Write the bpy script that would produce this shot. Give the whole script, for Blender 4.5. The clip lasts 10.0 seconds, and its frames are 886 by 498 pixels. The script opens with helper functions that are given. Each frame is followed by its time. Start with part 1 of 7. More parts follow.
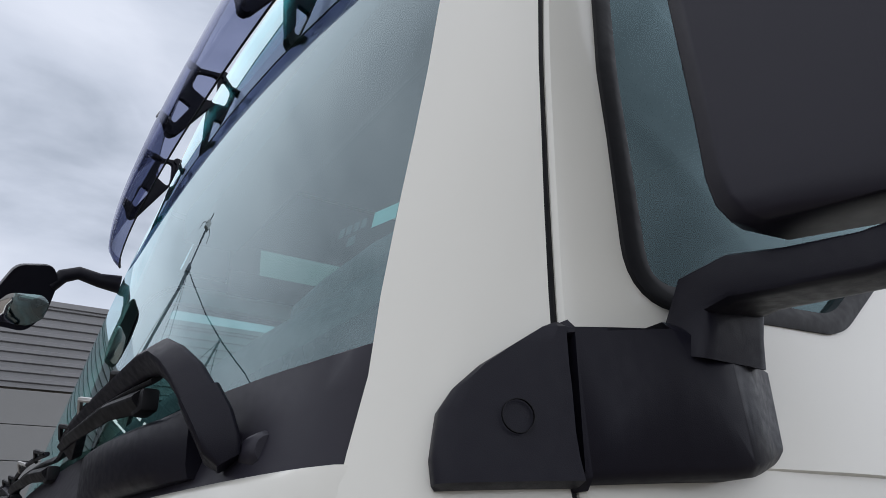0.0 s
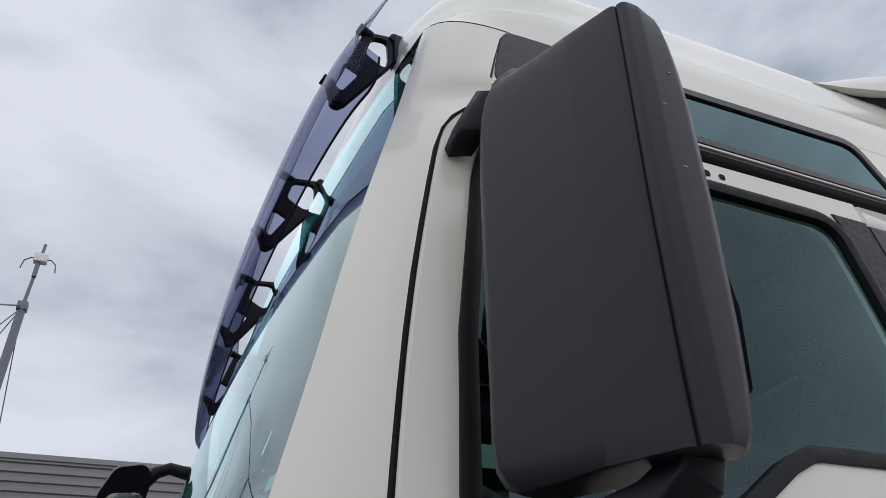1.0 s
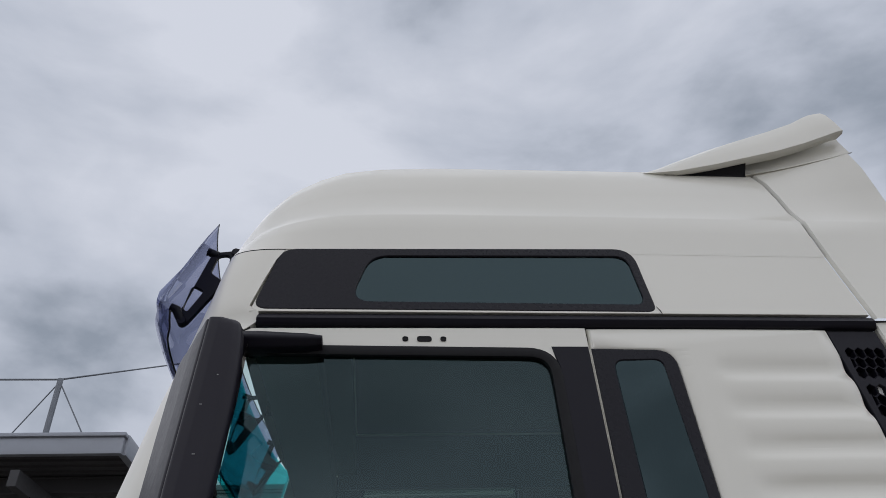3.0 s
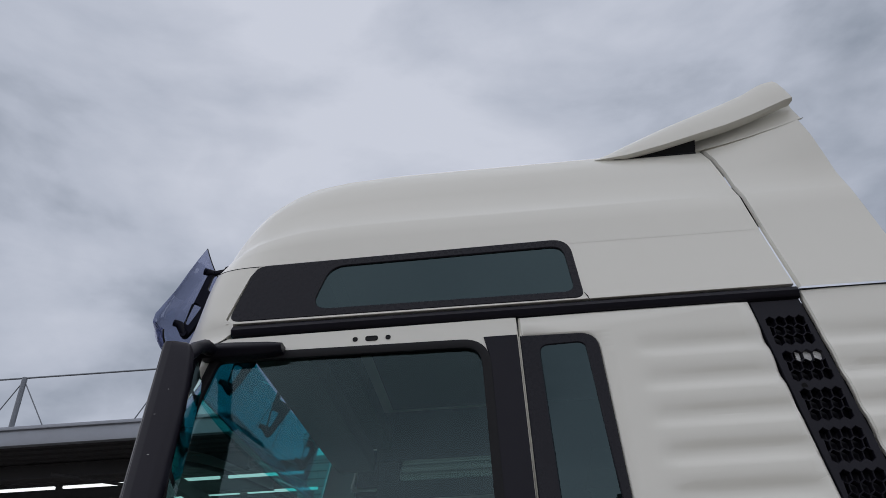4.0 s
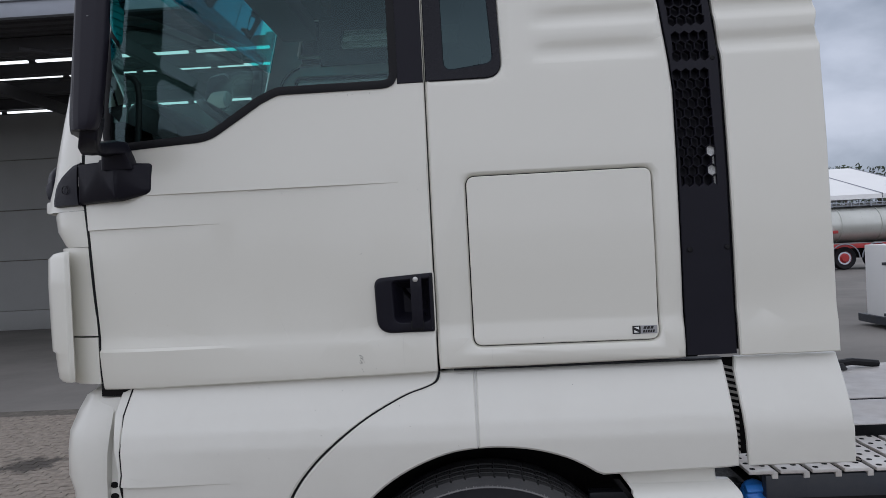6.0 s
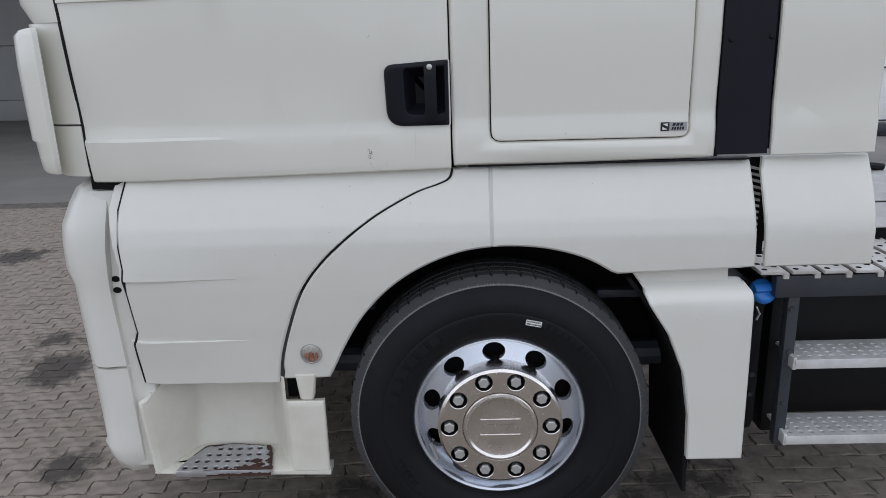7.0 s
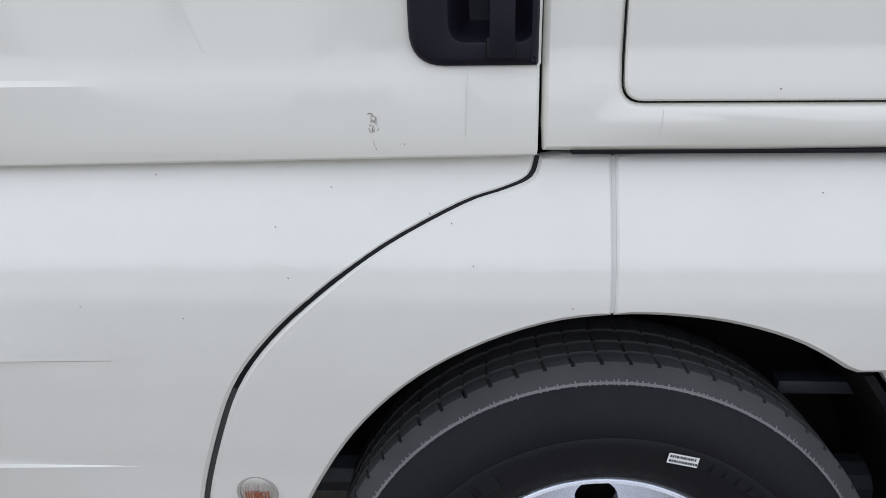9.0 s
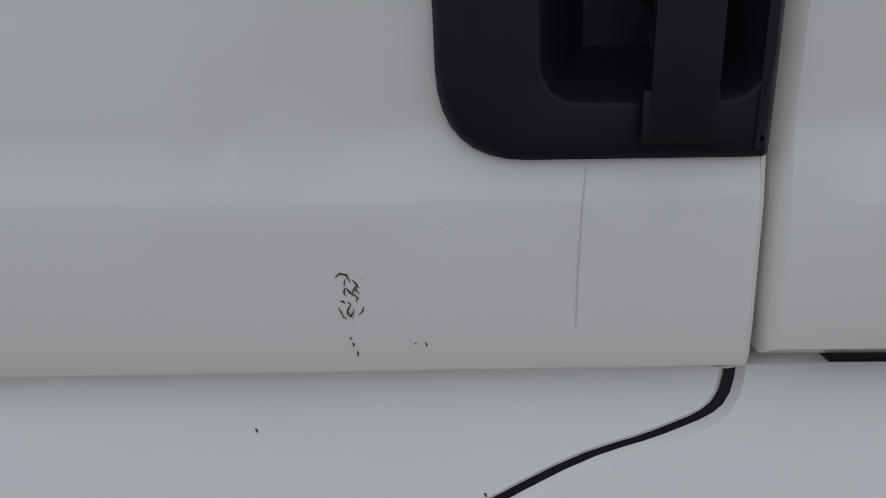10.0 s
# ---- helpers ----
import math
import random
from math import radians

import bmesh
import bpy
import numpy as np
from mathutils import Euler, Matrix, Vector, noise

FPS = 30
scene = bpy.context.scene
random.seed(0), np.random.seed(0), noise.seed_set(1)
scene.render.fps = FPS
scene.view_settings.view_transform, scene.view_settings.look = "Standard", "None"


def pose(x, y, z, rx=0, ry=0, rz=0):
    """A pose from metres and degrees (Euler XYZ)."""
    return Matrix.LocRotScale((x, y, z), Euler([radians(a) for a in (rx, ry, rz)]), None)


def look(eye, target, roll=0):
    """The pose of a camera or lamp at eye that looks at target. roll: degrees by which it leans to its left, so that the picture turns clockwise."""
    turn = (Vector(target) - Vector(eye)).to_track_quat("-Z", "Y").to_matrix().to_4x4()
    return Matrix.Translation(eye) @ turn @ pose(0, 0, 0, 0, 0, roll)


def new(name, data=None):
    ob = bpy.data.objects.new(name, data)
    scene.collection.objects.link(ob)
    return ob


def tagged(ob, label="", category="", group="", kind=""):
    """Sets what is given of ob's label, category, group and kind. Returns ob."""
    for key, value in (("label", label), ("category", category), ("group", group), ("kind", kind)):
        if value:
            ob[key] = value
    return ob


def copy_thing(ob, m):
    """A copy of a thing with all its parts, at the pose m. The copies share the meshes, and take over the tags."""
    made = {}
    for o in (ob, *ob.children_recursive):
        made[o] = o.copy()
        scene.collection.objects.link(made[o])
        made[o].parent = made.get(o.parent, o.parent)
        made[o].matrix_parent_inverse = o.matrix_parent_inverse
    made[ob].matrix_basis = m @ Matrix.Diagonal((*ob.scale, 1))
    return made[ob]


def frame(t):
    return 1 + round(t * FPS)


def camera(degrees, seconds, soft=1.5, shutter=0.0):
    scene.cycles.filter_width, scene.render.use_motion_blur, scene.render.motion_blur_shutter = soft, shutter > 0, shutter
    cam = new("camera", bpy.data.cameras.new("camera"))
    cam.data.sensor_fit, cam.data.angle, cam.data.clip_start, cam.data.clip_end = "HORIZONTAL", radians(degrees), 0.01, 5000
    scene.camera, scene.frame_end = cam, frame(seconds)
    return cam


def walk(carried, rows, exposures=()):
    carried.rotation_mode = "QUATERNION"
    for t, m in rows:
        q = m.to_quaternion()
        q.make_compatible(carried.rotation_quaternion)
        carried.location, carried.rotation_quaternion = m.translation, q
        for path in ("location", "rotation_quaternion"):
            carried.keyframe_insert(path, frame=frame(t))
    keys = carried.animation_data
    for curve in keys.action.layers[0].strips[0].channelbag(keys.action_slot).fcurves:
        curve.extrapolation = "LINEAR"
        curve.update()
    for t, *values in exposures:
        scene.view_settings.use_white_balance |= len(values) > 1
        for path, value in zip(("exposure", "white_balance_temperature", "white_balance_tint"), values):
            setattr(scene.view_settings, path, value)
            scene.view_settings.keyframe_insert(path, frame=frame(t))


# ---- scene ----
import collections

cam = camera(62.9, 10.0, soft=0.75)
PATH = [
    (0, (-1.677, -0.431, 1.952), (-0.608, 1.045, 2.776), -2.7),
    (0.5, (-1.58, -0.569, 2.014), (-0.784, 0.922, 3.083), -3.2),
    (1, (-1.497, -0.791, 2.002), (-0.809, 0.694, 3.151), -3.4),
    (1.5, (-1.367, -1.083, 2.016), (-0.753, 0.434, 3.165), -3.5),
    (2, (-1.078, -1.292, 1.991), (-0.603, 0.27, 3.145), -3.5),
    (2.5, (-0.817, -1.53, 2.047), (-0.417, 0.061, 3.192), -3.6),
    (2.7, (-0.755, -1.647, 2.049), (-0.429, -0.038, 3.192), -3.1),
    (3.8, (-0.183, -1.965, 2.005), (-0.259, -0.312, 3.129), -3.1),
    (4, (-0.12, -2.067, 1.988), (-0.206, -0.377, 3.055), -2.8),
    (4.5, (-0.054, -2.305, 1.962), (-0.151, -0.467, 2.745), -2.8),
    (5, (0.013, -2.41, 1.899), (-0.093, -0.479, 2.411), -2.7),
    (5.5, (0.1, -2.434, 1.874), (0.011, -0.449, 2.102), -2.7),
    (6, (0.146, -2.434, 1.818), (0.058, -0.435, 1.807), -2.8),
    (6.2, (0.125, -2.434, 1.849), (0.059, -0.442, 1.692), -2.7),
    (7.3, (-0.006, -2.175, 1.741), (-0.054, -0.27, 1.135), -1.6),
    (7.5, (-0.013, -2.092, 1.709), (-0.09, -0.193, 1.086), -1.7),
    (8, (-0.02, -1.812, 1.66), (-0.15, 0.028, 0.888), -1.5),
    (8.5, (-0.034, -1.482, 1.61), (-0.162, 0.347, 0.812), -1.3),
    (9, (-0.1, -1.124, 1.595), (-0.182, 0.782, 0.992), -0.7),
    (9.5, (-0.149, -0.745, 1.615), (-0.247, 1.161, 1.015), -1.0),
    (10, (-0.174, -0.432, 1.597), (-0.264, 1.49, 1.053), -1.3),
]
walk(cam, [(t, look(eye, target, roll)) for t, eye, target, roll in PATH],
     exposures=[(0, 0.03, 6370, 13), (0.5, -0.03, 6530, 12), (1.0, -0.09, 6540, 12), (2.5, -0.19, 6540, 13), (4.0, -0.37, 6430, 14), (4.5, -0.39, 6420, 13), (5.0, -0.22, 6330, 13), (5.5, -0.07, 6270, 13),
                (6.2, -0.14, 6240, 15), (7.5, 0.26, 6150, 12), (8.5, 0.33, 6130, 12), (9.0, 0.42, 6130, 13), (9.5, 0.08, 6080, 14), (10.0, -0.42, 6060, 14)])

# ---- world and light ----
def node_tree(owner):
    owner.use_nodes = True
    owner.node_tree.nodes.clear()
    return owner.node_tree.nodes, owner.node_tree.links


SUN_UP, SUN_TURN = 66.0, 205.0      # degrees: height, and compass turn from +y clockwise
world = bpy.data.worlds.new("overcast_sky")
scene.world = world
N, L = node_tree(world)
w_out, w_bg = N.new("ShaderNodeOutputWorld"), N.new("ShaderNodeBackground")
w_sky = N.new("ShaderNodeTexSky")
w_sky.sky_type, w_sky.sun_disc = "NISHITA", False
w_sky.sun_elevation, w_sky.sun_rotation = radians(SUN_UP), radians(SUN_TURN)
w_dim = N.new("ShaderNodeVectorMath"); w_dim.operation = "SCALE"; w_dim.inputs["Scale"].default_value = 0.08
w_co = N.new("ShaderNodeTexCoord")
w_map = N.new("ShaderNodeMapping"); w_map.inputs["Scale"].default_value = (1.0, 1.0, 2.1)
w_n1 = N.new("ShaderNodeTexNoise")
for k, v in (("Scale", 2.1), ("Detail", 7.0), ("Roughness", 0.5), ("Distortion", 0.25)):
    w_n1.inputs[k].default_value = v
w_ramp = N.new("ShaderNodeValToRGB")
cr = w_ramp.color_ramp
cr.elements[0].position, cr.elements[0].color = 0.34, (0.33, 0.385, 0.455, 1)
cr.elements[1].position, cr.elements[1].color = 0.62, (0.79, 0.845, 0.93, 1)
e = cr.elements.new(0.47); e.color = (0.605, 0.665, 0.755, 1)
w_mix = N.new("ShaderNodeMix"); w_mix.data_type = "RGBA"; w_mix.inputs[0].default_value = 0.93
L.new(w_co.outputs["Generated"], w_map.inputs["Vector"])
L.new(w_map.outputs[0], w_n1.inputs["Vector"])
# the clouds grow heavier low over the yard's far end
w_dir = N.new("ShaderNodeVectorMath"); w_dir.operation = "DOT_PRODUCT"; w_dir.inputs[1].default_value = (0.55, 0.45, -0.75)
w_heavy = N.new("ShaderNodeMapRange")
for k, v in (("From Min", 0.05), ("From Max", 0.75), ("To Min", 0.0), ("To Max", -0.13)):
    w_heavy.inputs[k].default_value = v
w_sum = N.new("ShaderNodeMath"); w_sum.operation = "ADD"
L.new(w_co.outputs["Generated"], w_dir.inputs[0]); L.new(w_dir.outputs["Value"], w_heavy.inputs["Value"])
w_n2 = N.new("ShaderNodeTexNoise")
for k, v in (("Scale", 4.6), ("Detail", 5.0), ("Roughness", 0.55), ("Distortion", 0.6)):
    w_n2.inputs[k].default_value = v
w_fine = N.new("ShaderNodeMath"); w_fine.operation = "MULTIPLY_ADD"; w_fine.inputs[1].default_value, w_fine.inputs[2].default_value = 0.16, -0.08
L.new(w_map.outputs[0], w_n2.inputs["Vector"]); L.new(w_n2.outputs["Fac"], w_fine.inputs[0])
w_both = N.new("ShaderNodeMath"); w_both.operation = "ADD"
L.new(w_fine.outputs[0], w_both.inputs[0]); L.new(w_n1.outputs["Fac"], w_both.inputs[1])
L.new(w_both.outputs[0], w_sum.inputs[0]); L.new(w_heavy.outputs[0], w_sum.inputs[1])
L.new(w_sum.outputs[0], w_ramp.inputs[0])
L.new(w_sky.outputs[0], w_dim.inputs[0])
L.new(w_dim.outputs[0], w_mix.inputs[6])
L.new(w_ramp.outputs[0], w_mix.inputs[7])
L.new(w_mix.outputs[2], w_bg.inputs["Color"])
w_bg.inputs["Strength"].default_value = 1.0
L.new(w_bg.outputs[0], w_out.inputs[0])

sun = new("sun", bpy.data.lights.new("sun", "SUN"))
sun.data.energy, sun.data.angle, sun.data.color = 1.2, radians(178), (1.0, 0.98, 0.95)
_a, _e = radians(SUN_TURN), radians(SUN_UP)
sun.matrix_world = look((math.sin(_a) * math.cos(_e) * 30, math.cos(_a) * math.cos(_e) * 30, math.sin(_e) * 30), (0, 0, 0))


# ---- materials ----
def material(name, color, rough=0.5, metal=0.0, coat=0.0, vary=0.06, scale=4.0, grain=0.0, grain_scale=300.0,
             dirt=None, dirt_amount=0.0, dirt_scale=3.0, spec=0.5, per_piece=0.0, rough_vary=0.08):
    """A surface with colour variation at two scales, patches of dirt and fine relief."""
    m = bpy.data.materials.new(name)
    N, L = node_tree(m)
    out, b = N.new("ShaderNodeOutputMaterial"), N.new("ShaderNodeBsdfPrincipled")
    L.new(b.outputs[0], out.inputs[0])
    co = N.new("ShaderNodeTexCoord")
    n1, n2 = N.new("ShaderNodeTexNoise"), N.new("ShaderNodeTexNoise")
    n1.inputs["Scale"].default_value, n1.inputs["Detail"].default_value = scale, 4
    n2.inputs["Scale"].default_value, n2.inputs["Detail"].default_value = scale * 14, 3
    L.new(co.outputs["Object"], n1.inputs["Vector"])
    L.new(co.outputs["Object"], n2.inputs["Vector"])
    add = N.new("ShaderNodeMath"); add.operation = "MULTIPLY_ADD"; add.inputs[1].default_value = 0.4
    L.new(n2.outputs["Fac"], add.inputs[0]); L.new(n1.outputs["Fac"], add.inputs[2])
    mr = N.new("ShaderNodeMapRange")
    mr.inputs["From Min"].default_value, mr.inputs["From Max"].default_value = 0.35, 1.05
    mr.inputs["To Min"].default_value, mr.inputs["To Max"].default_value = 1 - vary, 1 + vary
    L.new(add.outputs[0], mr.inputs["Value"])
    last = mr.outputs[0]
    if per_piece:
        info = N.new("ShaderNodeObjectInfo"); geo = N.new("ShaderNodeNewGeometry")
        s = N.new("ShaderNodeMath"); s.operation = "ADD"
        L.new(info.outputs["Random"], s.inputs[0]); L.new(geo.outputs["Random Per Island"], s.inputs[1])
        fr = N.new("ShaderNodeMath"); fr.operation = "FRACT"; L.new(s.outputs[0], fr.inputs[0])
        m2 = N.new("ShaderNodeMapRange"); m2.inputs["To Min"].default_value, m2.inputs["To Max"].default_value = 1 - per_piece, 1 + per_piece
        L.new(fr.outputs[0], m2.inputs["Value"])
        mu = N.new("ShaderNodeMath"); mu.operation = "MULTIPLY"
        L.new(last, mu.inputs[0]); L.new(m2.outputs[0], mu.inputs[1]); last = mu.outputs[0]
    sc = N.new("ShaderNodeVectorMath"); sc.operation = "SCALE"; sc.inputs[0].default_value = color[:3]
    L.new(last, sc.inputs["Scale"])
    col = sc.outputs[0]
    if dirt:
        nd = N.new("ShaderNodeTexNoise")
        nd.inputs["Scale"].default_value, nd.inputs["Detail"].default_value, nd.inputs["Roughness"].default_value = dirt_scale, 8, 0.65
        L.new(co.outputs["Object"], nd.inputs["Vector"])
        rd = N.new("ShaderNodeMapRange")
        rd.inputs["From Min"].default_value, rd.inputs["From Max"].default_value = 0.40, 0.80
        rd.inputs["To Max"].default_value = dirt_amount
        L.new(nd.outputs["Fac"], rd.inputs["Value"])
        mx = N.new("ShaderNodeMix"); mx.data_type = "RGBA"; mx.inputs[7].default_value = (*dirt[:3], 1)
        L.new(rd.outputs[0], mx.inputs[0]); L.new(col, mx.inputs[6]); col = mx.outputs[2]
    L.new(col, b.inputs["Base Color"])
    rr = N.new("ShaderNodeMapRange")
    rr.inputs["From Min"].default_value, rr.inputs["From Max"].default_value = 0.3, 0.7
    rr.inputs["To Min"].default_value, rr.inputs["To Max"].default_value = max(rough - rough_vary, 0.02), min(rough + rough_vary, 1)
    L.new(n2.outputs["Fac"], rr.inputs["Value"]); L.new(rr.outputs[0], b.inputs["Roughness"])
    b.inputs["Metallic"].default_value = metal
    b.inputs["Coat Weight"].default_value, b.inputs["Coat Roughness"].default_value = coat, 0.06
    b.inputs["Specular IOR Level"].default_value = spec
    if grain:
        ng = N.new("ShaderNodeTexNoise"); ng.inputs["Scale"].default_value, ng.inputs["Detail"].default_value = grain_scale, 3
        L.new(co.outputs["Object"], ng.inputs["Vector"])
        bu = N.new("ShaderNodeBump"); bu.inputs["Strength"].default_value, bu.inputs["Distance"].default_value = grain, 0.002
        L.new(ng.outputs["Fac"], bu.inputs["Height"]); L.new(bu.outputs[0], b.inputs["Normal"])
    return m


def glass(name, tint, r0=0.08, sheen=(0.82, 0.95, 0.98)):
    """A thin pane: what is behind it, tinted, and a mirror image that grows towards grazing."""
    m = bpy.data.materials.new(name)
    N, L = node_tree(m)
    out = N.new("ShaderNodeOutputMaterial")
    tr, gl, lw, mx = N.new("ShaderNodeBsdfTransparent"), N.new("ShaderNodeBsdfGlossy"), N.new("ShaderNodeLayerWeight"), N.new("ShaderNodeMixShader")
    tr.inputs[0].default_value = (*tint, 1)
    gl.inputs["Roughness"].default_value = 0.0
    gl.inputs["Color"].default_value = (*sheen, 1)
    lw.inputs["Blend"].default_value = 0.5
    pw = N.new("ShaderNodeMath"); pw.operation = "POWER"; pw.inputs[1].default_value = 5.0
    ma = N.new("ShaderNodeMath"); ma.operation = "MULTIPLY_ADD"; ma.inputs[1].default_value, ma.inputs[2].default_value = 1 - r0, r0
    L.new(lw.outputs["Facing"], pw.inputs[0]); L.new(pw.outputs[0], ma.inputs[0])
    L.new(ma.outputs[0], mx.inputs[0]); L.new(tr.outputs[0], mx.inputs[1]); L.new(gl.outputs[0], mx.inputs[2])
    L.new(mx.outputs[0], out.inputs[0])
    return m


WHITE = material("cream_white_paint", (0.70, 0.685, 0.615), 0.3, coat=0.55, vary=0.012, scale=0.8, dirt=(0.58, 0.56, 0.5), dirt_amount=0.03, dirt_scale=1.4, rough_vary=0.02)
WHITE_LOW = material("road_dusted_white_paint", (0.70, 0.69, 0.635), 0.34, coat=0.45, vary=0.02, scale=1.5, dirt=(0.48, 0.45, 0.39), dirt_amount=0.14, dirt_scale=3.5, rough_vary=0.03)
STEP_WHITE = material("scuffed_white_plastic", (0.70, 0.68, 0.60), 0.42, vary=0.03, scale=3, dirt=(0.42, 0.36, 0.27), dirt_amount=0.35, dirt_scale=6, grain=0.1)
BLACK = material("textured_black_plastic", (0.0085, 0.0080, 0.0135), 0.42, spec=0.19, vary=0.12, scale=6, grain=0.10, grain_scale=900, dirt=(0.024, 0.024, 0.030), dirt_amount=0.05, dirt_scale=5)
MIRROR_SHELL = material("weathered_grey_black_plastic", (0.0135, 0.0122, 0.0195), 0.40, spec=0.26, vary=0.04, scale=5, grain=0.03, grain_scale=800, dirt=(0.045, 0.043, 0.045), dirt_amount=0.04, dirt_scale=3, rough_vary=0.03)
COWL = material("dark_violet_grey_plastic", (0.019, 0.0175, 0.025), 0.42, spec=0.24, vary=0.06, scale=5, grain=0.05, grain_scale=700, dirt=(0.06, 0.06, 0.065), dirt_amount=0.08, rough_vary=0.04)
# rubber seals, and also black strips that imitate shade in panel gaps
SEAL = material("black_rubber_and_gap_shade", (0.007, 0.007, 0.0085), 0.5, spec=0.2, vary=0.1, grain=0.03)
FRIT = material("black_enamelled_glass", (0.0085, 0.0083, 0.0130), 0.28, vary=0.06, spec=0.2)
# near-black for dark parts, and for shade coloured into gaps, wells and holes
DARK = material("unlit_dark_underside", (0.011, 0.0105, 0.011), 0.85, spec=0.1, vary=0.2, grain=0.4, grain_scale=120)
TYRE = material("tyre_rubber", (0.0095, 0.0096, 0.0115), 0.58, spec=0.16, vary=0.16, scale=7, grain=0.35, grain_scale=260, dirt=(0.022, 0.021, 0.021), dirt_amount=0.2, dirt_scale=6)
TREAD = material("worn_dusty_tread_rubber", (0.19, 0.187, 0.184), 0.8, vary=0.2, scale=9, grain=0.5, grain_scale=200, dirt=(0.13, 0.12, 0.11), dirt_amount=0.4, dirt_scale=9)
TREAD_DARK = material("dark_tread_rubber", (0.055, 0.055, 0.057), 0.75, spec=0.25, vary=0.2, scale=9, grain=0.5, grain_scale=200, dirt=(0.07, 0.066, 0.06), dirt_amount=0.4, dirt_scale=9)
RIM = material("silver_painted_steel", (0.66, 0.70, 0.77), 0.22, metal=0.75, vary=0.01, scale=6, rough_vary=0.01, dirt=(0.34, 0.35, 0.37), dirt_amount=0.06, dirt_scale=8)
COVER = material("brushed_stainless_cover", (0.84, 0.80, 0.76), 0.25, metal=1.0, vary=0.07, scale=3, rough_vary=0.03, dirt=(0.38, 0.33, 0.28), dirt_amount=0.35, dirt_scale=9)
NUT = material("zinc_wheel_nut", (0.55, 0.54, 0.52), 0.42, metal=0.6, vary=0.1, scale=30)
ALU = material("aluminium_tread_plate", (0.60, 0.58, 0.56), 0.45, metal=0.3, vary=0.18, scale=8, dirt=(0.30, 0.25, 0.21), dirt_amount=0.4, dirt_scale=9)
SLAT = material("rust_streaked_slat", (0.66, 0.64, 0.61), 0.45, metal=0.25, vary=0.15, scale=10, dirt=(0.22, 0.13, 0.085), dirt_amount=0.5, dirt_scale=7)
STEEL = material("worn_step_steel", (0.50, 0.51, 0.53), 0.38, metal=0.7, vary=0.15, scale=14, dirt=(0.20, 0.11, 0.07), dirt_amount=0.45, dirt_scale=9)
RUST = material("rusted_steel_edge", (0.055, 0.024, 0.017), 0.85, vary=0.4, scale=20, grain=0.6, grain_scale=150)
TREADSTEP = material("white_galvanised_step", (0.66, 0.66, 0.65), 0.45, metal=0.2, vary=0.08, scale=12, dirt=(0.3, 0.28, 0.25), dirt_amount=0.5, dirt_scale=11)
CHASSIS = material("blue_grey_chassis_paint", (0.028, 0.033, 0.043), 0.5, vary=0.15, scale=7, grain=0.2, dirt=(0.08, 0.075, 0.07), dirt_amount=0.4, dirt_scale=8)
BLUE = material("blue_plastic_cap", (0.03, 0.20, 0.62), 0.35, vary=0.08, scale=20)
TANKMAT = material("black_moulded_tank", (0.009, 0.009, 0.010), 0.48, spec=0.2, vary=0.15, grain=0.3)
LENS = bpy.data.materials.new("clear_lamp_lens")
N, L = node_tree(LENS)
_o, _p = N.new("ShaderNodeOutputMaterial"), N.new("ShaderNodeBsdfPrincipled")
_p.inputs["Base Color"].default_value, _p.inputs["Roughness"].default_value = (0.97, 0.96, 0.94, 1), 0.03
_p.inputs["Transmission Weight"].default_value, _p.inputs["IOR"].default_value = 0.97, 1.2
L.new(_p.outputs[0], _o.inputs[0])
LAMP_RIM = material("dusty_grey_lamp_rim", (0.34, 0.32, 0.29), 0.6, vary=0.2, scale=40)
AMBER_RIB = material("amber_tinted_rib", (0.42, 0.13, 0.05), 0.3, vary=0.2, scale=60)
LAMP_BOWL = material("silvered_lamp_bowl", (0.72, 0.70, 0.66), 0.3, metal=0.5, vary=0.1, scale=40)
AMBER = material("amber_bulb", (0.50, 0.15, 0.05), 0.35, vary=0.2, scale=60)
SIDE_GLASS = glass("green_tinted_side_glass", (0.60, 0.76, 0.73), 0.054, (0.66, 0.92, 0.98))
# side glass again, tinted darker to dim the light through the far door
FAR_DOOR_GLASS = glass("far_side_glass_tinted_to_dim_view", (0.36, 0.50, 0.47), 0.03, (0.66, 0.92, 0.98))
REAR_GLASS = glass("dark_tinted_glass", (0.05, 0.08, 0.08), 0.062, (0.62, 0.90, 0.97))
SCREEN_GLASS = glass("windscreen_glass", (0.50, 0.80, 0.80), 0.16, (0.80, 0.95, 0.98))
SHADE_BAND = glass("cyan_shade_band", (0.04, 0.74, 0.76), 0.0)
FAR_GLASS = glass("dim_green_upper_glass", (0.16, 0.24, 0.19), 0.07, (0.62, 0.90, 0.97))
VISOR = glass("smoke_blue_acrylic", (0.59, 0.61, 0.72), 0.025, (0.50, 0.52, 0.60))
MIRROR_GLASS = material("mirror_silver", (0.9, 0.92, 0.93), 0.015, metal=1.0, vary=0.0, rough_vary=0.0)
TRIM_GREY = material("grey_cab_trim", (0.042, 0.042, 0.041), 0.6, vary=0.08, grain=0.3)
TRIM_DARK = material("charcoal_cab_trim", (0.018, 0.0185, 0.020), 0.6, vary=0.12, grain=0.3)
FABRIC = material("grey_seat_fabric", (0.030, 0.030, 0.034), 0.9, vary=0.2, scale=30, grain=0.6, grain_scale=700)
LABEL_WHITE = material("white_label_paper", (0.75, 0.75, 0.73), 0.5, vary=0.05, scale=40)
LABEL_GREY = material("grey_label_film", (0.33, 0.33, 0.34), 0.4, vary=0.05, scale=40)
INK = material("black_print", (0.012, 0.012, 0.013), 0.5, vary=0.1, scale=50)
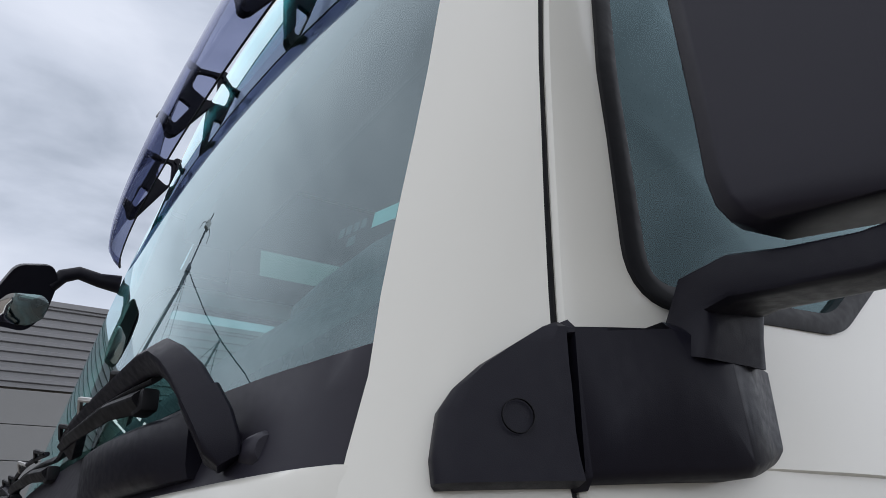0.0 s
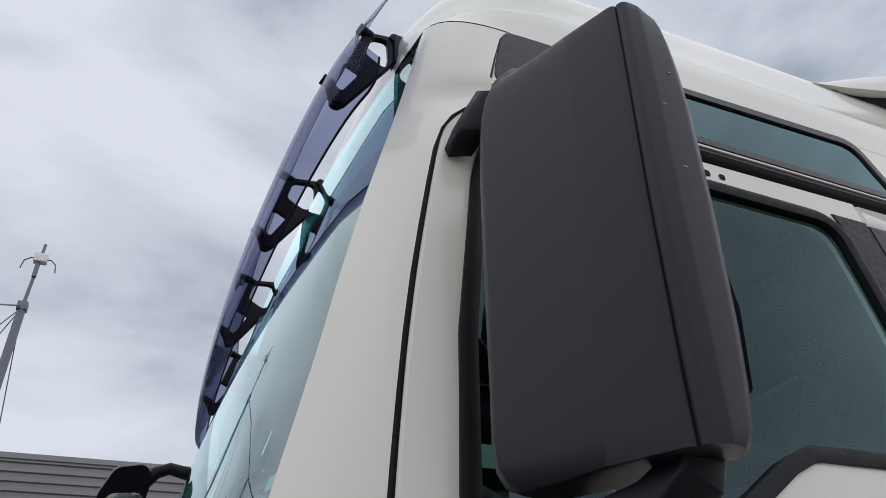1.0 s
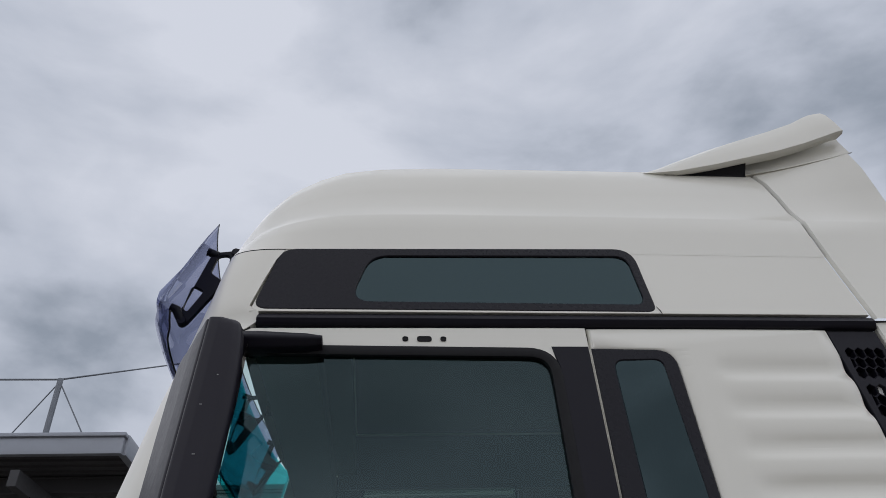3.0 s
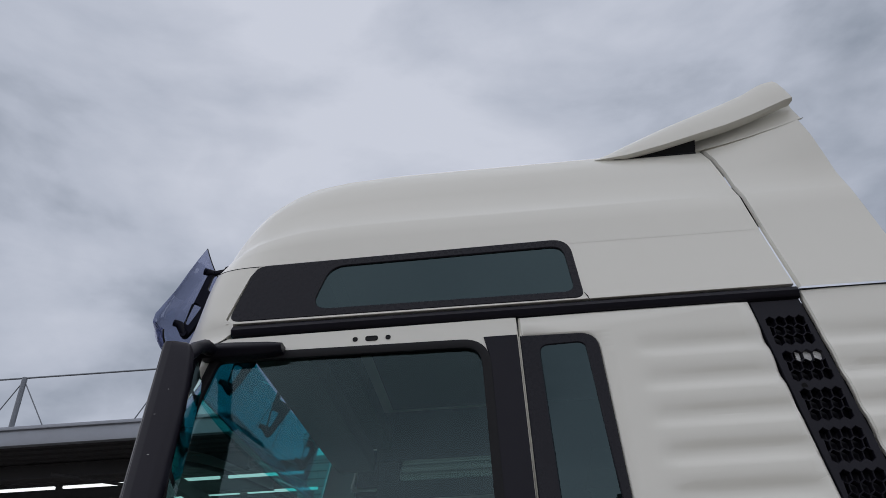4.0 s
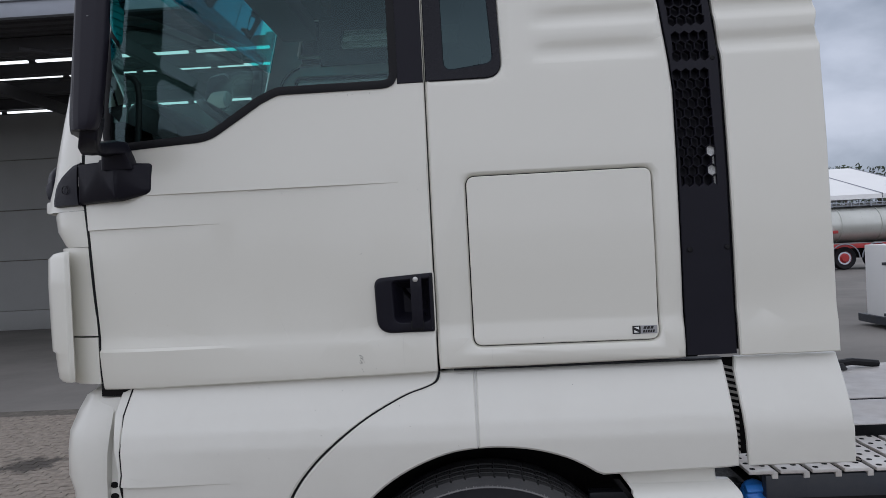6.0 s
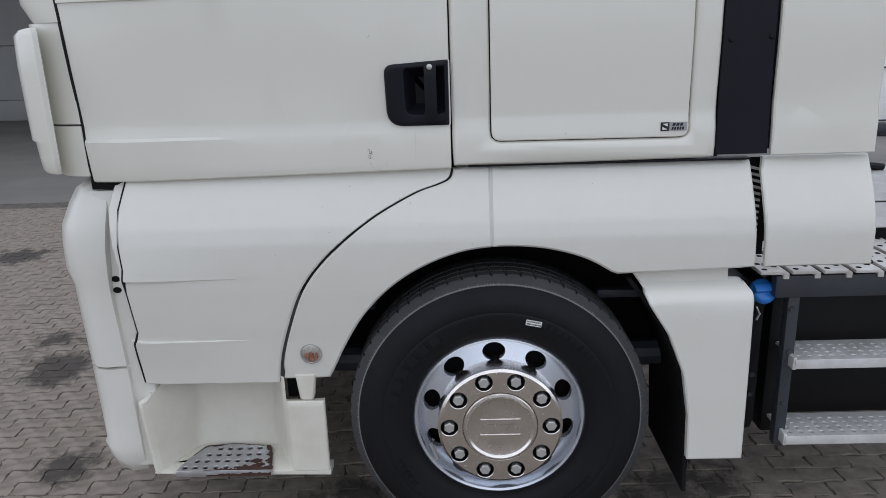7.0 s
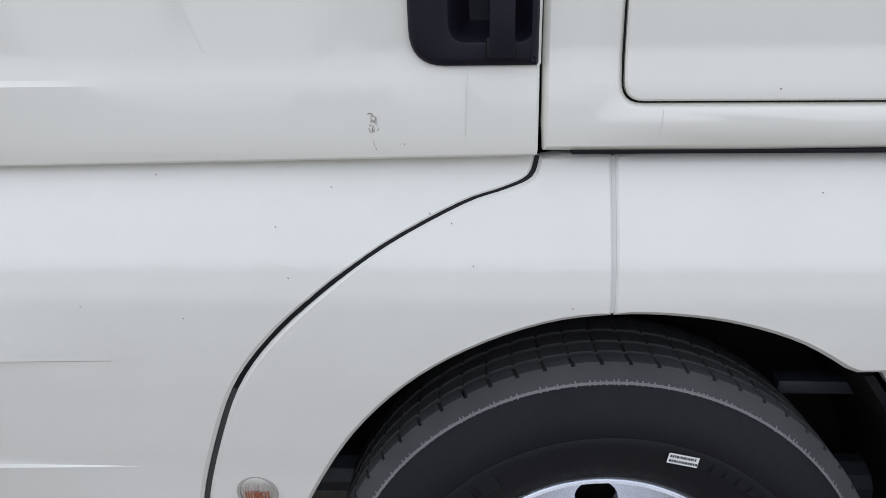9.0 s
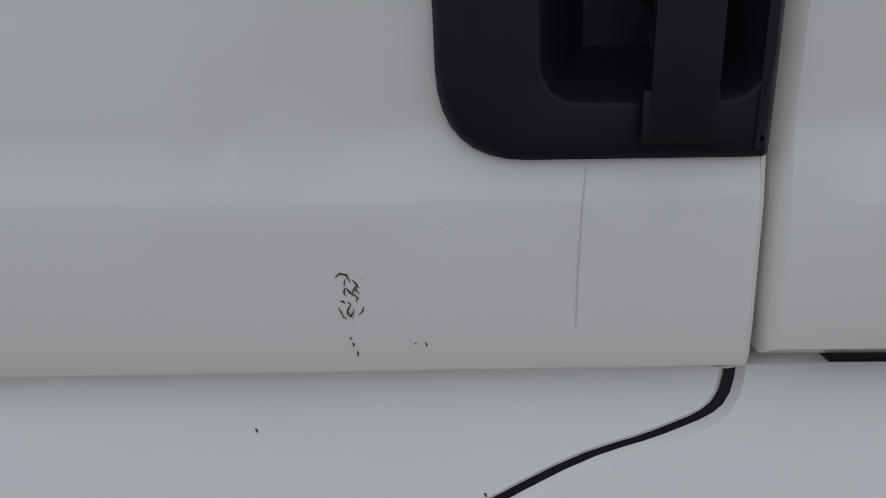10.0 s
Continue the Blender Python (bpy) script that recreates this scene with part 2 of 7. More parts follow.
GREY_INK = material("grey_print", (0.45, 0.46, 0.46), 0.5, vary=0.1, scale=50)
SEAM_GREY = material("pale_grey_fender_seam", (0.56, 0.555, 0.52), 0.55, vary=0.08)
MINT = material("pale_mint_label", (0.36, 0.52, 0.50), 0.5, vary=0.05, scale=40)
# grey matched to the tone of a panel gap in shade
GAP_GREY = material("grey_gap_shade", (0.045, 0.045, 0.045), 0.7, vary=0.12, scale=9)
SCRATCH = material("bare_dark_scratch", (0.05, 0.045, 0.04), 0.7, vary=0.3, scale=80)
PAVER = material("grey_concrete_paver", (0.215, 0.182, 0.150), 0.88, vary=0.5, scale=16, grain=1.0, grain_scale=45, dirt=(0.36, 0.325, 0.28), dirt_amount=0.5, dirt_scale=12, per_piece=0.05)
def stained(m, spots, color):
    """Adds dark oily stains with ragged rims at the given (x, y, radius) places on the ground."""
    N, L = m.node_tree.nodes, m.node_tree.links
    b = next(n for n in N if n.type == "BSDF_PRINCIPLED")
    old = b.inputs["Base Color"].links[0].from_socket
    geo, noise = N.new("ShaderNodeNewGeometry"), N.new("ShaderNodeTexNoise")
    noise.inputs["Scale"].default_value, noise.inputs["Detail"].default_value, noise.inputs["Roughness"].default_value = 5.0, 6, 0.7
    L.new(geo.outputs["Position"], noise.inputs["Vector"])
    total = None
    for x, y, r in spots:
        d = N.new("ShaderNodeVectorMath"); d.operation = "DISTANCE"; d.inputs[1].default_value = (x, y, 0)
        L.new(geo.outputs["Position"], d.inputs[0])
        f = N.new("ShaderNodeMapRange")
        for k, v in (("From Min", 0.0), ("From Max", r), ("To Min", 0.42), ("To Max", 0.0)):
            f.inputs[k].default_value = v
        L.new(d.outputs["Value"], f.inputs["Value"])
        if total is None:
            total = f.outputs[0]
        else:
            mx = N.new("ShaderNodeMath"); mx.operation = "MAXIMUM"
            L.new(total, mx.inputs[0]); L.new(f.outputs[0], mx.inputs[1]); total = mx.outputs[0]
    add = N.new("ShaderNodeMath"); add.operation = "ADD"
    L.new(noise.outputs["Fac"], add.inputs[0]); L.new(total, add.inputs[1])
    cut = N.new("ShaderNodeMapRange")
    for k, v in (("From Min", 0.64), ("From Max", 0.80), ("To Min", 0.0), ("To Max", 0.85)):
        cut.inputs[k].default_value = v
    L.new(add.outputs[0], cut.inputs["Value"])
    mix = N.new("ShaderNodeMix"); mix.data_type = "RGBA"; mix.inputs[7].default_value = (*color, 1)
    L.new(cut.outputs[0], mix.inputs[0]); L.new(old, mix.inputs[6]); L.new(mix.outputs[2], b.inputs["Base Color"])


stained(PAVER, [(-2.35, 1.55, 0.45), (-2.55, 2.0, 0.3), (-1.75, 0.55, 0.25), (-4.0, 4.0, 0.5), (-0.35, 0.15, 0.5), (0.9, 0.2, 0.5)], (0.035, 0.030, 0.026))
YARD = material("weathered_yard_paving", (0.19, 0.178, 0.163), 0.9, vary=0.2, scale=0.5, grain=0.5, grain_scale=25, dirt=(0.06, 0.056, 0.052), dirt_amount=0.6, dirt_scale=0.35)
JOINT = material("sandy_joint", (0.135, 0.12, 0.10), 0.95, vary=0.3, scale=30, grain=0.8, grain_scale=120, dirt=(0.035, 0.031, 0.027), dirt_amount=0.9, dirt_scale=7)
PANEL = material("grey_sandwich_panel", (0.24, 0.24, 0.235), 0.5, vary=0.04, scale=0.6, dirt=(0.16, 0.16, 0.15), dirt_amount=0.25, dirt_scale=0.8)
CLADDING = material("grey_corrugated_cladding", (0.23, 0.23, 0.235), 0.42, metal=0.25, vary=0.05, scale=0.8, dirt=(0.15, 0.15, 0.15), dirt_amount=0.3, dirt_scale=1.0)
FASCIA = material("galvanised_fascia", (0.30, 0.32, 0.36), 0.42, metal=0.4, vary=0.08, scale=1.5, dirt=(0.16, 0.16, 0.17), dirt_amount=0.4, dirt_scale=1.5)
SOFFIT = material("dark_trapezoid_deck", (0.055, 0.055, 0.06), 0.7, vary=0.15, scale=1.5)
POLE = material("grey_galvanised_pole", (0.16, 0.175, 0.20), 0.5, metal=0.4, vary=0.12, scale=6)
TENT = material("white_tent_membrane", (0.78, 0.78, 0.77), 0.6, vary=0.03, scale=0.5)
TANKER = material("pale_tank_shell", (0.58, 0.59, 0.55), 0.35, metal=0.3, vary=0.05, scale=1.5, dirt=(0.3, 0.3, 0.27), dirt_amount=0.3, dirt_scale=1.2)
RED = material("red_chassis_paint", (0.42, 0.03, 0.03), 0.4, vary=0.1, scale=5)
LEAF = material("dark_foliage", (0.045, 0.06, 0.035), 0.8, vary=0.4, scale=2)
BARK = material("bark", (0.09, 0.07, 0.05), 0.9, vary=0.3, scale=8, grain=0.5)
TUBE = bpy.data.materials.new("lit_fluorescent_tube")
N, L = node_tree(TUBE)
_o, _e = N.new("ShaderNodeOutputMaterial"), N.new("ShaderNodeEmission")
_e.inputs[0].default_value, _e.inputs[1].default_value = (0.95, 1.0, 0.97, 1), 1.4
L.new(_e.outputs[0], _o.inputs[0])


# ---- building helpers ----
WIDE = 2.44                      # the cab's width; y = 0 is its driver's side
MID = WIDE / 2


def obj(name, verts, faces, mat, parent=None, label="", smooth=35.0, mats=None, mat_of=None):
    me = bpy.data.meshes.new(name)
    me.from_pydata([tuple(v) for v in verts], [], [tuple(f) for f in faces])
    bm = bmesh.new(); bm.from_mesh(me)
    bmesh.ops.recalc_face_normals(bm, faces=bm.faces)
    bm.to_mesh(me); bm.free()
    for m in (mats or [mat]):
        me.materials.append(m)
    if mat_of:
        for p in me.polygons:
            p.material_index = mat_of(p)
    if smooth:
        me.shade_smooth()
        me.set_sharp_from_angle(angle=radians(smooth))
    ob = new(name, me)
    if parent is not None:
        ob.parent = parent
    if label:
        ob["label"] = label
    return ob


class Mesh:
    """Collects vertices and faces of one part."""

    def __init__(self):
        self.v, self.f, self.m = [], [], []

    def add(self, verts, faces, m=0):
        n = len(self.v)
        self.v += [tuple(p) for p in verts]
        self.f += [tuple(i + n for i in f) for f in faces]
        self.m += [m] * len(faces)
        return self

    def box(self, x0, x1, y0, y1, z0, z1, b=0.0, m=0, turn=None):
        """A box with chamfered edges."""
        if b <= 0:
            vs = [(x, y, z) for x in (x0, x1) for y in (y0, y1) for z in (z0, z1)]
            fs = [(0, 1, 3, 2), (4, 6, 7, 5), (0, 4, 5, 1), (2, 3, 7, 6), (0, 2, 6, 4), (1, 5, 7, 3)]
        else:
            bm = bmesh.new()
            bmesh.ops.create_cube(bm, size=1)
            bmesh.ops.scale(bm, verts=bm.verts, vec=(x1 - x0, y1 - y0, z1 - z0))
            bmesh.ops.translate(bm, verts=bm.verts, vec=((x0 + x1) / 2, (y0 + y1) / 2, (z0 + z1) / 2))
            bmesh.ops.bevel(bm, geom=bm.edges[:], offset=b, segments=2, profile=0.6, affect="EDGES")
            bm.verts.index_update()
            vs, fs = [v.co[:] for v in bm.verts], [[v.index for v in f.verts] for f in bm.faces]
            bm.free()
        if turn is not None:
            vs = [tuple(turn @ Vector(v)) for v in vs]
        return self.add(vs, fs, m)

    def tube(self, path, r, n=10, caps=True, m=0, flat=1.0):
        """A round bar along a path; r is one radius or one for each point."""
        path = [Vector(p) for p in path]
        rr = r if isinstance(r, (list, tuple)) else [r] * len(path)
        rings, up = [], Vector((0.12, 0.31, 0.94))
        for i, p in enumerate(path):
            d = (path[min(i + 1, len(path) - 1)] - path[max(i - 1, 0)]).normalized()
            u = (up - d * up.dot(d))
            u = u.normalized() if u.length > 0.05 else d.orthogonal().normalized()
            w = d.cross(u)
            rings.append([p + (u * math.cos(a) * flat + w * math.sin(a)) * rr[i] for a in [2 * math.pi * k / n for k in range(n)]])
        return self.loft(rings, caps, m)

    def loft(self, rings, caps=True, m=0, closed=True):
        n, vs, fs = len(rings[0]), [p for ring in rings for p in ring], []
        for i in range(len(rings) - 1):
            for k in range(n if closed else n - 1):
                a, b = i * n + k, i * n + (k + 1) % n
                fs.append((a, b, b + n, a + n))
        if caps and closed:
            fs.append(tuple(range(n))[::-1])
            fs.append(tuple((len(rings) - 1) * n + k for k in range(n)))
        return self.add(vs, fs, m)

    def lathe(self, profile, center, n=48, axis="y", m=0, closed=False):
        """Turns (radius, along) pairs round an axis through the centre."""
        rings = []
        for r, s in profile:
            ring = []
            for k in range(n):
                a = 2 * math.pi * k / n
                c, d = r * math.cos(a), r * math.sin(a)
                ring.append({"y": (c, s, d), "z": (c, d, s), "x": (s, c, d)}[axis])
            rings.append([Vector(center) + Vector(p) for p in ring])
        return self.loft(rings, not closed and False, m)

    def done(self, name, mat, parent=None, label="", smooth=35.0, mats=None):
        ob = obj(name, self.v, self.f, mat, parent, label, smooth, mats)
        if mats:
            for p, k in zip(ob.data.polygons, self.m):
                p.material_index = k
        return ob


def rounded(pts, r, n=5):
    """A 2D outline with its corners rounded; r is one radius or one for each corner."""
    out, k = [], len(pts)
    for i in range(k):
        rad = r[i] if isinstance(r, (list, tuple)) else r
        p, a, b = Vector(pts[i]), Vector(pts[i - 1]), Vector(pts[(i + 1) % k])
        u, v = (a - p), (b - p)
        if rad <= 0 or u.length < 1e-6 or v.length < 1e-6:
            out.append(tuple(p)); continue
        turn = math.pi - u.angle(v)
        if turn < 0.03:
            out.append(tuple(p)); continue
        cut = min(rad * math.tan(turn / 2), 0.48 * u.length, 0.48 * v.length)
        s, e = p + u.normalized() * cut, p + v.normalized() * cut
        for j in range(n + 1):
            t = j / n
            out.append(tuple(s * (1 - t) ** 2 + p * 2 * t * (1 - t) + e * t * t))
    return out


def smooth(pts, n=5):
    """More points along a gentle curve through the given ones."""
    out, k = [], len(pts)
    for i in range(k - 1):
        a, b, c, d = (Vector(pts[max(i - 1, 0)]), Vector(pts[i]), Vector(pts[i + 1]), Vector(pts[min(i + 2, k - 1)]))
        for j in range(n):
            t = j / n
            out.append(tuple(0.5 * (2 * b + (c - a) * t + (2 * a - 5 * b + 4 * c - d) * t * t + (3 * b - a - 3 * c + d) * t ** 3)))
    return out + [tuple(pts[-1])]


def lerp_rows(rows, t):
    """Straight-line values from (t, value) rows."""
    return float(np.interp(t, [a for a, _ in rows], [b for _, b in rows]))


def fill(loop, holes=(), zcuts=(), xcuts=()):
    """The triangles of a flat (x, z) outline with holes, cut along lines of constant z and x."""
    bm = bmesh.new()
    for ring in (loop, *holes):
        vs = [bm.verts.new((x, 0, z)) for x, z in ring]
        for i in range(len(vs)):
            bm.edges.new((vs[i - 1], vs[i]))
    bmesh.ops.triangle_fill(bm, use_beauty=True, use_dissolve=False, edges=bm.edges[:], normal=(0, -1, 0))
    for axis, cuts in (((0, 0, 1), zcuts), ((1, 0, 0), xcuts)):
        for c in cuts:
            bmesh.ops.bisect_plane(bm, geom=bm.verts[:] + bm.edges[:] + bm.faces[:], dist=1e-5,
                                   plane_co=tuple(c * a for a in axis), plane_no=axis)
    bm.verts.index_update()
    pts = [(v.co.x, v.co.z) for v in bm.verts]
    faces = [[v.index for v in f.verts] for f in bm.faces]
    edges = [tuple(l.vert.index for l in (e.link_loops[0], e.link_loops[0].link_loop_next)) for e in bm.edges if len(e.link_faces) == 1]
    bm.free()
    return pts, faces, edges


def plate(loop, yfun, thick=0.02, holes=(), zcuts=(), xcuts=(), edge=0.003, far=False):
    """A panel of the cab's side: outline in (x, z), face at y = yfun(x, z), rounded rim, thickness inwards.
    far: on the passenger's side, mirrored. Returns vertices and faces."""
    fine = len(zcuts) + len(xcuts) > 12        # finely cut panels take their rim outwards from a smaller face
    if fine:
        loop, holes = inset(loop, edge), [inset(h, -edge) for h in holes]
    pts, faces, edges = fill(loop, holes, zcuts, xcuts)
    area = sum((pts[f[1]][0] - pts[f[0]][0]) * (pts[f[2]][1] - pts[f[0]][1]) - (pts[f[2]][0] - pts[f[0]][0]) * (pts[f[1]][1] - pts[f[0]][1]) for f in faces)
    if area < 0:
        faces, edges = [f[::-1] for f in faces], [(b, a) for a, b in edges]
    push = collections.defaultdict(lambda: Vector((0, 0)))
    for a, b in edges:
        d = Vector((pts[b][0] - pts[a][0], pts[b][1] - pts[a][1]))
        if d.length > 1e-7:
            d.normalize()
            for i in (a, b):
                push[i] += Vector((d.y, -d.x))
    verts, idx = [], {}
    for i, (x, z) in enumerate(pts):
        if i in push and not fine:
            o = push[i].normalized() * edge
            verts.append((x - o.x, yfun(x - o.x, z - o.y), z - o.y))
        else:
            verts.append((x, yfun(x, z), z))
    out = [tuple(f) for f in faces]
    side, back = {}, {}
    for i in push:
        x, z = pts[i]
        if fine:
            o = push[i].normalized() * edge
            x, z = x + o.x, z + o.y
        side[i] = len(verts); verts.append((x, yfun(x, z) + edge, z))
        back[i] = len(verts); verts.append((x, yfun(x, z) + max(thick, edge * 1.5), z))
    for a, b in edges:
        out.append((b, a, side[a], side[b]))
        out.append((side[b], side[a], back[a], back[b]))
    if far:
        verts = [(x, WIDE - y, z) for x, y, z in verts]
    return verts, out


def panel(name, loop, yfun, mat, parent, label="", smooth=32.0, **kw):
    v, f = plate(loop, yfun, **kw)
    return obj(name, v, f, mat, parent, label, smooth)


def arange(a, b, step):
    return [a + i * step for i in range(int(round((b - a) / step)) + 1)]


def thing(name, label, category, at=(0, 0, 0), group="", kind=""):
    ob = new(name)
    ob.location = at
    ob.empty_display_size = 0.1
    return tagged(ob, label, category, group, kind)


# ---- the truck's cab ----
truck = thing("truck", "cream-white high-roof tractor truck with black mirrors parked on pavers", "truck")

SIDE = [(1.365, 0.012), (1.38, 0.006), (1.40, 0.002), (1.42, 0.001), (1.50, 0.002), (1.54, 0.009), (1.56, 0.009), (1.72, 0.001), (1.76, 0.0), (2.10, 0.0), (2.40, 0.014),
        (2.70, 0.036), (3.05, 0.066), (3.10, 0.072), (3.34, 0.108), (3.6, 0.14)]
LOW = [(0.60, 0.040), (0.80, 0.012), (0.86, 0.0), (1.00, -0.022), (1.08, -0.030), (1.16, -0.034), (1.22, -0.026), (1.28, -0.006), (1.34, 0.018), (1.39, 0.040), (1.42, 0.050)]
SEAM = [(1.372, -1.168), (1.60, -1.176), (1.90, -1.192), (2.05, -1.206), (2.12, -1.204), (2.20, -1.198), (2.34, -1.185), (2.47, -1.170),
        (2.61, -1.149), (2.75, -1.124), (2.91, -1.091), (2.97, -1.064), (3.015, -1.020), (3.047, -0.958)]


def ease(t):
    t = max(0.0, min(1.0, t))
    return t * t * (3 - 2 * t)


def nose(x):
    """How far the side curves in towards the front pillar."""
    return 0.040 * max(0.0, min(1.3, (-0.96 - x) / 0.25)) ** 2


def side_y(x, z):
    return lerp_rows(SIDE, z) + nose(x)


def door_y(x, z):
    y = lerp_rows(SIDE, z)
    ridge = ease((x + 1.05) / 0.22) * ease((-0.05 - x) / 0.40)
    if 2.036 <= z <= 2.25:
        y -= 0.008 * ridge * (1 - (z - 2.036) / 0.214)
    front = ease((-0.66 - x) / 0.40)
    if 1.927 <= z <= 2.03:
        y -= 0.008 * front * (1 - (z - 1.927) / 0.103)
    if 1.40 <= z <= 1.503:
        y -= 0.010 * ease((-0.62 - x) / 0.40) * (z - 1.40) / 0.103
    elif 1.503 < z < 1.512:
        y -= 0.010 * ease((-0.62 - x) / 0.40) * (1.512 - z) / 0.009
    return y + nose(x)


def ribs(x, z, x0, x1):
    """The shallow hollow waves pressed into the rear quarter."""
    if not 2.405 < z < 2.985:
        return 0.0
    v = ((2.985 - z) / 0.116) % 1.0
    fade = ease((x - x0) / 0.10) * ease((x1 - x) / 0.03)
    s = v ** 1.5                          # the lower half of each wave is steeper
    return 0.0125 * fade * (0.5 - 0.5 * math.cos(2 * math.pi * s))


RIB_Z = [2.985 - 0.116 * (k + v) for k in range(5) for v in (0.001, 0.12, 0.24, 0.35, 0.45, 0.55, 0.65, 0.74, 0.82, 0.89, 0.95)]


def rear_y(x, z):
    return lerp_rows(SIDE, z) + ribs(x, z, 0.335, 0.80)


def low_y(x, z):
    return lerp_rows(LOW, z)


WINDOW = rounded([(-0.990, 2.982), (-0.102, 2.972), (-0.094, 2.364), (-0.50, 2.362), (-0.56, 2.335), (-0.745, 2.216), (-1.116, 2.195), (-1.092, 2.50), (-1.040, 2.82)],
                 [0.05, 0.085, 0.05, 0.08, 0.1, 0.16, 0.06, 0.3, 0.3], 8)


def inset(loop, d):
    """A 2D outline moved inwards by d."""
    k, out = len(loop), []
    area = sum(loop[i - 1][0] * loop[i][1] - loop[i][0] * loop[i - 1][1] for i in range(k))
    s = 1 if area > 0 else -1
    for i in range(k):
        a, p, b = Vector(loop[i - 1]), Vector(loop[i]), Vector(loop[(i + 1) % k])
        n = Vector((0, 0))
        for d0 in ((p - a), (b - p)):
            if d0.length > 1e-7:
                d0 = d0.normalized(); n += Vector((-d0.y, d0.x)) * s
        n = n.normalized() if n.length > 0 else n
        out.append((p.x + n.x * d, p.y + n.y * d))
    return out


def band(loop_out, loop_in, yfun, proud, deep, far=False):
    """A raised frame between two outlines."""
    rings = []
    mid = [((a[0] + b[0]) / 2, (a[1] + b[1]) / 2) for a, b in zip(loop_out, loop_in)]
    for loop, dy in ((loop_out, 0.004), (loop_out, -proud * 0.6), (mid, -proud), (loop_in, -proud * 0.4), (loop_in, deep)):
        rings.append([(x, (WIDE - yfun(x, z) - dy) if far else yfun(x, z) + dy, z) for x, z in loop])
    return rings


H_OUT = rounded([(-0.001, 1.5285), (-0.196, 1.5285), (-0.200, 1.716), (-0.001, 1.728)], [0.006, 0.055, 0.03, 0.006], 8)


def door(far):
    """One door with its seal, pane, black pillar trim and inner lining."""
    edge = [(x, z) for z, x in SEAM]
    loop = [(0.0, 1.392), (-0.45, 1.383)] + smooth(edge, 3) + [(-0.002, 3.051)]
    loop[2] = (-1.168, 1.372)
    zc = [1.38, 1.39, 1.40, 1.41, 1.42, 1.44, 1.503, 1.512, 1.55, 1.72, 1.926, 1.928, 1.98, 2.035, 2.037, 2.1, 2.2, 2.3, 2.4, 2.55, 2.7, 2.85, 2.97]
    xc = arange(-1.16, -0.03, 0.044) if not far else [-1.1, -0.9, -0.5]
    body = panel("door", loop, door_y, WHITE, truck, "cream-white door with pressed creases", holes=[WINDOW] if far else [WINDOW, inset(H_OUT, 0.004)], smooth=11.0, zcuts=zc, xcuts=xc, thick=0.045, edge=0.004, far=far)
    ring = Mesh().loft(band(inset(WINDOW, -0.007), inset(WINDOW, 0.021), side_y, 0.009, 0.016, far), caps=False)
    ring.done("window_seal", SEAL, body, "black rubber window seal", smooth=60)
    v, f = plate(inset(WINDOW, 0.012), lambda x, z: side_y(x, z) + 0.010, 0.004, far=far, zcuts=(2.4, 2.7))
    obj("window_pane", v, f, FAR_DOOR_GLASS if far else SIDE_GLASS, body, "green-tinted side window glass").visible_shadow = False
    panel("pillar_trim", [(-0.090, 2.370), (-0.002, 2.370), (-0.004, 2.986), (-0.112, 2.986), (-0.106, 2.955), (-0.099, 2.92), (-0.096, 2.88)],
          lambda x, z: side_y(x, z) - 0.004, BLACK, body, "black pillar trim", thick=0.012, zcuts=(2.4, 2.7), far=far)
    # inner lining below the window, with a grey arm rest
    m = Mesh()
    y0, y1 = (0.07, 0.13) if not far else (WIDE - 0.13, WIDE - 0.07)
    m.box(-1.10, -0.02, y0, y1, 1.5, 2.2, 0.02)
    m.done("door_lining", TRIM_DARK, body, "charcoal door lining")
    return body


near_door, far_door = door(False), door(True)
# two screw holes and a slot in the strip above the window
for x, w in ((-0.529, 0.0085), (-0.475, 0.021), (-0.421, 0.0085)):
    m = Mesh()
    h = 0.0085 if w < 0.01 else 0.0095
    loop = rounded([(x - w, 3.010 - h), (x + w, 3.010 - h), (x + w, 3.010 + h), (x - w, 3.010 + h)], h, 5)
    ring = [(px, side_y(px, pz) - 0.0015, pz) for px, pz in loop]
    ring2 = [(px, side_y(px, pz) - 0.003, pz) for px, pz in inset(loop, 0.002)]
    ring3 = [(px, side_y(px, pz) + 0.001, pz) for px, pz in inset(loop, 0.0035)]
    m.loft([ring, ring2, ring3], caps=True)
    m.done("screw_hole" if w < 0.01 else "slot_hole", SEAL, near_door)

# door handle: a rounded black shell with a deep bowl and an upright lever
H_IN = rounded([(-0.006, 1.560), (-0.138, 1.560), (-0.142, 1.708), (-0.008, 1.712)], [0.03, 0.03, 0.02, 0.012], 8)
rings = []
for d, dy in ((0.0, 0.002), (0.001, -0.008), (0.006, -0.014), (0.012, -0.016)):
    rings.append([(x, side_y(x, z) + dy, z) for x, z in inset(H_OUT, d)])
for t, dy in ((0.0, -0.016), (0.0012, -0.0158), (0.0030, -0.0140), (0.012, 0.004), (0.022, 0.026), (0.034, 0.040)):
    rings.append([(x, side_y(x, z) + dy, z) for x, z in inset(H_IN, t)])
m = Mesh().loft(rings, caps=False)
n = len(rings[0])
m.f.append(tuple(range(len(m.v) - n, len(m.v)))); m.m.append(0)
m.done("door_handle", BLACK, near_door, "black plastic recessed door handle", smooth=38)
m = Mesh()
prof = [(-0.016, 1.543), (-0.018, 1.550), (-0.021, 1.60), (-0.022, 1.68), (-0.020, 1.716), (-0.014, 1.722)]
rings = []
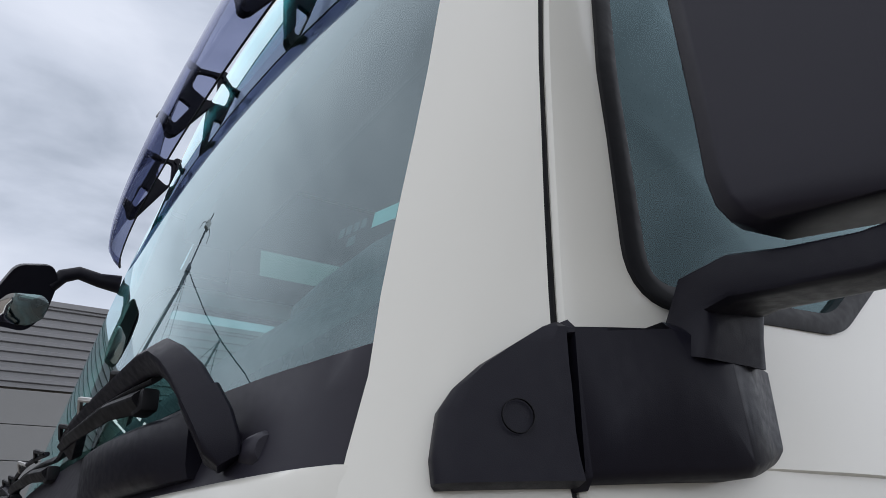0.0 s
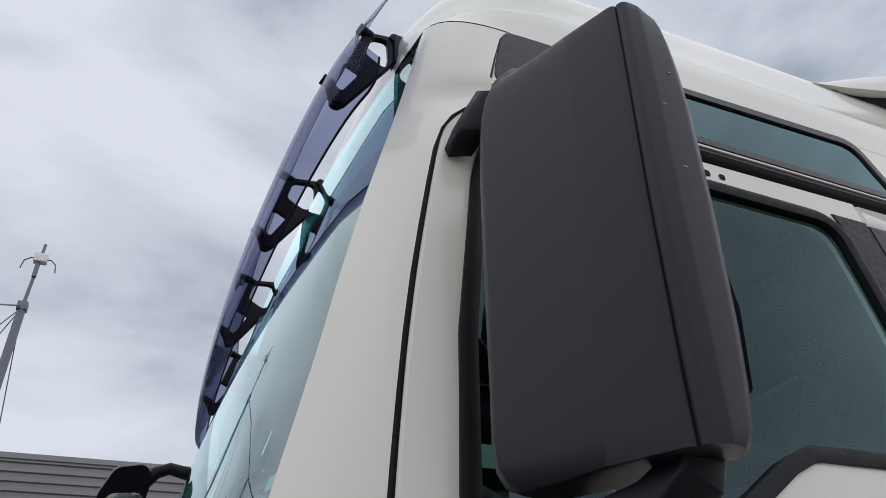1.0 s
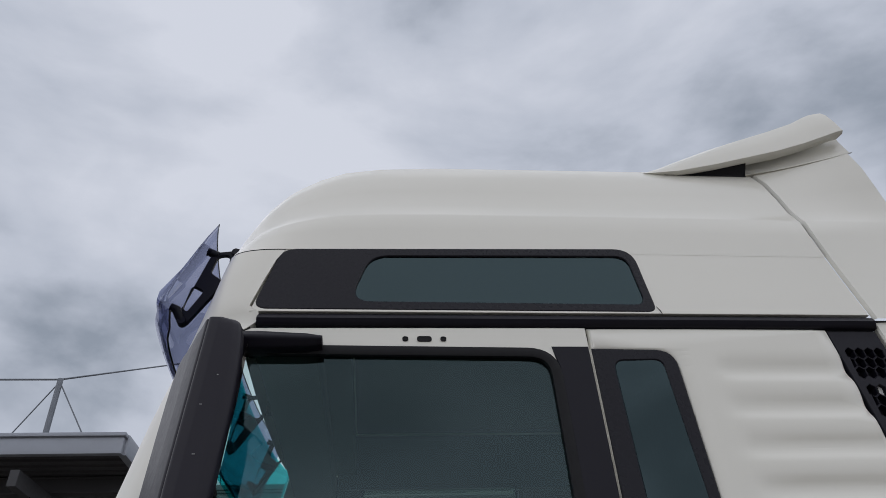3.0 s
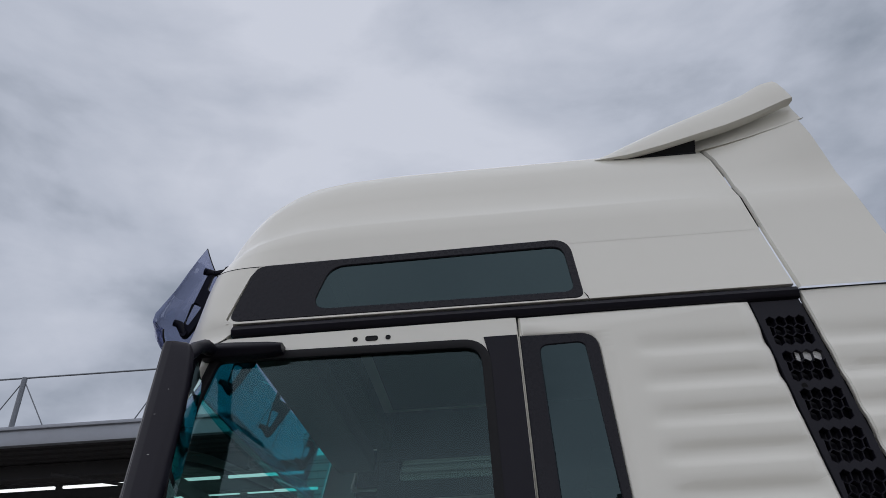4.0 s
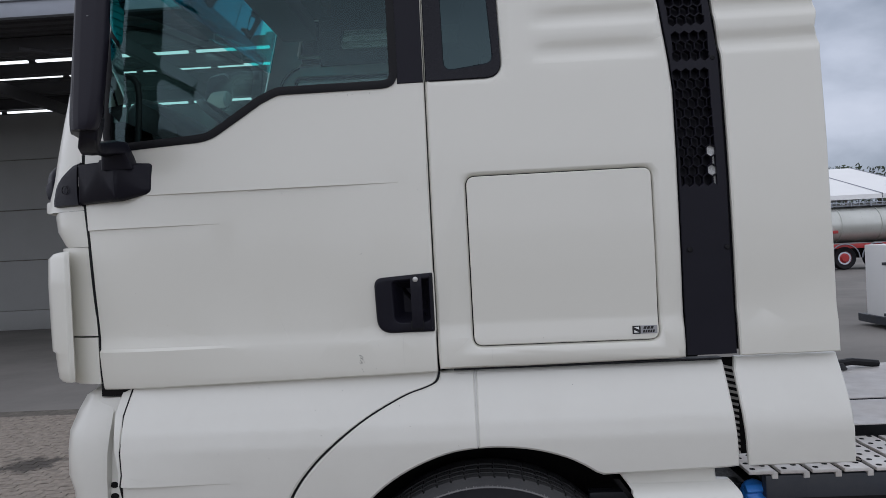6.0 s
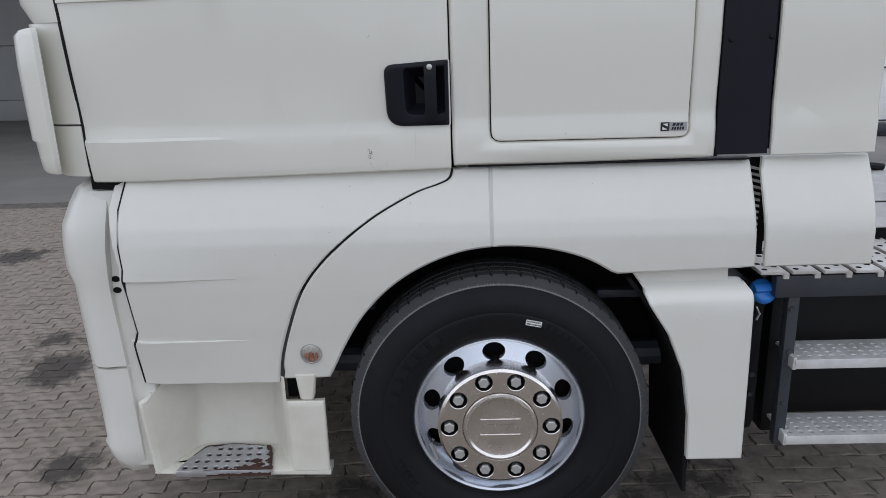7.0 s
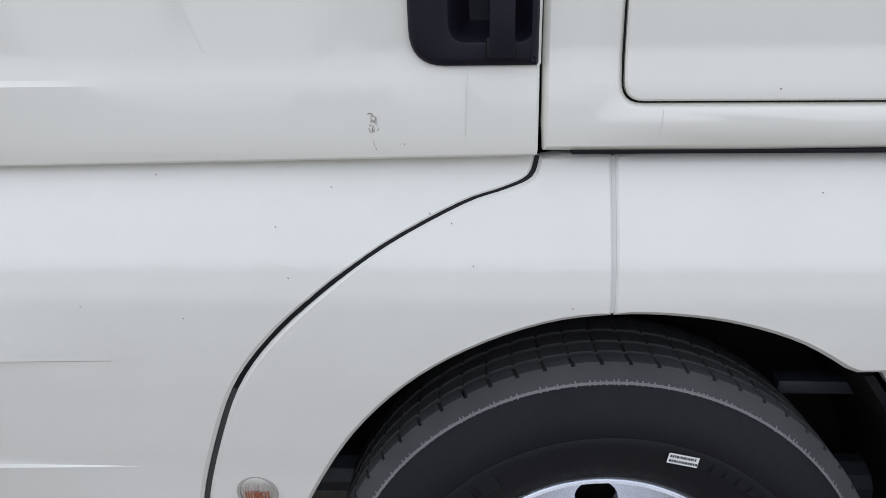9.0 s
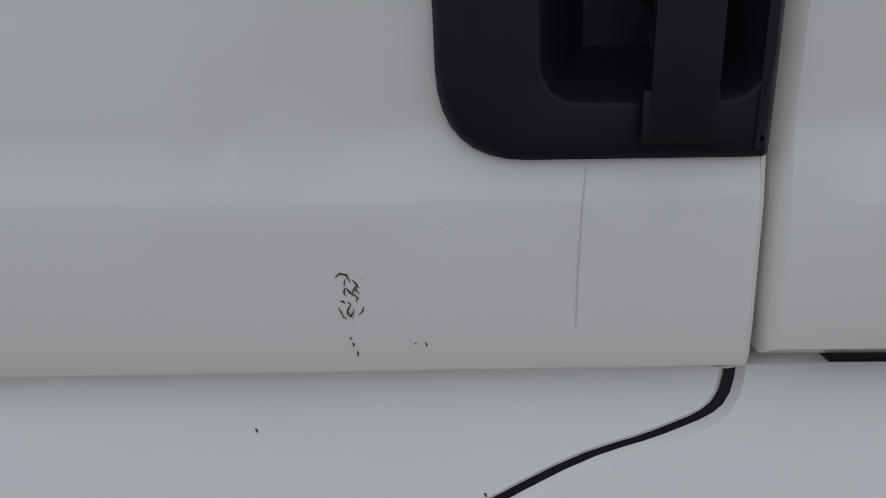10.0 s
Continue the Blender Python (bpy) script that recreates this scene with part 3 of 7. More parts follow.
for y, z in prof:
    w = 0.0185
    rings.append([(-0.057 - w, y + 0.012, z), (-0.057 - w, y + 0.002, z), (-0.057 - w + 0.003, y, z), (-0.057 + w - 0.003, y, z), (-0.057 + w, y + 0.002, z), (-0.057 + w, y + 0.012, z)])
m.loft(rings)
m.done("handle_lever", BLACK, near_door, "black upright pull lever", smooth=50)
m = Mesh().box(-0.080, -0.037, -0.0165, 0.0, 1.540, 1.570, 0.002)
m.done("lever_mount", SEAL, near_door)
m = Mesh().lathe([(0.0001, -0.0265), (0.006, -0.0265), (0.0085, -0.025), (0.0085, -0.01)], (-0.058, 0, 1.708), 20)
m.done("lock_cylinder", NUT, near_door, "small metal lock cylinder")

# rear quarter of the cab
VENT_L = [(1.40, 0.833), (1.50, 0.832), (2.30, 0.831), (2.40, 0.822), (2.60, 0.798), (3.03, 0.751), (3.06, 0.748)]
VENT_R = [(1.40, 1.004), (1.50, 1.003), (2.40, 0.990), (2.56, 0.975), (3.03, 0.917), (3.06, 0.913)]


def cut_edge(rows, zs):
    return [(lerp_rows(rows, z), z) for z in zs]


QUARTER = rounded([(0.022, 2.376), (0.262, 2.376), (0.246, 2.972), (0.016, 2.976)], [0.004, 0.055, 0.06, 0.004], 6)
LOCKER = rounded([(0.126, 1.470), (0.749, 1.468), (0.745, 2.047), (0.123, 2.046)], 0.035, 6)
REAR_Z = [1.44, 1.50, 1.54, 1.56, 1.72, 1.76, 2.06, 2.08, 2.1, 2.13, 2.16, 2.2, 2.25, 2.3, 2.35] + RIB_Z
REAR_X = [0.30, 0.335, 0.355, 0.375, 0.405, 0.5, 0.6, 0.7, 0.77, 0.8]
for far in (False, True):
    loop = [(0.0095, 1.399)] + cut_edge([(z, x - 0.003) for z, x in VENT_L], (1.406, 1.6, 2.0, 2.30, 2.40, 2.6, 2.8, 3.051)) + [(0.0045, 3.051)]
    quarter = panel("rear_quarter", loop, rear_y, WHITE, truck, "cream-white rear quarter with hollow pressed ribs",
                    holes=[QUARTER, LOCKER] if not far else [QUARTER], zcuts=REAR_Z if not far else (2.0, 2.4, 2.7), xcuts=REAR_X if not far else (), smooth=50.0, thick=0.03, edge=0.0095, far=far)
    g_in = rounded([(0.070, 2.405), (0.236, 2.425), (0.206, 2.944), (0.062, 2.940)], 0.03, 6)
    v, f = plate(rounded([(0.0060, 2.372), (0.264, 2.373), (0.248, 2.976), (0.0040, 2.980)], [0.002, 0.055, 0.06, 0.002], 6), lambda x, z: side_y(x, z) - 0.0022, 0.008, holes=[g_in], far=far, zcuts=(2.6, 2.8))
    obj("quarter_window_border", v, f, FRIT, quarter, "black enamelled quarter window border")
    v, f = plate(inset(g_in, -0.002), lambda x, z: side_y(x, z) + 0.001, 0.003, far=far, zcuts=(2.6, 2.8))
    obj("quarter_window_pane", v, f, REAR_GLASS, quarter, "dark tinted quarter window glass").visible_shadow = False
    if far:
        continue
    # black sheet behind the locker door blackens its gap like deep shade
    Mesh().box(0.10, 0.78, 0.020, 0.026, 1.44, 2.07).done("locker_gap_shade", SEAL, quarter, "black sheet standing in for the shaded gap round the locker door")
    panel("locker_door", inset(LOCKER, 0.0040), lambda x, z: side_y(x, z) + 0.001, WHITE, quarter, "cream-white storage locker door",
          zcuts=(1.50, 1.54, 1.56, 1.72, 1.76), thick=0.016, edge=0.003)
    # dealer's sticker: dark square with a pale mark, grey field with word bars
    m = Mesh()
    y = side_y(0, 1.50) - 0.0015
    m.box(0.657, 0.683, y, y + 0.003, 1.491, 1.518, 0, 0)
    m.box(0.684, 0.738, y, y + 0.003, 1.491, 1.518, 0, 1)
    m.add([(0.662, y - 0.0006, 1.513), (0.678, y - 0.0006, 1.515), (0.678, y - 0.0006, 1.505)], [(0, 1, 2)], 2)
    m.add([(0.662, y - 0.0006, 1.504), (0.662, y - 0.0006, 1.495), (0.678, y - 0.0006, 1.496)], [(0, 1, 2)], 2)
    for x0, x1 in ((0.692, 0.701), (0.7035, 0.7125), (0.715, 0.724)):
        m.add([(x0, y - 0.0006, 1.5065), (x1, y - 0.0006, 1.5065), (x1 + 0.003, y - 0.0006, 1.5155), (x0 + 0.003, y - 0.0006, 1.5155)], [(0, 1, 2, 3)], 0)
    for x0 in (0.690, 0.698, 0.706, 0.714, 0.722):
        m.add([(x0, y - 0.0006, 1.4945), (x0 + 0.006, y - 0.0006, 1.4945), (x0 + 0.008, y - 0.0006, 1.5035), (x0 + 0.002, y - 0.0006, 1.5035)], [(0, 1, 2, 3)], 0)
    m.done("sticker", INK, quarter, "small grey and black dealer sticker", smooth=0, mats=[INK, LABEL_GREY, LABEL_WHITE])

# black rail under the roof and the vertical honeycomb vent strip
for far in (False, True):
    loop = [(-0.950, 3.058), (0.915, 3.056), (0.912, 3.092), (-0.948, 3.094)]
    v, f = plate(loop, lambda x, z: 0.058 + 0.01 * abs(z - 3.075) / 0.018, 0.03, far=far, zcuts=(3.066, 3.075, 3.084), edge=0.003)
    obj("side_rail", v, f, BLACK, truck, "black plastic rail under the roof")


VENT_MID = [(1.98, 0.902), (2.35, 0.893), (2.42, 0.898), (2.48, 0.897), (2.60, 0.882), (2.72, 0.870), (2.80, 0.862), (2.86, 0.856), (2.98, 0.843)]
VENT_BLOCKS = ((2.972, 3), (2.849, 3), (2.722, 3), (2.598, 3), (2.476, 3), (2.348, 12))
PITCH, ROW = 0.0306, 0.0324


def cell(x, z, w0=-0.0138, w1=0.0138, h=0.0196):
    """One upright honeycomb cell, cut off at w0 and w1."""
    cut = lambda w: h - (h / 2) * abs(w) / 0.0138
    top = [(x + w, z + cut(w)) for w in ((w1, 0.0, w0) if w0 < 0 < w1 else (w1, w0))]
    return top + [(px, 2 * z - pz) for px, pz in top[::-1]]


def vent_strip():
    zs = (1.410, 1.6, 2.0, 2.30, 2.40, 2.6, 2.8, 3.050)
    loop = cut_edge([(z, x + 0.004) for z, x in VENT_L], zs) + cut_edge([(z, x - 0.004) for z, x in VENT_R], zs[::-1])
    cells, lit = [], []
    for b, (top, rows) in enumerate(VENT_BLOCKS):
        for r in range(rows):
            z = top - ROW * r
            mid = lerp_rows(VENT_MID, z)
            if r % 2 == 0:
                row = [cell(mid + PITCH * k, z) for k in (-1.5, -0.5, 0.5, 1.5)]
            else:
                row = [cell(mid - 2 * PITCH, z, 0.003)] + [cell(mid + PITCH * k, z) for k in (-1, 0, 1)] + [cell(mid + 2 * PITCH, z, -0.0138, -0.003)]
            cells += row
            if b == 1 and r == 0:
                lit += [(mid - 0.38 * PITCH, z, 0.6), (mid + 0.5 * PITCH, z, 1.0), (mid + 1.5 * PITCH, z, 1.0)]
            if b == 5 and r in (8, 9, 10, 11):
                lit.append((mid + (1.5 if r % 2 == 0 else 1.85) * PITCH, z, 1.0 if r % 2 == 0 else 0.55))
    strip = panel("vent_strip", loop, lambda x, z: side_y(x, z) + 0.012, BLACK, truck, "black vertical vent strip with honeycomb openings", holes=cells, thick=0.026, edge=0.002)
    rings = []
    for z in (1.42, 1.9, 2.3, 2.4, 2.6, 2.8, 3.05):
        rings.append([(lerp_rows(VENT_L, z) - 0.03, side_y(0, z) + 0.046, z), (lerp_rows(VENT_R, z) + 0.05, side_y(0, z) + 0.046, z)])
    Mesh().loft(rings, caps=False, closed=False).done("grille_backing", BLACK, strip)
    # pale filter mesh that shows through a few cells
    for cx, cz, wide in lit:
        m = Mesh()
        y = side_y(cx, cz) + 0.026
        for i in range(-3, 4):
            for k in range(-4, 5):
                if abs(i) <= 3 * wide and abs(i) * 0.6 + abs(k) < 5.2:
                    x, z = cx + i * 0.0041 + (0.002 if k % 2 else 0.0), cz + k * 0.0040
                    m.box(x - 0.00185, x + 0.00185, y, y + 0.001, z - 0.0018, z + 0.0018)
        m.done("filter_mesh", LABEL_WHITE, strip, "pale dusty filter mesh", smooth=0)
    m = Mesh().lathe([(0.0001, -0.0005), (0.0085, -0.0005), (0.0105, 0.001)], (0.829, side_y(0.829, 2.75) + 0.012, 2.750), 16)
    m.done("strip_hole", DARK, strip)
    for x, z in ((0.861, 1.762), (0.984, 1.766), (0.968, 2.40)):
        m = Mesh().lathe([(0.0001, -0.003), (0.006, -0.003), (0.009, 0.0), (0.009, 0.01)], (x, side_y(x, z) + 0.012, z), 16)
        m.done("screw", SEAL, strip)
    return strip


vent_strip()

# ---- roof, rear fairing and lid ----
ROOF = [(0.066, 3.098), (0.088, 3.22), (0.108, 3.34), (0.121, 3.44), (0.129, 3.505), (0.135, 3.515), (0.164, 3.575), (0.184, 3.655), (0.204, 3.735), (0.236, 3.808),
        (0.292, 3.855), (0.40, 3.875), (0.80, 3.885), (1.22, 3.888)]
RISE = [(-1.068, 0.04), (-1.062, 0.18), (-1.052, 0.28), (-1.02, 0.40), (-0.97, 0.56), (-0.90, 0.71), (-0.82, 0.825), (-0.72, 0.91), (-0.60, 0.955), (-0.40, 0.98), (0.0, 0.99), (0.5, 1.0), (1.4, 1.0)]
DRAW = [(-1.068, 0.38), (-1.062, 0.16), (-1.055, 0.085), (-1.02, 0.055), (-0.97, 0.03), (-0.90, 0.012), (-0.82, 0.004), (-0.72, 0.0), (1.4, 0.0)]
REAR_CUT = [(3.09, 0.910), (3.31, 0.880), (3.53, 0.850), (3.61, 0.844), (3.71, 0.828), (3.80, 0.803), (3.9, 0.79)]
REAR_END = [(3.09, 1.302), (3.30, 1.280), (3.47, 1.255), (3.65, 1.215), (3.82, 1.172), (3.9, 1.16)]


W_EDGE = [(2.0, -1.394, 0.131), (2.040, -1.386, 0.131), (2.052, -1.380, 0.131), (2.065, -1.374, 0.130), (2.085, -1.367, 0.130), (2.11, -1.362, 0.130), (2.17, -1.352, 0.131), (2.24, -1.338, 0.132), (2.47, -1.282, 0.136), (2.62, -1.250, 0.141), (2.81, -1.205, 0.149), (3.01, -1.150, 0.160), (3.13, -1.120, 0.164), (3.25, -1.092, 0.168), (3.345, -1.068, 0.172)]


def w_edge(z):
    zs = [r[0] for r in W_EDGE]
    return float(np.interp(z, zs, [r[1] for r in W_EDGE])), float(np.interp(z, zs, [r[2] for r in W_EDGE]))


P_BACK = [(1.9, -1.196)] + [(z, x - 0.011) for z, x in SEAM[3:]] + [(3.056, -0.945), (3.098, -0.945), (3.12, -0.973), (3.20, -0.949), (3.30, -0.916), (3.345, -0.890)]


def pillar_rows(z):
    x0 = lerp_rows(P_BACK, z)
    a = (x0, (lerp_rows(SIDE, z) if z < 3.09 else 0.066 + 0.1735 * (z - 3.098) - 0.002) + nose(x0) * (1 if z < 3.05 else 0.6))
    bx, by = w_edge(z)
    w = ease((z - 3.0) / 0.3)
    p = 0.55 + 0.4 * w
    c = ((1 - p) * (a[0] + bx) / 2 + p * (bx + 0.045 - 0.03 * w), (1 - p) * (a[1] + by) / 2 + p * (a[1] + 0.014 - 0.017 * w))
    out = []
    for i in range(11):
        t = i / 10
        out.append(((1 - t) ** 2 * a[0] + 2 * t * (1 - t) * c[0] + t * t * bx, (1 - t) ** 2 * a[1] + 2 * t * (1 - t) * c[1] + t * t * by, z))
    return out


# the roof's foot follows the pillar's top, then runs forward over the windscreen
FOOT = [(-1.068, 0.38), (-1.062, 0.16)] + sorted((x + 0.055 * (1 - ((MID - y) / MID) ** 2) * max(0.0, min(1.0, (-0.55 - x) / 0.5)), y - 0.109) for x, y, z in pillar_rows(3.342)) + [(-0.86, 0.0), (1.4, 0.0)]


def roof_ring(x):
    """The roof's half section at a station, from the side's foot up to the middle, then down the far side."""
    k, d = lerp_rows(RISE, x), lerp_rows(DRAW, x)
    out = []
    for y, z in ROOF:
        if z > 3.33:
            low = max(0.0, min(1.0, (3.50 - z) / 0.15))
            dd = d + (lerp_rows(FOOT, x) - d) * low
            kk = max(0.02, k - 0.03 * (1 - k))
            zz, yy = 3.344 + (z - 3.34) * kk, y + dd * (1 - (y - 0.1) / 1.12)
        else:
            zz, yy = z, y + d * max(0, (z - 3.09) / 0.24)
        bow = 0.055 * (1 - ((MID - yy) / MID) ** 2) * max(0.0, min(1.0, (-0.55 - x) / 0.5))
        out.append((x - bow, yy, zz))
    return out


SIDE_WIN = rounded([(-0.968, 3.108), (0.232, 3.106), (0.214, 3.368), (-0.902, 3.347)], [0.035, 0.03, 0.07, 0.06], 8)
SIDE_HOLE = rounded([(-0.955, 3.114), (0.224, 3.112), (0.210, 3.337), (-0.898, 3.337)], 0.03, 5)


def upper_y(x, z):
    return float(np.interp(z, [b for a, b in ROOF[:5]], [a for a, b in ROOF[:5]]))


stations = [-1.068, -1.065, -1.062, -1.055, -1.045, -1.03, -1.01, -0.985, -0.96, -0.935, -0.91, -0.885, -0.86, -0.80, -0.72, -0.60, -0.40, -0.1, 0.2, 0.5, 0.66, 0.75]
rows = [roof_ring(x) for x in stations]
last = []
for y, z in ROOF:
    last.append((lerp_rows(REAR_CUT, z) - 0.004, y, 3.344 if z == 3.34 else z))
rows[-1] = [(min(a[0], b[0] - 0.05), a[1], a[2]) for a, b in zip(rows[-1], last)]
rows.append(last)
START = 2                                 # the side below this row of the section is the flat upper panel
rings = []
for ring in rows:
    half = ring[START:]
    rings.append(half + [(x, WIDE - y, z) for x, y, z in half[-2::-1]])
m = Mesh().loft(rings, caps=False, closed=False)
roof = m.done("roof", WHITE, truck, "cream-white rounded high roof", smooth=50)
for far in (False, True):
    loop = [(-0.972, 3.100)] + [(lerp_rows(REAR_CUT, z) - 0.004, z) for z in (3.100, 3.2, 3.352)] + [(-0.890, 3.352), (-0.915, 3.30)]
    upper = panel("upper_side_panel", loop, upper_y, WHITE, truck, "cream-white upper side panel", holes=[SIDE_HOLE], thick=0.02, edge=0.002, zcuts=(3.22, 3.34), far=far)
    pane = rounded([(-0.690, 3.140), (0.204, 3.136), (0.188, 3.334), (-0.630, 3.320)], [0.05, 0.035, 0.05, 0.08], 8)
    v, f = plate(SIDE_WIN, lambda x, z: upper_y(x, z) - 0.0025, 0.006, holes=[pane], zcuts=(3.22,), far=far)
    obj("upper_window_border", v, f, FRIT, upper, "black enamelled upper window border")
    v, f = plate(inset(pane, -0.002), lambda x, z: upper_y(x, z) + 0.004, 0.003, zcuts=(3.22,), far=far)
    obj("upper_window_pane", v, f, FAR_GLASS if far else REAR_GLASS, upper, "dark tinted upper window glass").visible_shadow = False

# side fairing behind the cab: upper, middle and lower pieces on either side
for far in (False, True):
    half = [(0.0635, 3.086)] + [(y, z) for y, z in ROOF if z <= 3.81]
    steps = []
    for t in (0.0, 0.02, 0.25, 0.5, 0.75, 0.98, 1.0):
        ring = []
        for y, z in half:
            a, b = lerp_rows(REAR_CUT, z) + 0.006, lerp_rows(REAR_END, z)
            lip = 0.012 if t in (0.0, 1.0) else 0.0
            up = max(0.0, z - 3.5) / 0.3 * t
            ring.append((a + (b - a) * t, y + lip - 0.003 - 0.085 * up, z + 0.048 * up))
        steps.append([(x, WIDE - y, z) if far else (x, y, z) for x, y, z in ring])
    m = Mesh().loft(steps, caps=False, closed=False)
    fair = m.done("upper_side_fairing", WHITE, truck, "cream-white upper side fairing behind the cab", smooth=40)
    zs = (1.405, 1.6, 2.0, 2.35, 2.40, 2.6, 2.8, 3.05, 3.082)
    end = [(1.40, 1.335), (2.0, 1.322), (2.40, 1.318), (2.72, 1.306), (2.92, 1.275), (3.082, 1.262)]
    wav = [(lerp_rows(end, z) + (0.006 * math.sin((z - 2.4) / 0.116 * 2 * math.pi) if 2.4 < z < 2.98 else 0), z) for z in [1.405, 1.7, 2.0, 2.3] + arange(2.40, 2.98, 0.029) + [3.082]]
    loop = cut_edge([(z, x + 0.006) for z, x in VENT_R], zs)[::-1] + wav
    fair_y = lambda x, z: side_y(x, z) + 0.004 + ribs(x, z, 0.90, 1.5) + 0.012 * max(0, 1 - (x - 0.9 - 0.03 * (3.05 - z)) / 0.03) * (x < 1.02)
    panel("middle_side_fairing", loop, fair_y, WHITE, truck, "cream-white ribbed side fairing behind the cab", zcuts=[1.5, 1.56, 1.72, 1.76, 2.1] + (RIB_Z if not far else []), xcuts=[1.02, 1.1, 1.2], smooth=32.0, thick=0.02, edge=0.005, far=far)
    low = [(1.000, 1.396), (0.992, 1.35), (0.996, 1.25), (1.006, 1.12), (1.010, 1.046), (1.352, 1.046), (1.350, 1.15), (1.343, 1.30), (1.335, 1.396)]
    panel("lower_side_fairing", low[::-1], low_y, WHITE_LOW, truck, "cream-white lower side fairing with rounded shoulder", zcuts=(1.08, 1.12, 1.16, 1.19, 1.22, 1.25, 1.28, 1.31, 1.34, 1.37), xcuts=(1.1, 1.25), thick=0.02, edge=0.005, far=far)

    Mesh().tube([(x, WIDE - 0.082 if far else 0.082, 3.084) for x in (0.92, 1.1, 1.25)], 0.005, 8).done("fairing_seal", SEAL, truck, "black seal between the fairing pieces")

# cheek that closes the fairing towards the lid
for far in (False, True):
    rows = []
    for t in (0.0, 0.25, 0.5, 0.75, 1.0):
        x = 0.775 + 0.395 * t
        low = (0.226 - 0.084 * t, 3.800 + 0.060 * t ** 1.6)
        top = (0.262 - 0.085 * t, 3.880 + 0.120 * t ** 1.3)
        pts = [low, (low[0] + 0.016, low[1] + 0.004), (low[0] + 0.024, (low[1] + top[1]) / 2), top, (0.42, top[1] + 0.02)]
        rows.append([(x + (0.02 if k < 2 else 0.0) * t, WIDE - y if far else y, z) for k, (y, z) in enumerate(pts)])
    Mesh().loft(rows, caps=False, closed=False).done("fairing_cheek", WHITE, truck, "cream-white inner cheek of the fairing", smooth=40)
# roof lid: a shallow tray with deep side flanks, raised at the back
LID_LOW = [(0.376, 3.800), (0.506, 3.788), (0.646, 3.808), (0.80, 3.838), (0.90, 3.858), (1.00, 3.882), (1.10, 3.913), (1.160, 3.934)]
LID_TOP = [(0.376, 3.806), (0.506, 3.858), (0.646, 3.914), (0.741, 3.946), (0.88, 3.990), (1.005, 4.030), (1.09, 4.058), (1.160, 4.064)]
lid = []
for x in (0.376, 0.44, 0.506, 0.58, 0.65, 0.74, 0.82, 0.90, 1.0, 1.06, 1.10, 1.13, 1.150):
    z0, z1 = lerp_rows(LID_LOW, x), lerp_rows(LID_TOP, x)
    y0 = lerp_rows([(0.376, 0.232), (0.506, 0.200), (0.9, 0.152), (1.16, 0.106)], x)
    h = z1 - z0
    prof = [(y0 + 0.050, z0 + 0.006), (y0 + 0.012, z0), (y0, z0 + 0.05 * h), (y0 + 0.004, z0 + 0.4 * h), (y0 + 0.013, z0 + 0.75 * h), (y0 + 0.026, z0 + 0.92 * h), (y0 + 0.055, z1 - 0.002), (y0 + 0.12, z1 + 0.010), (0.5, z1 + 0.022), (0.8, z1 + 0.030), (1.22, z1 + 0.034)]
    lean = 0.40 * max(0.0, x - 1.0) / 0.15                # the rear edge leans forward towards its top
    half = [(x - lean * max(0.0, zz - z0) * 0.8 + 0.010 * (x > 1.14), y, zz) for y, zz in prof]
    lid.append(half + [(a, WIDE - y, zz) for a, y, zz in half[-2::-1]])
m = Mesh().loft(lid, caps=False, closed=False)
m.done("roof_lid", WHITE, truck, "cream-white roof deflector lid tilted up at the rear", smooth=40)
# black strip between roof and lid, in place of the shade there
under = [[(x, 0.225, 3.790), (x, 0.226, 3.800), (x, lerp_rows([(0.376, 0.232), (0.506, 0.200), (0.9, 0.152)], x) + 0.030, lerp_rows(LID_LOW, x) + 0.006)] for x in (0.46, 0.56, 0.66, 0.72, 0.780)]
for far in (False, True):
    Mesh().loft([[(x, WIDE - y if far else y, z) for x, y, z in ring] for ring in under], caps=False, closed=False).done("lid_gap_shade", SEAL, truck, "black strip standing in for the shade under the roof lid")
m = Mesh().box(0.62, 1.10, 0.40, 2.04, 3.66, 3.74, 0.01).box(0.80, 0.86, 0.36, 0.42, 3.78, 3.93, 0.005).box(0.80, 0.86, 2.02, 2.08, 3.78, 3.93, 0.005)
m.done("lid_strut", DARK, truck, "dark strut frame under the lid")
m = Mesh().box(0.78, 0.80, 0.20, 2.24, 1.45, 3.56, 0.004)
m.done("cab_rear_wall", TRIM_DARK, truck, "dark cab rear wall")

# ---- windscreen, pillars, front ----
for far in (False, True):
    zs = [2.0, 2.05, 2.12, 2.2, 2.3, 2.4, 2.5, 2.6, 2.7, 2.8, 2.88, 2.94, 2.98, 3.01, 3.03, 3.045, 3.07, 3.098, 3.12, 3.16, 3.2, 3.25, 3.3, 3.341]
    rings = []
    for z in zs:
        r = pillar_rows(z)
        r = [(r[0][0], r[0][1] + 0.03, z)] + r + [(r[-1][0] + 0.02, r[-1][1] + 0.03, z)]
        rings.append([(x, WIDE - y, q) if far else (x, y, q) for x, y, q in r])
    m = Mesh().loft(rings, caps=False, closed=False)
    m.done("front_pillar", WHITE, truck, "cream-white front pillar", smooth=60)
    seam = [(x + 0.004, y + 0.006) for x, y, z in pillar_rows(3.335)]
    Mesh().loft([[(x, WIDE - y if far else y, z) for x, y in seam] for z in (3.325, 3.352)], caps=False, closed=False).done("roof_seam_seal", SEAL, truck, "black seal between pillar and roof", smooth=60)

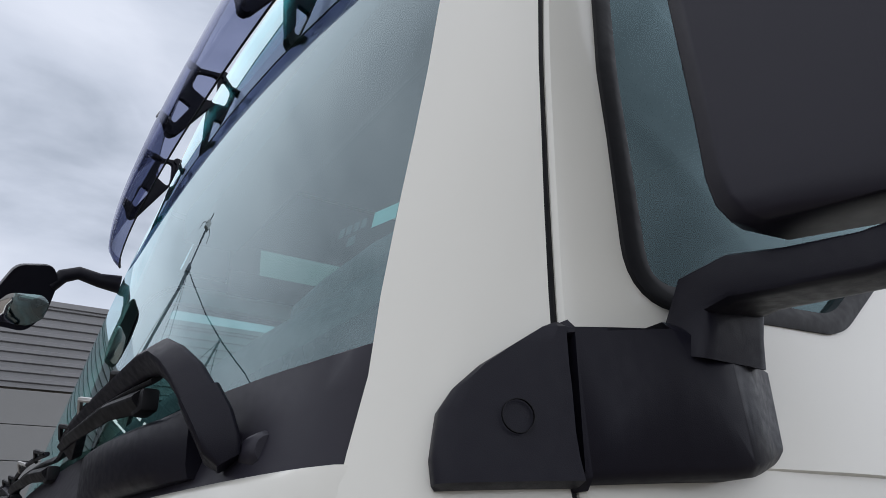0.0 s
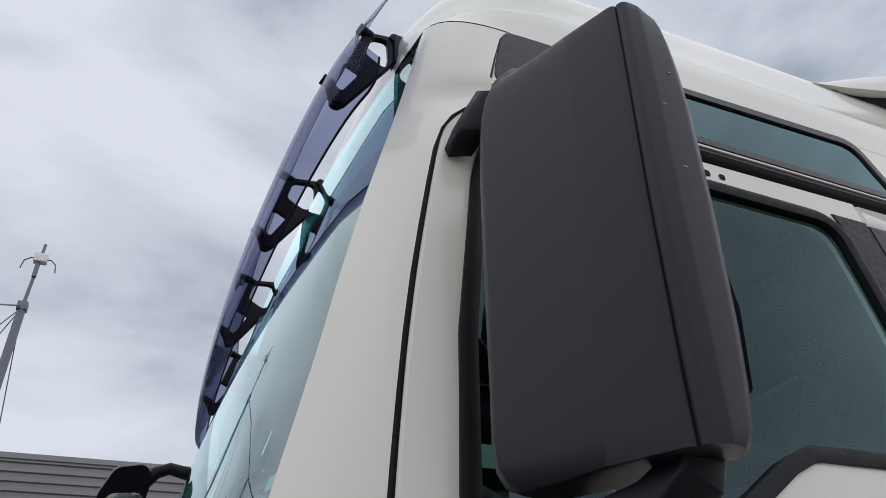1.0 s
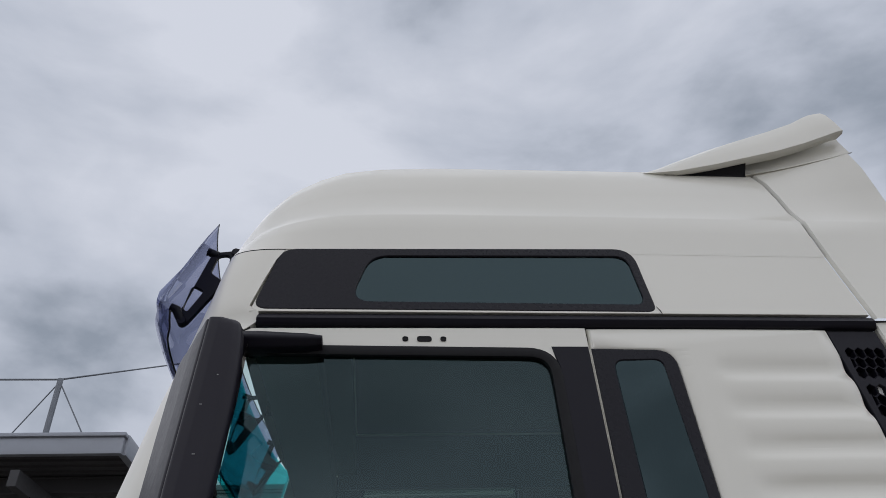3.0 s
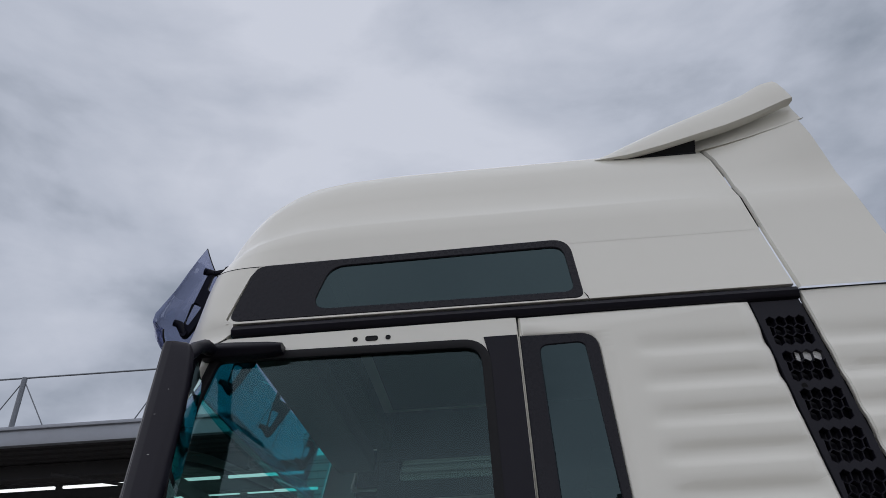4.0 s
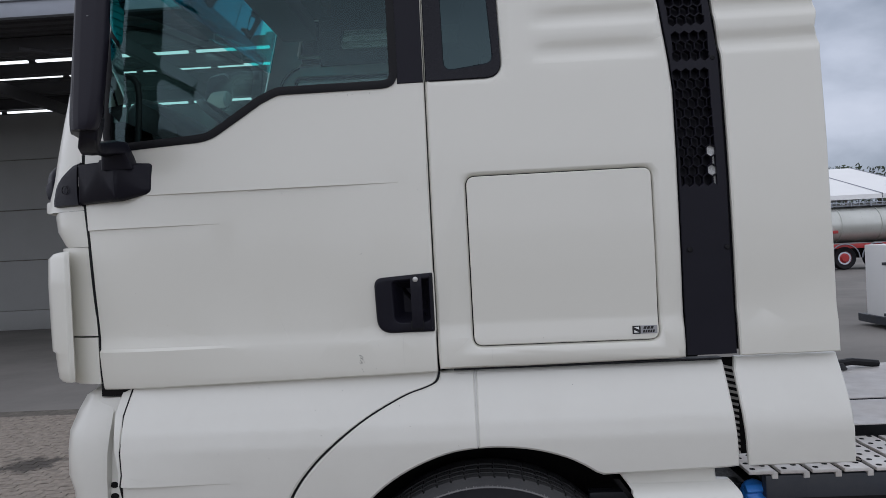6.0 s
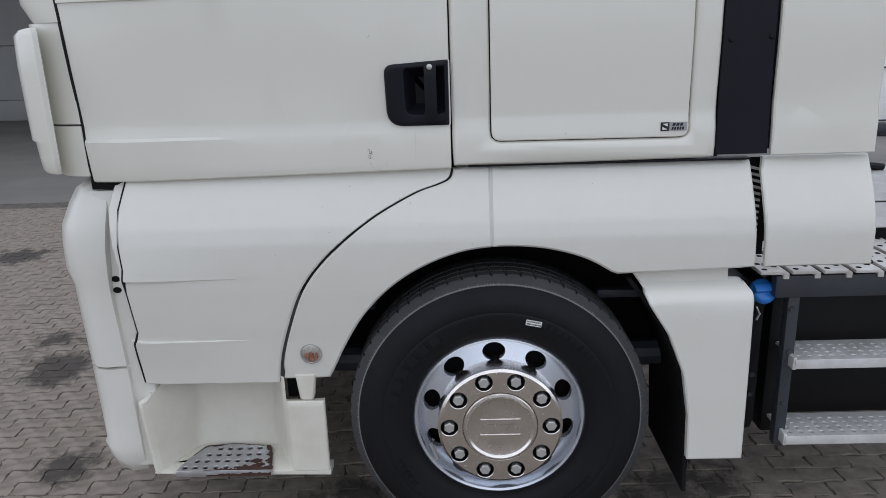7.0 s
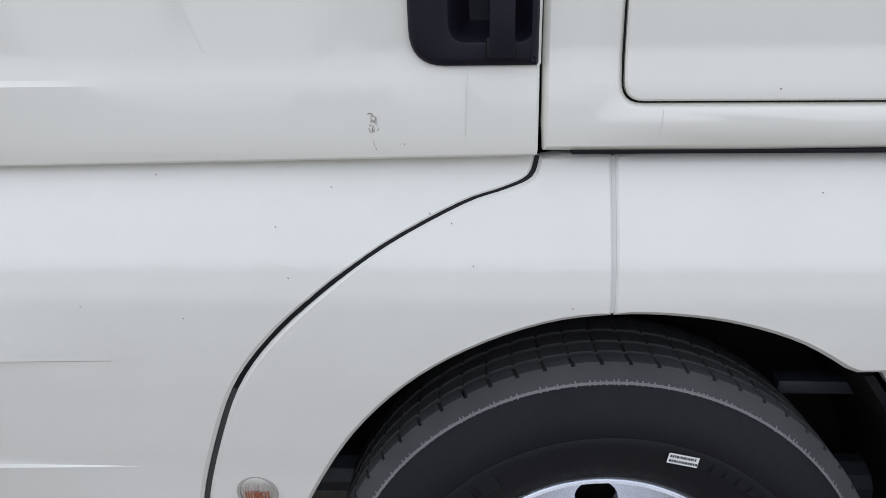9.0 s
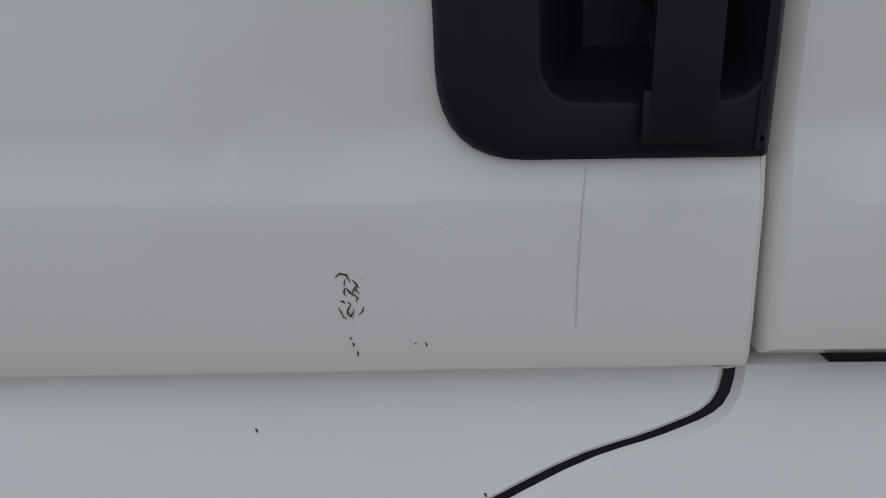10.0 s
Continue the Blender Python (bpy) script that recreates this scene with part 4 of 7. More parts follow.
for far in (False, True):
    path = [(x - 0.005, lerp_rows(SIDE, z) + nose(x) + 0.014, z) for x, z in smooth([(x, z) for z, x in SEAM], 3)]
    Mesh().tube([(x, WIDE - y if far else y, z) for x, y, z in path], 0.010, 8).done("door_gap_seal", SEAL, truck, "black rubber seal in the door gap", smooth=60)
rings, frit = [], []
for z in [2.10, 2.2, 2.3, 2.4, 2.5, 2.6, 2.7, 2.8, 2.9, 3.0, 3.1, 3.2, 3.28, 3.335]:
    ring = []
    bx, by = w_edge(z)
    for i in range(21):
        y = by + (WIDE - 2 * by) * i / 20
        s = 1 - ((y - MID) / (MID - by)) ** 2
        ring.append((bx + 0.010 - (0.10 + 0.02 * (3.3 - z)) * (s ** 0.8 if s > 0 else 0), y, z))
    rings.append(ring)
m = Mesh().loft(rings, caps=False, closed=False)
m.done("windscreen", SCREEN_GLASS, truck, "green-tinted windscreen glass").visible_shadow = False
band = [[(x + 0.006, y, z) for x, y, z in ring] for ring in rings if ring[0][2] > 2.95]
Mesh().loft(band, caps=False, closed=False).done("shade_band", SHADE_BAND, truck, "cyan shade band along the top of the windscreen").visible_shadow = False
m = Mesh()
low = []
for t in (0.0, 0.5, 1.0):
    ring = []
    for i, (x, y, z) in enumerate(rings[0]):
        h = 0.055 + 0.050 * math.exp(-min(i, 20 - i) / 1.6)
        q, f = t * h / 0.1, rings[1][i]
        ring.append((x + (f[0] - x) * q + 0.005, y + (f[1] - y) * q, z + (f[2] - z) * q))
    low.append(ring)
m.loft(low, caps=False, closed=False)
m.done("windscreen_border", FRIT, truck, "black windscreen border")

# cowl below the windscreen, white front panel, grab bars and wipers
rings = []
for dx, z in ((0.030, 2.152), (0.006, 2.148), (0.0, 2.11), (-0.006, 2.07), (-0.004, 2.038)):
    ring = []
    bx, by = w_edge(z)
    for i in range(41):
        u = 0.5 - 0.5 * math.cos(math.pi * i / 40)
        y = by - 0.012 + (WIDE - 2 * by + 0.024) * u
        r = max(0.0, 1 - ((y - MID) / (MID - by)) ** 2)
        tuck = 0.014 if y < by or y > WIDE - by else 0.0          # the ends slip behind the pillars
        ring.append((bx + 0.004 + tuck + dx * min(1.0, r * 8) - 0.127 * r ** 0.60, y, z))
    rings.append(ring)
m = Mesh().loft(rings, caps=False, closed=False)
cowl = m.done("cowl", COWL, truck, "dark violet-grey plastic cowl below the windscreen", smooth=50)
rings = []
for dx, z in ((0.03, 2.042), (0.002, 2.041), (-0.006, 2.034), (-0.010, 2.004), (-0.010, 1.985), (-0.014, 1.7), (-0.02, 1.42), (0.02, 1.40)):
    ring = []
    for i in range(41):
        u = 0.5 - 0.5 * math.cos(math.pi * i / 40)
        y0 = 0.122 if z > 1.99 else 0.26                       # below, the ends stay behind the corner pieces
        y = y0 + (WIDE - 2 * y0) * u
        r = max(0.0, 1 - ((y - MID) / (MID - 0.131)) ** 2)
        tuck = (0.014 if y < 0.131 or y > WIDE - 0.131 else 0.0) + (0.06 if z < 1.99 else 0.0)
        ring.append((-1.388 + tuck + dx * min(1.0, 0.15 + r * 6) - 0.137 * r ** 0.60, y, z))
    rings.append(ring)
m = Mesh().loft(rings, caps=False, closed=False)
m.done("front_panel", WHITE, truck, "cream-white front panel", smooth=50)


def boxed(path, wide, tall, soft=0.45):
    """A bar of rounded rectangular section along a path: wide across, tall along the given up."""
    rings, up = [], Vector((0.75, -0.2, 0.62)).normalized()
    for i, p in enumerate(path):
        d = (Vector(path[min(i + 1, len(path) - 1)]) - Vector(path[max(i - 1, 0)])).normalized()
        u = (up - d * up.dot(d)).normalized()
        v = d.cross(u)
        rings.append([tuple(Vector(p) + u * tall[i] * a + v * wide[i] * b) for a, b in rounded([(-1, -1), (1, -1), (1, 1), (-1, 1)], soft, 3)])
    return Mesh().loft(rings)


def grab_bar(flip):
    f = (lambda y: WIDE - y) if flip else (lambda y: y)
    post = [(-1.436, 0.262, 2.058), (-1.442, 0.266, 2.070), (-1.449, 0.275, 2.094), (-1.458, 0.290, 2.120)]
    bar = boxed([(x, f(y), z) for x, y, z in post], [0.014, 0.021, 0.024, 0.023], [0.012, 0.019, 0.021, 0.021], 0.35).done("grab_bar", BLACK, cowl, "dark plastic grab bar at the front corner", smooth=35)
    bow = [(-1.457, 0.289, 2.116), (-1.467, 0.306, 2.144), (-1.476, 0.330, 2.166), (-1.481, 0.362, 2.182), (-1.484, 0.41, 2.188), (-1.486, 0.52, 2.190), (-1.487, 0.68, 2.190), (-1.487, 0.80, 2.184), (-1.478, 0.88, 2.160)]
    boxed([(x, f(y), z) for x, y, z in bow], [0.020, 0.019, 0.018, 0.017, 0.015, 0.013, 0.012, 0.012, 0.013], [0.019, 0.018, 0.016, 0.015, 0.013, 0.011, 0.010, 0.010, 0.011]).done("bar_bow", BLACK, bar, "violet-black curved upper bar", smooth=35)
    m = Mesh().lathe([(0.0001, -0.012), (0.014, -0.012), (0.019, -0.006), (0.019, 0.02)], (0, 0, 0), 18)
    m.v = [(-1.412 + x, f(0.236 + y), z + 2.066) for x, y, z in m.v]
    m.done("bar_pivot", COWL, bar, "round pivot at the bar's foot", smooth=50)


grab_bar(False), grab_bar(True)
for y0, y1, lift in ((0.42, 1.02, 0.0), (1.04, 1.66, 0.0), (1.55, 2.10, 0.006)):
    z0 = 2.150 + lift
    wiper = Mesh().box(-1.490, -1.470, y0 - 0.015, y0 + 0.03, z0 - 0.018, z0 + 0.008, 0.005).done("wiper", SEAL, truck, "black windscreen wiper with arm and blade")
    boxed([(-1.484, y0, z0 - 0.004), (-1.496, y0 + 0.12, z0 + 0.006), (-1.500, y0 + 0.34, z0 + 0.012), (-1.494, y0 + 0.46, z0 + 0.016)], [0.012, 0.010, 0.008, 0.006], [0.010, 0.008, 0.007, 0.006]).done("wiper_arm", SEAL, wiper, "black wiper arm", smooth=35)
    spine = [(-1.474 - 0.012 * math.sin(math.pi * k / 10), y0 - 0.02 + (y1 - y0) * k / 10, z0 + 0.020 + 0.012 * math.sin(math.pi * k / 10)) for k in range(11)]
    boxed(spine, [0.0035] * 11, [0.011] * 11).done("wiper_blade", SEAL, wiper, "black wiper blade", smooth=35)
    Mesh().tube([(x - 0.010, y, z + 0.012) for x, y, z in spine[1:10]], 0.0045, 6).done("blade_spine", BLACK, wiper, "dark blade spine", smooth=50)
    for k in (2, 5, 8):
        x, y, z = spine[k]
        Mesh().tube([(x - 0.010, y - 0.05, z + 0.010), (x - 0.020, y, z + 0.022), (x - 0.010, y + 0.05, z + 0.010)], 0.004, 6).done("blade_yoke", NUT if k == 5 else SEAL, wiper, smooth=50)
# moulded ledge that carries the bar, with a round cap
for far in (False, True):
    rings = []
    for k in range(9):
        y = 0.33 + 0.34 * k / 8
        r = 1 - ((y - MID) / (MID - 0.13)) ** 2
        x0, out = -1.386 - 0.127 * r ** 0.60, (0.006, 0.016, 0.022, 0.024, 0.024, 0.022, 0.018, 0.012, 0.004)[k]
        rings.append([(x, WIDE - y if far else y, z) for x, z in ((x0 + 0.02, 2.120), (x0 - out * 0.5, 2.121), (x0 - out * 0.95, 2.112), (x0 - out, 2.090), (x0 - out * 0.9, 2.066), (x0 - out * 0.4, 2.052), (x0 + 0.02, 2.050))])
    ledge = Mesh().loft(rings).done("cowl_ledge", BLACK, cowl, "violet-black moulded ledge under the wipers", smooth=50)
    m = Mesh().lathe([(0.0180, -0.0004), (0.0185, 0.0012), (0.0200, 0.0012), (0.0205, -0.0004)], (0, 0, 0), 28)
    turn = Matrix.Translation((-1.4765, WIDE - 0.425 if far else 0.425, 2.092)) @ Matrix.Rotation(radians(72 if far else -72), 4, "Z")
    m.v = [tuple(turn @ Vector(p)) for p in m.v]
    m.done("cap_ring", SEAL, ledge)

# mirror foot: a black box on the door and its fellow that wraps round the pillar
loop_d = rounded([(-1.2185, 2.018), (-1.05, 2.022), (-0.945, 2.045), (-0.938, 2.146), (-1.060, 2.150), (-1.115, 2.166), (-1.2185, 2.160)], [0.004, 0.05, 0.02, 0.014, 0.03, 0.03, 0.004], 5)
foot_y = lambda x, z: -0.047 * (1 - 0.85 * ease((x + 1.07) / 0.135)) + nose(x) + 0.022 * max(0, (-1.06 - x) / 0.14)
panel("mirror_foot", loop_d, foot_y, BLACK, near_door, "black plastic mirror foot on the door", smooth=50, thick=0.075, edge=0.010, xcuts=arange(-1.18, -0.955, 0.015))
rings = []
for z in (2.016, 2.020, 2.040, 2.060, 2.080, 2.100, 2.120, 2.140, 2.156, 2.164):
    tip = lerp_rows([(2.016, -1.340), (2.03, -1.344), (2.08, -1.332), (2.11, -1.312), (2.14, -1.262), (2.156, -1.232), (2.164, -1.222)], z) + 0.016
    base = pillar_rows(z)
    reach = 1.0
    for i in range(10):
        if base[i + 1][0] < tip:
            reach = (i + (base[i][0] - tip) / (base[i][0] - base[i + 1][0])) / 10
            break
    pts = []
    for i in range(13):
        j = i / 12 * reach * 10
        k = min(int(j), 9)
        a, b, q = base[k], base[k + 1], j - k
        pts.append((a[0] + (b[0] - a[0]) * q, a[1] + (b[1] - a[1]) * q))
    edge = 0.5 if z in (2.016, 2.164) else 1.0
    outer = []
    for i, (x, y) in enumerate(pts):
        t = i / 12
        o = 0.024 * edge * (0.2 if i == 12 else 0.75 if i == 11 else 1.0)
        outer.append((x - o * (0.15 + 0.8 * t), y - o * (1.0 - 0.5 * t), z))
    rings.append(outer + [(x + 0.004, y + 0.01, z) for x, y in pts[::-1]])
m = Mesh().loft(rings, caps=True)
m.done("pillar_mirror_cover", BLACK, truck, "black plastic cover wrapping the front pillar", smooth=50)
m = Mesh().lathe([(0.0139, 0.003), (0.0141, 0.0002), (0.0148, 0.0002), (0.0150, 0.003)], (0, 0, 0), 24)
turn = Matrix.Translation((-1.271, 0.0318, 2.073)) @ Matrix.Rotation(radians(-20), 4, "Z")
m.v = [tuple(turn @ Vector(p)) for p in m.v]
m.done("cover_plug", SEAL, truck)
m = Mesh().box(-1.2235, -1.2165, 0.026, 0.05, 2.082, 2.118, 0.002)
m.done("hinge_pin", NUT, truck, "small metal hinge pin")

# mirror arm and housing
m = Mesh()
arm = [(-1.050, -0.012, 2.135), (-1.050, -0.022, 2.164), (-1.052, -0.038, 2.194), (-1.058, -0.078, 2.195), (-1.061, -0.130, 2.184), (-1.054, -0.185, 2.178), (-1.034, -0.235, 2.183), (-1.012, -0.262, 2.204), (-0.996, -0.268, 2.262)]
rings = []
for i, (x, y, z) in enumerate(arm):
    w = (0.054, 0.048, 0.045, 0.040, 0.035, 0.031, 0.029, 0.028, 0.027)[i]
    h = (0.030, 0.028, 0.026, 0.023, 0.020, 0.019, 0.020, 0.021, 0.022)[i]
    d = (Vector(arm[min(i + 1, 8)]) - Vector(arm[max(i - 1, 0)])).normalized()
    u = Vector((1, 0, 0)); u = (u - d * u.dot(d)).normalized()
    v = d.cross(u)
    rings.append([tuple(Vector((x, y, z)) + u * w * a + v * h * b) for a, b in rounded([(-1, -1), (1, -1), (1, 1), (-1, 1)], 0.35, 3)])
m.loft(rings)
m.done("mirror_arm", BLACK, near_door, "black plastic lower mirror arm", smooth=40)

mirror = thing("rearview_mirror", "large weathered black truck mirror hung on two arms beside the door", "mirror", (0, 0, 0))
LEAN = [(2.20, -0.021), (2.30, -0.016), (2.50, 0.0), (2.70, 0.017), (2.90, 0.034)]


def mirror_ring(z, grow, outer):
    """A section of the housing; outer picks the side band, else the front shell."""
    s = lerp_rows(LEAN, z)
    if outer:
        pts = [(-1.0185, -0.313), (-1.014, -0.324), (-0.990, -0.330), (-0.945, -0.328), (-0.925, -0.314), (-0.922, -0.285), (-0.965, -0.23), (-1.0, -0.26)]
    else:
        pts = [(-1.0205, -0.315), (-1.060, -0.245), (-1.103, -0.155), (-1.122, -0.118), (-1.114, -0.094), (-1.080, -0.088), (-1.035, -0.095), (-0.955, -0.235), (-0.99, -0.29)]
    pts = rounded(pts, 0.020 if outer else 0.010, 4)
    drawn = 0.024 * min(1.0, abs(z - 2.60) / 0.37) ** 2.2
    pts = [(x - drawn * max(0.0, min(1.0, (x + 1.0) / 0.06)) if outer else x, y) for x, y in pts]
    cx, cy = sum(p[0] for p in pts) / len(pts), sum(p[1] for p in pts) / len(pts)
    out = []
    for x, y in pts:
        tall = max(0.0, (z - 2.5) / 0.36)
        if y > -0.17:
            k = max(0.0, (z - 2.35) / 0.5)
            x, y = x - 0.008 * k, y + 0.020 * k
        # the two shells keep their full section along the seam that joins them
        away = min(1.0, math.hypot(x + 1.019, y + 0.314) / (0.055 if outer else 0.13))
        g = 1 - (1 - grow) * away ** 1.5
        if not outer:
            x -= 0.009 * max(0.0, 2.55 - z) / 0.3 * max(0.0, min(1.0, (y + 0.315) / 0.04)) * max(0.0, min(1.0, (-0.12 - y) / 0.1))
        out.append((cx + (x - cx) * g + s, cy + (y - cy) * g, z - tall * (0.022 + 0.075 * (-0.09 - y)) - 0.03 * (1 - tall) * (z < 2.4) * (-0.09 - y)))
    return out


for outer in (False, True):
    rows = [(2.222, 0.70), (2.232, 0.86), (2.250, 0.95), (2.28, 0.99), (2.35, 1.0), (2.5, 1.0), (2.68, 1.0), (2.77, 0.985), (2.83, 0.95), (2.864, 0.895), (2.886, 0.81), (2.899, 0.68), (2.905, 0.5)]
    m = Mesh().loft([mirror_ring(z, g, outer) for z, g in rows])
    m.done("mirror_side_band" if outer else "mirror_front_shell", MIRROR_SHELL, mirror, "scuffed black plastic mirror shell", smooth=60)
for z0, z1, d in ((2.52, 2.82, 0.0), (2.27, 2.50, 0.018)):
    rings = []
    for z, g in ((z0, 0.8), (z0 + 0.02, 1.0), ((z0 + z1) / 2, 1.02), (z1 - 0.02, 1.0), (z1, 0.8)):
        s = lerp_rows(LEAN, z)
        bulge = 0.012 * (1 - ((z - (z0 + z1) / 2) / (z1 - z0) * 2) ** 2) * (1 if d else 0.2)
        rings.append([(-0.921 + s + bulge - 0.060 * (0.5 - 0.5 * g + g * i / 8), -0.295 + 0.20 * (0.5 - 0.5 * g + g * i / 8), z) for i in range(9)])
    m = Mesh().loft(rings, caps=False, closed=False)
    m.done("mirror_glass", MIRROR_GLASS, mirror, "mirror pane facing rearwards", smooth=60)
m = Mesh()
m.tube([(-0.99, 0.02, 2.988), (-0.995, -0.02, 2.984), (-1.0, -0.07, 2.955), (-1.01, -0.12, 2.90), (-1.01, -0.16, 2.85)], [0.026, 0.028, 0.026, 0.024, 0.026], 12, flat=0.8)
m.done("mirror_upper_arm", BLACK, mirror, "black upper mirror arm", smooth=60)
rings = []
for x, h in ((-1.035, 0.018), (-1.02, 0.028), (-0.93, 0.030), (-0.80, 0.024), (-0.758, 0.016)):
    z = 2.990 - 0.02 * (x + 1.0)
    rings.append([(x, y, zz) for y, zz in rounded([(0.08, z - h), (0.022, z - h * 0.9), (0.002, z), (0.020, z + h * 0.8), (0.08, z + h * 0.8)], 0.012, 3)])
m = Mesh().loft(rings)
v, f = plate([(-1.092, 2.872), (-1.086, 2.856), (-1.045, 2.860), (-1.020, 2.975), (-1.052, 2.967), (-1.078, 2.915)], lambda x, z: -0.022 + 0.35 * max(0.0, -1.055 - x) + 0.2 * max(0.0, 2.88 - z), 0.06, edge=0.009)
m.add(v, f)
m.done("upper_arm_mount", BLACK, near_door, "black upper mirror mount above the window", smooth=60)
for k, (y, z, ln) in enumerate(((-0.3295, 2.652, 0.005), (-0.3295, 2.548, 0.006), (-0.3295, 2.718, 0.003))):
    x = -0.982 + 0.010 * (k % 3) + lerp_rows(LEAN, z)
    m = Mesh().box(x - ln / 2, x + ln / 2, y - 0.0006, y + 0.002, z - 0.0006, z + 0.0006)
    m.done("scratch", GREY_INK, mirror, "pale scratch")

# kerb-side front mirror at the far pillar
m = Mesh()
m.tube([(-1.20, 2.27, 2.985), (-1.27, 2.275, 2.99), (-1.34, 2.275, 3.005), (-1.39, 2.28, 2.985), (-1.42, 2.29, 2.94)], [0.034, 0.026, 0.024, 0.026, 0.02], 12)
front_mirror = thing("front_mirror", "black front-view mirror on an arm at the far pillar", "mirror")
m.done("arm", BLACK, front_mirror, "black mirror arm", smooth=60)
rings = []
FN = Vector((0.10, -0.86, -0.50)).normalized()
FA = Vector((0, 0, 1)).cross(FN).normalized()
FB = FN.cross(FA)
for d, g in ((-0.075, 0.55), (-0.065, 0.8), (-0.035, 0.97), (0.0, 1.0), (0.010, 0.99)):
    rings.append([tuple(Vector((-1.485, 2.30, 2.90)) + FA * a * g * 0.86 + FB * b * g + FN * d) for a, b in rounded([(-0.125, -0.115), (0.03, -0.125), (0.085, -0.05), (0.095, 0.07), (0.06, 0.125), (-0.07, 0.10), (-0.115, 0.0)], 0.06, 4)])
m = Mesh().loft(rings)
m.done("housing", BLACK, front_mirror, "black rounded mirror housing", smooth=60)
g = rings[-1]
c = Vector([sum(p[i] for p in g) / len(g) for i in range(3)])
out = FN
def in_pane(p, k, lift):
    d = Vector(p) - c
    a, b = d.dot(FA), d.dot(FB)
    return tuple(c + FA * a * k + FB * (b * 0.52 * k + PANE_DROP) + out * lift)


PANE_DROP = -0.045 if FB.z > 0 else 0.045
ringa = [in_pane(p, 0.92, 0.004) for p in g]
ringb = [in_pane(p, 0.5, 0.012) for p in g]
m = Mesh().loft([ringa, ringb], caps=False)
m.f.append(tuple(range(len(g), 2 * len(g)))); m.m.append(0)
m.done("glass", MIRROR_GLASS, front_mirror, "convex mirror pane", smooth=80)

# ---- sun visor ----
VIS = [(3.485, -1.100, 0.11), (3.43, -1.128, 0.11), (3.365, -1.158, 0.105), (3.29, -1.193, 0.09), (3.215, -1.226, 0.08), (3.16, -1.243, 0.075), (3.115, -1.243, 0.072), (3.080, -1.222, 0.07), (3.058, -1.200, 0.07)]
visor = thing("sun_visor", "smoke-blue acrylic sun visor on black brackets above the windscreen", "sun visor")


def bowed(y):
    return max(0.0, 1 - ((y - MID) / (MID - 0.13)) ** 2) ** 0.6


rings = []
for i in range(45):
    u = 0.5 - 0.5 * math.cos(math.pi * i / 44)
    ring = []
    for k, (z, x, b) in enumerate(VIS):
        y0 = 0.095 + 0.075 * max(0.0, (z - 3.10) / 0.38)      # the ends lean inwards towards the top
        y = y0 + (WIDE - 2 * y0) * u
        s = bowed(y)
        tip = min(1.0, min(u, 1 - u) * (WIDE - 2 * y0) / 0.05)
        zz = z + 0.02 * s + (1 - tip ** 0.5) * (3.25 - z) * (0.30 if z < 3.25 else 0.04)
        ring.append((x - b * s, y, zz))
    rings.append(ring)
inner = [[(x + 0.004, y, z) for x, y, z in r[::-1]] for r in rings]
m = Mesh().loft([a + b for a, b in zip(rings, inner)])
m.done("acrylic_shade", VISOR, visor, "smoke-blue translucent acrylic", smooth=50)
m = Mesh()
for ring, r in ((-1, 0.0028), (0, 0.0022)):
    m = Mesh().tube([(row[ring][0] + 0.002, row[ring][1], row[ring][2]) for row in rings], r, 6)
    m.done("shade_edge", SEAL, visor, "dark acrylic edge", smooth=60)
for yb in (0.315, 0.92, 1.53, 2.125):
    s = bowed(yb)
    hx, px, up = -1.055 - 0.055 * s, -1.188 - 0.072 * s, 0.004 + 0.02 * s
    fx = -1.135 - 0.11 * s
    loop = rounded([(hx, 3.462 + up), (fx + 0.035, 3.452 + up), (fx + 0.020, 3.430 + up), (px - 0.020, 3.196 + up), (px - 0.004, 3.170 + up), (px + 0.018, 3.180 + up), (hx - 0.012, 3.355 + up), (hx + 0.004, 3.38 + up)], 0.012, 3)
    cx = (hx + fx + 0.03) / 2
    h1 = rounded([(hx - 0.022, 3.443 + up), (fx + 0.046, 3.436 + up), (fx + 0.030, 3.372 + up), (cx + 0.012, 3.335 + up), (hx - 0.020, 3.378 + up)], 0.02, 4)
    h2 = rounded([(px + 0.012, 3.320 + up), (px + 0.052, 3.298 + up), (px + 0.010, 3.222 + up), (px - 0.004, 3.236 + up)], 0.01, 4)
    v, f = plate(loop, lambda x, z: 0.0, 0.014, holes=[h1, h2], edge=0.003)
    br = obj("bracket", [(x, y + yb - 0.007, z) for x, y, z in v], f, BLACK, visor, "black pierced visor bracket")
    low, top = -1.226 - 0.078 * s, fx + 0.006
    Mesh().tube([(px, yb, 3.186 + up), (low + 0.020, yb - 0.012, 3.226 + up), (low + 0.002, yb - 0.016, 3.232 + up)], [0.014, 0.015, 0.014], 8).done("strap", BLACK, br, "black lower strap", smooth=50)
    Mesh().tube([(fx + 0.045, yb, 3.444 + up), (top + 0.004, yb - 0.010, 3.452 + up)], [0.013, 0.014], 8).done("strap", BLACK, br, "black upper strap", smooth=50)
    for bx, bz in ((px, 3.188 + up), (hx - 0.004, 3.452 + up)):
        Mesh().lathe([(0.0001, -0.014), (0.013, -0.014), (0.015, -0.01), (0.015, 0.012)], (bx, yb, bz), 14).done("pivot", BLACK, br, "black pivot bolt", smooth=50)
    Mesh().box(hx - 0.008, hx + 0.035, yb - 0.018, yb + 0.018, 3.36 + up, 3.46 + up, 0.004).done("hinge_block", BLACK, br, "black hinge block")

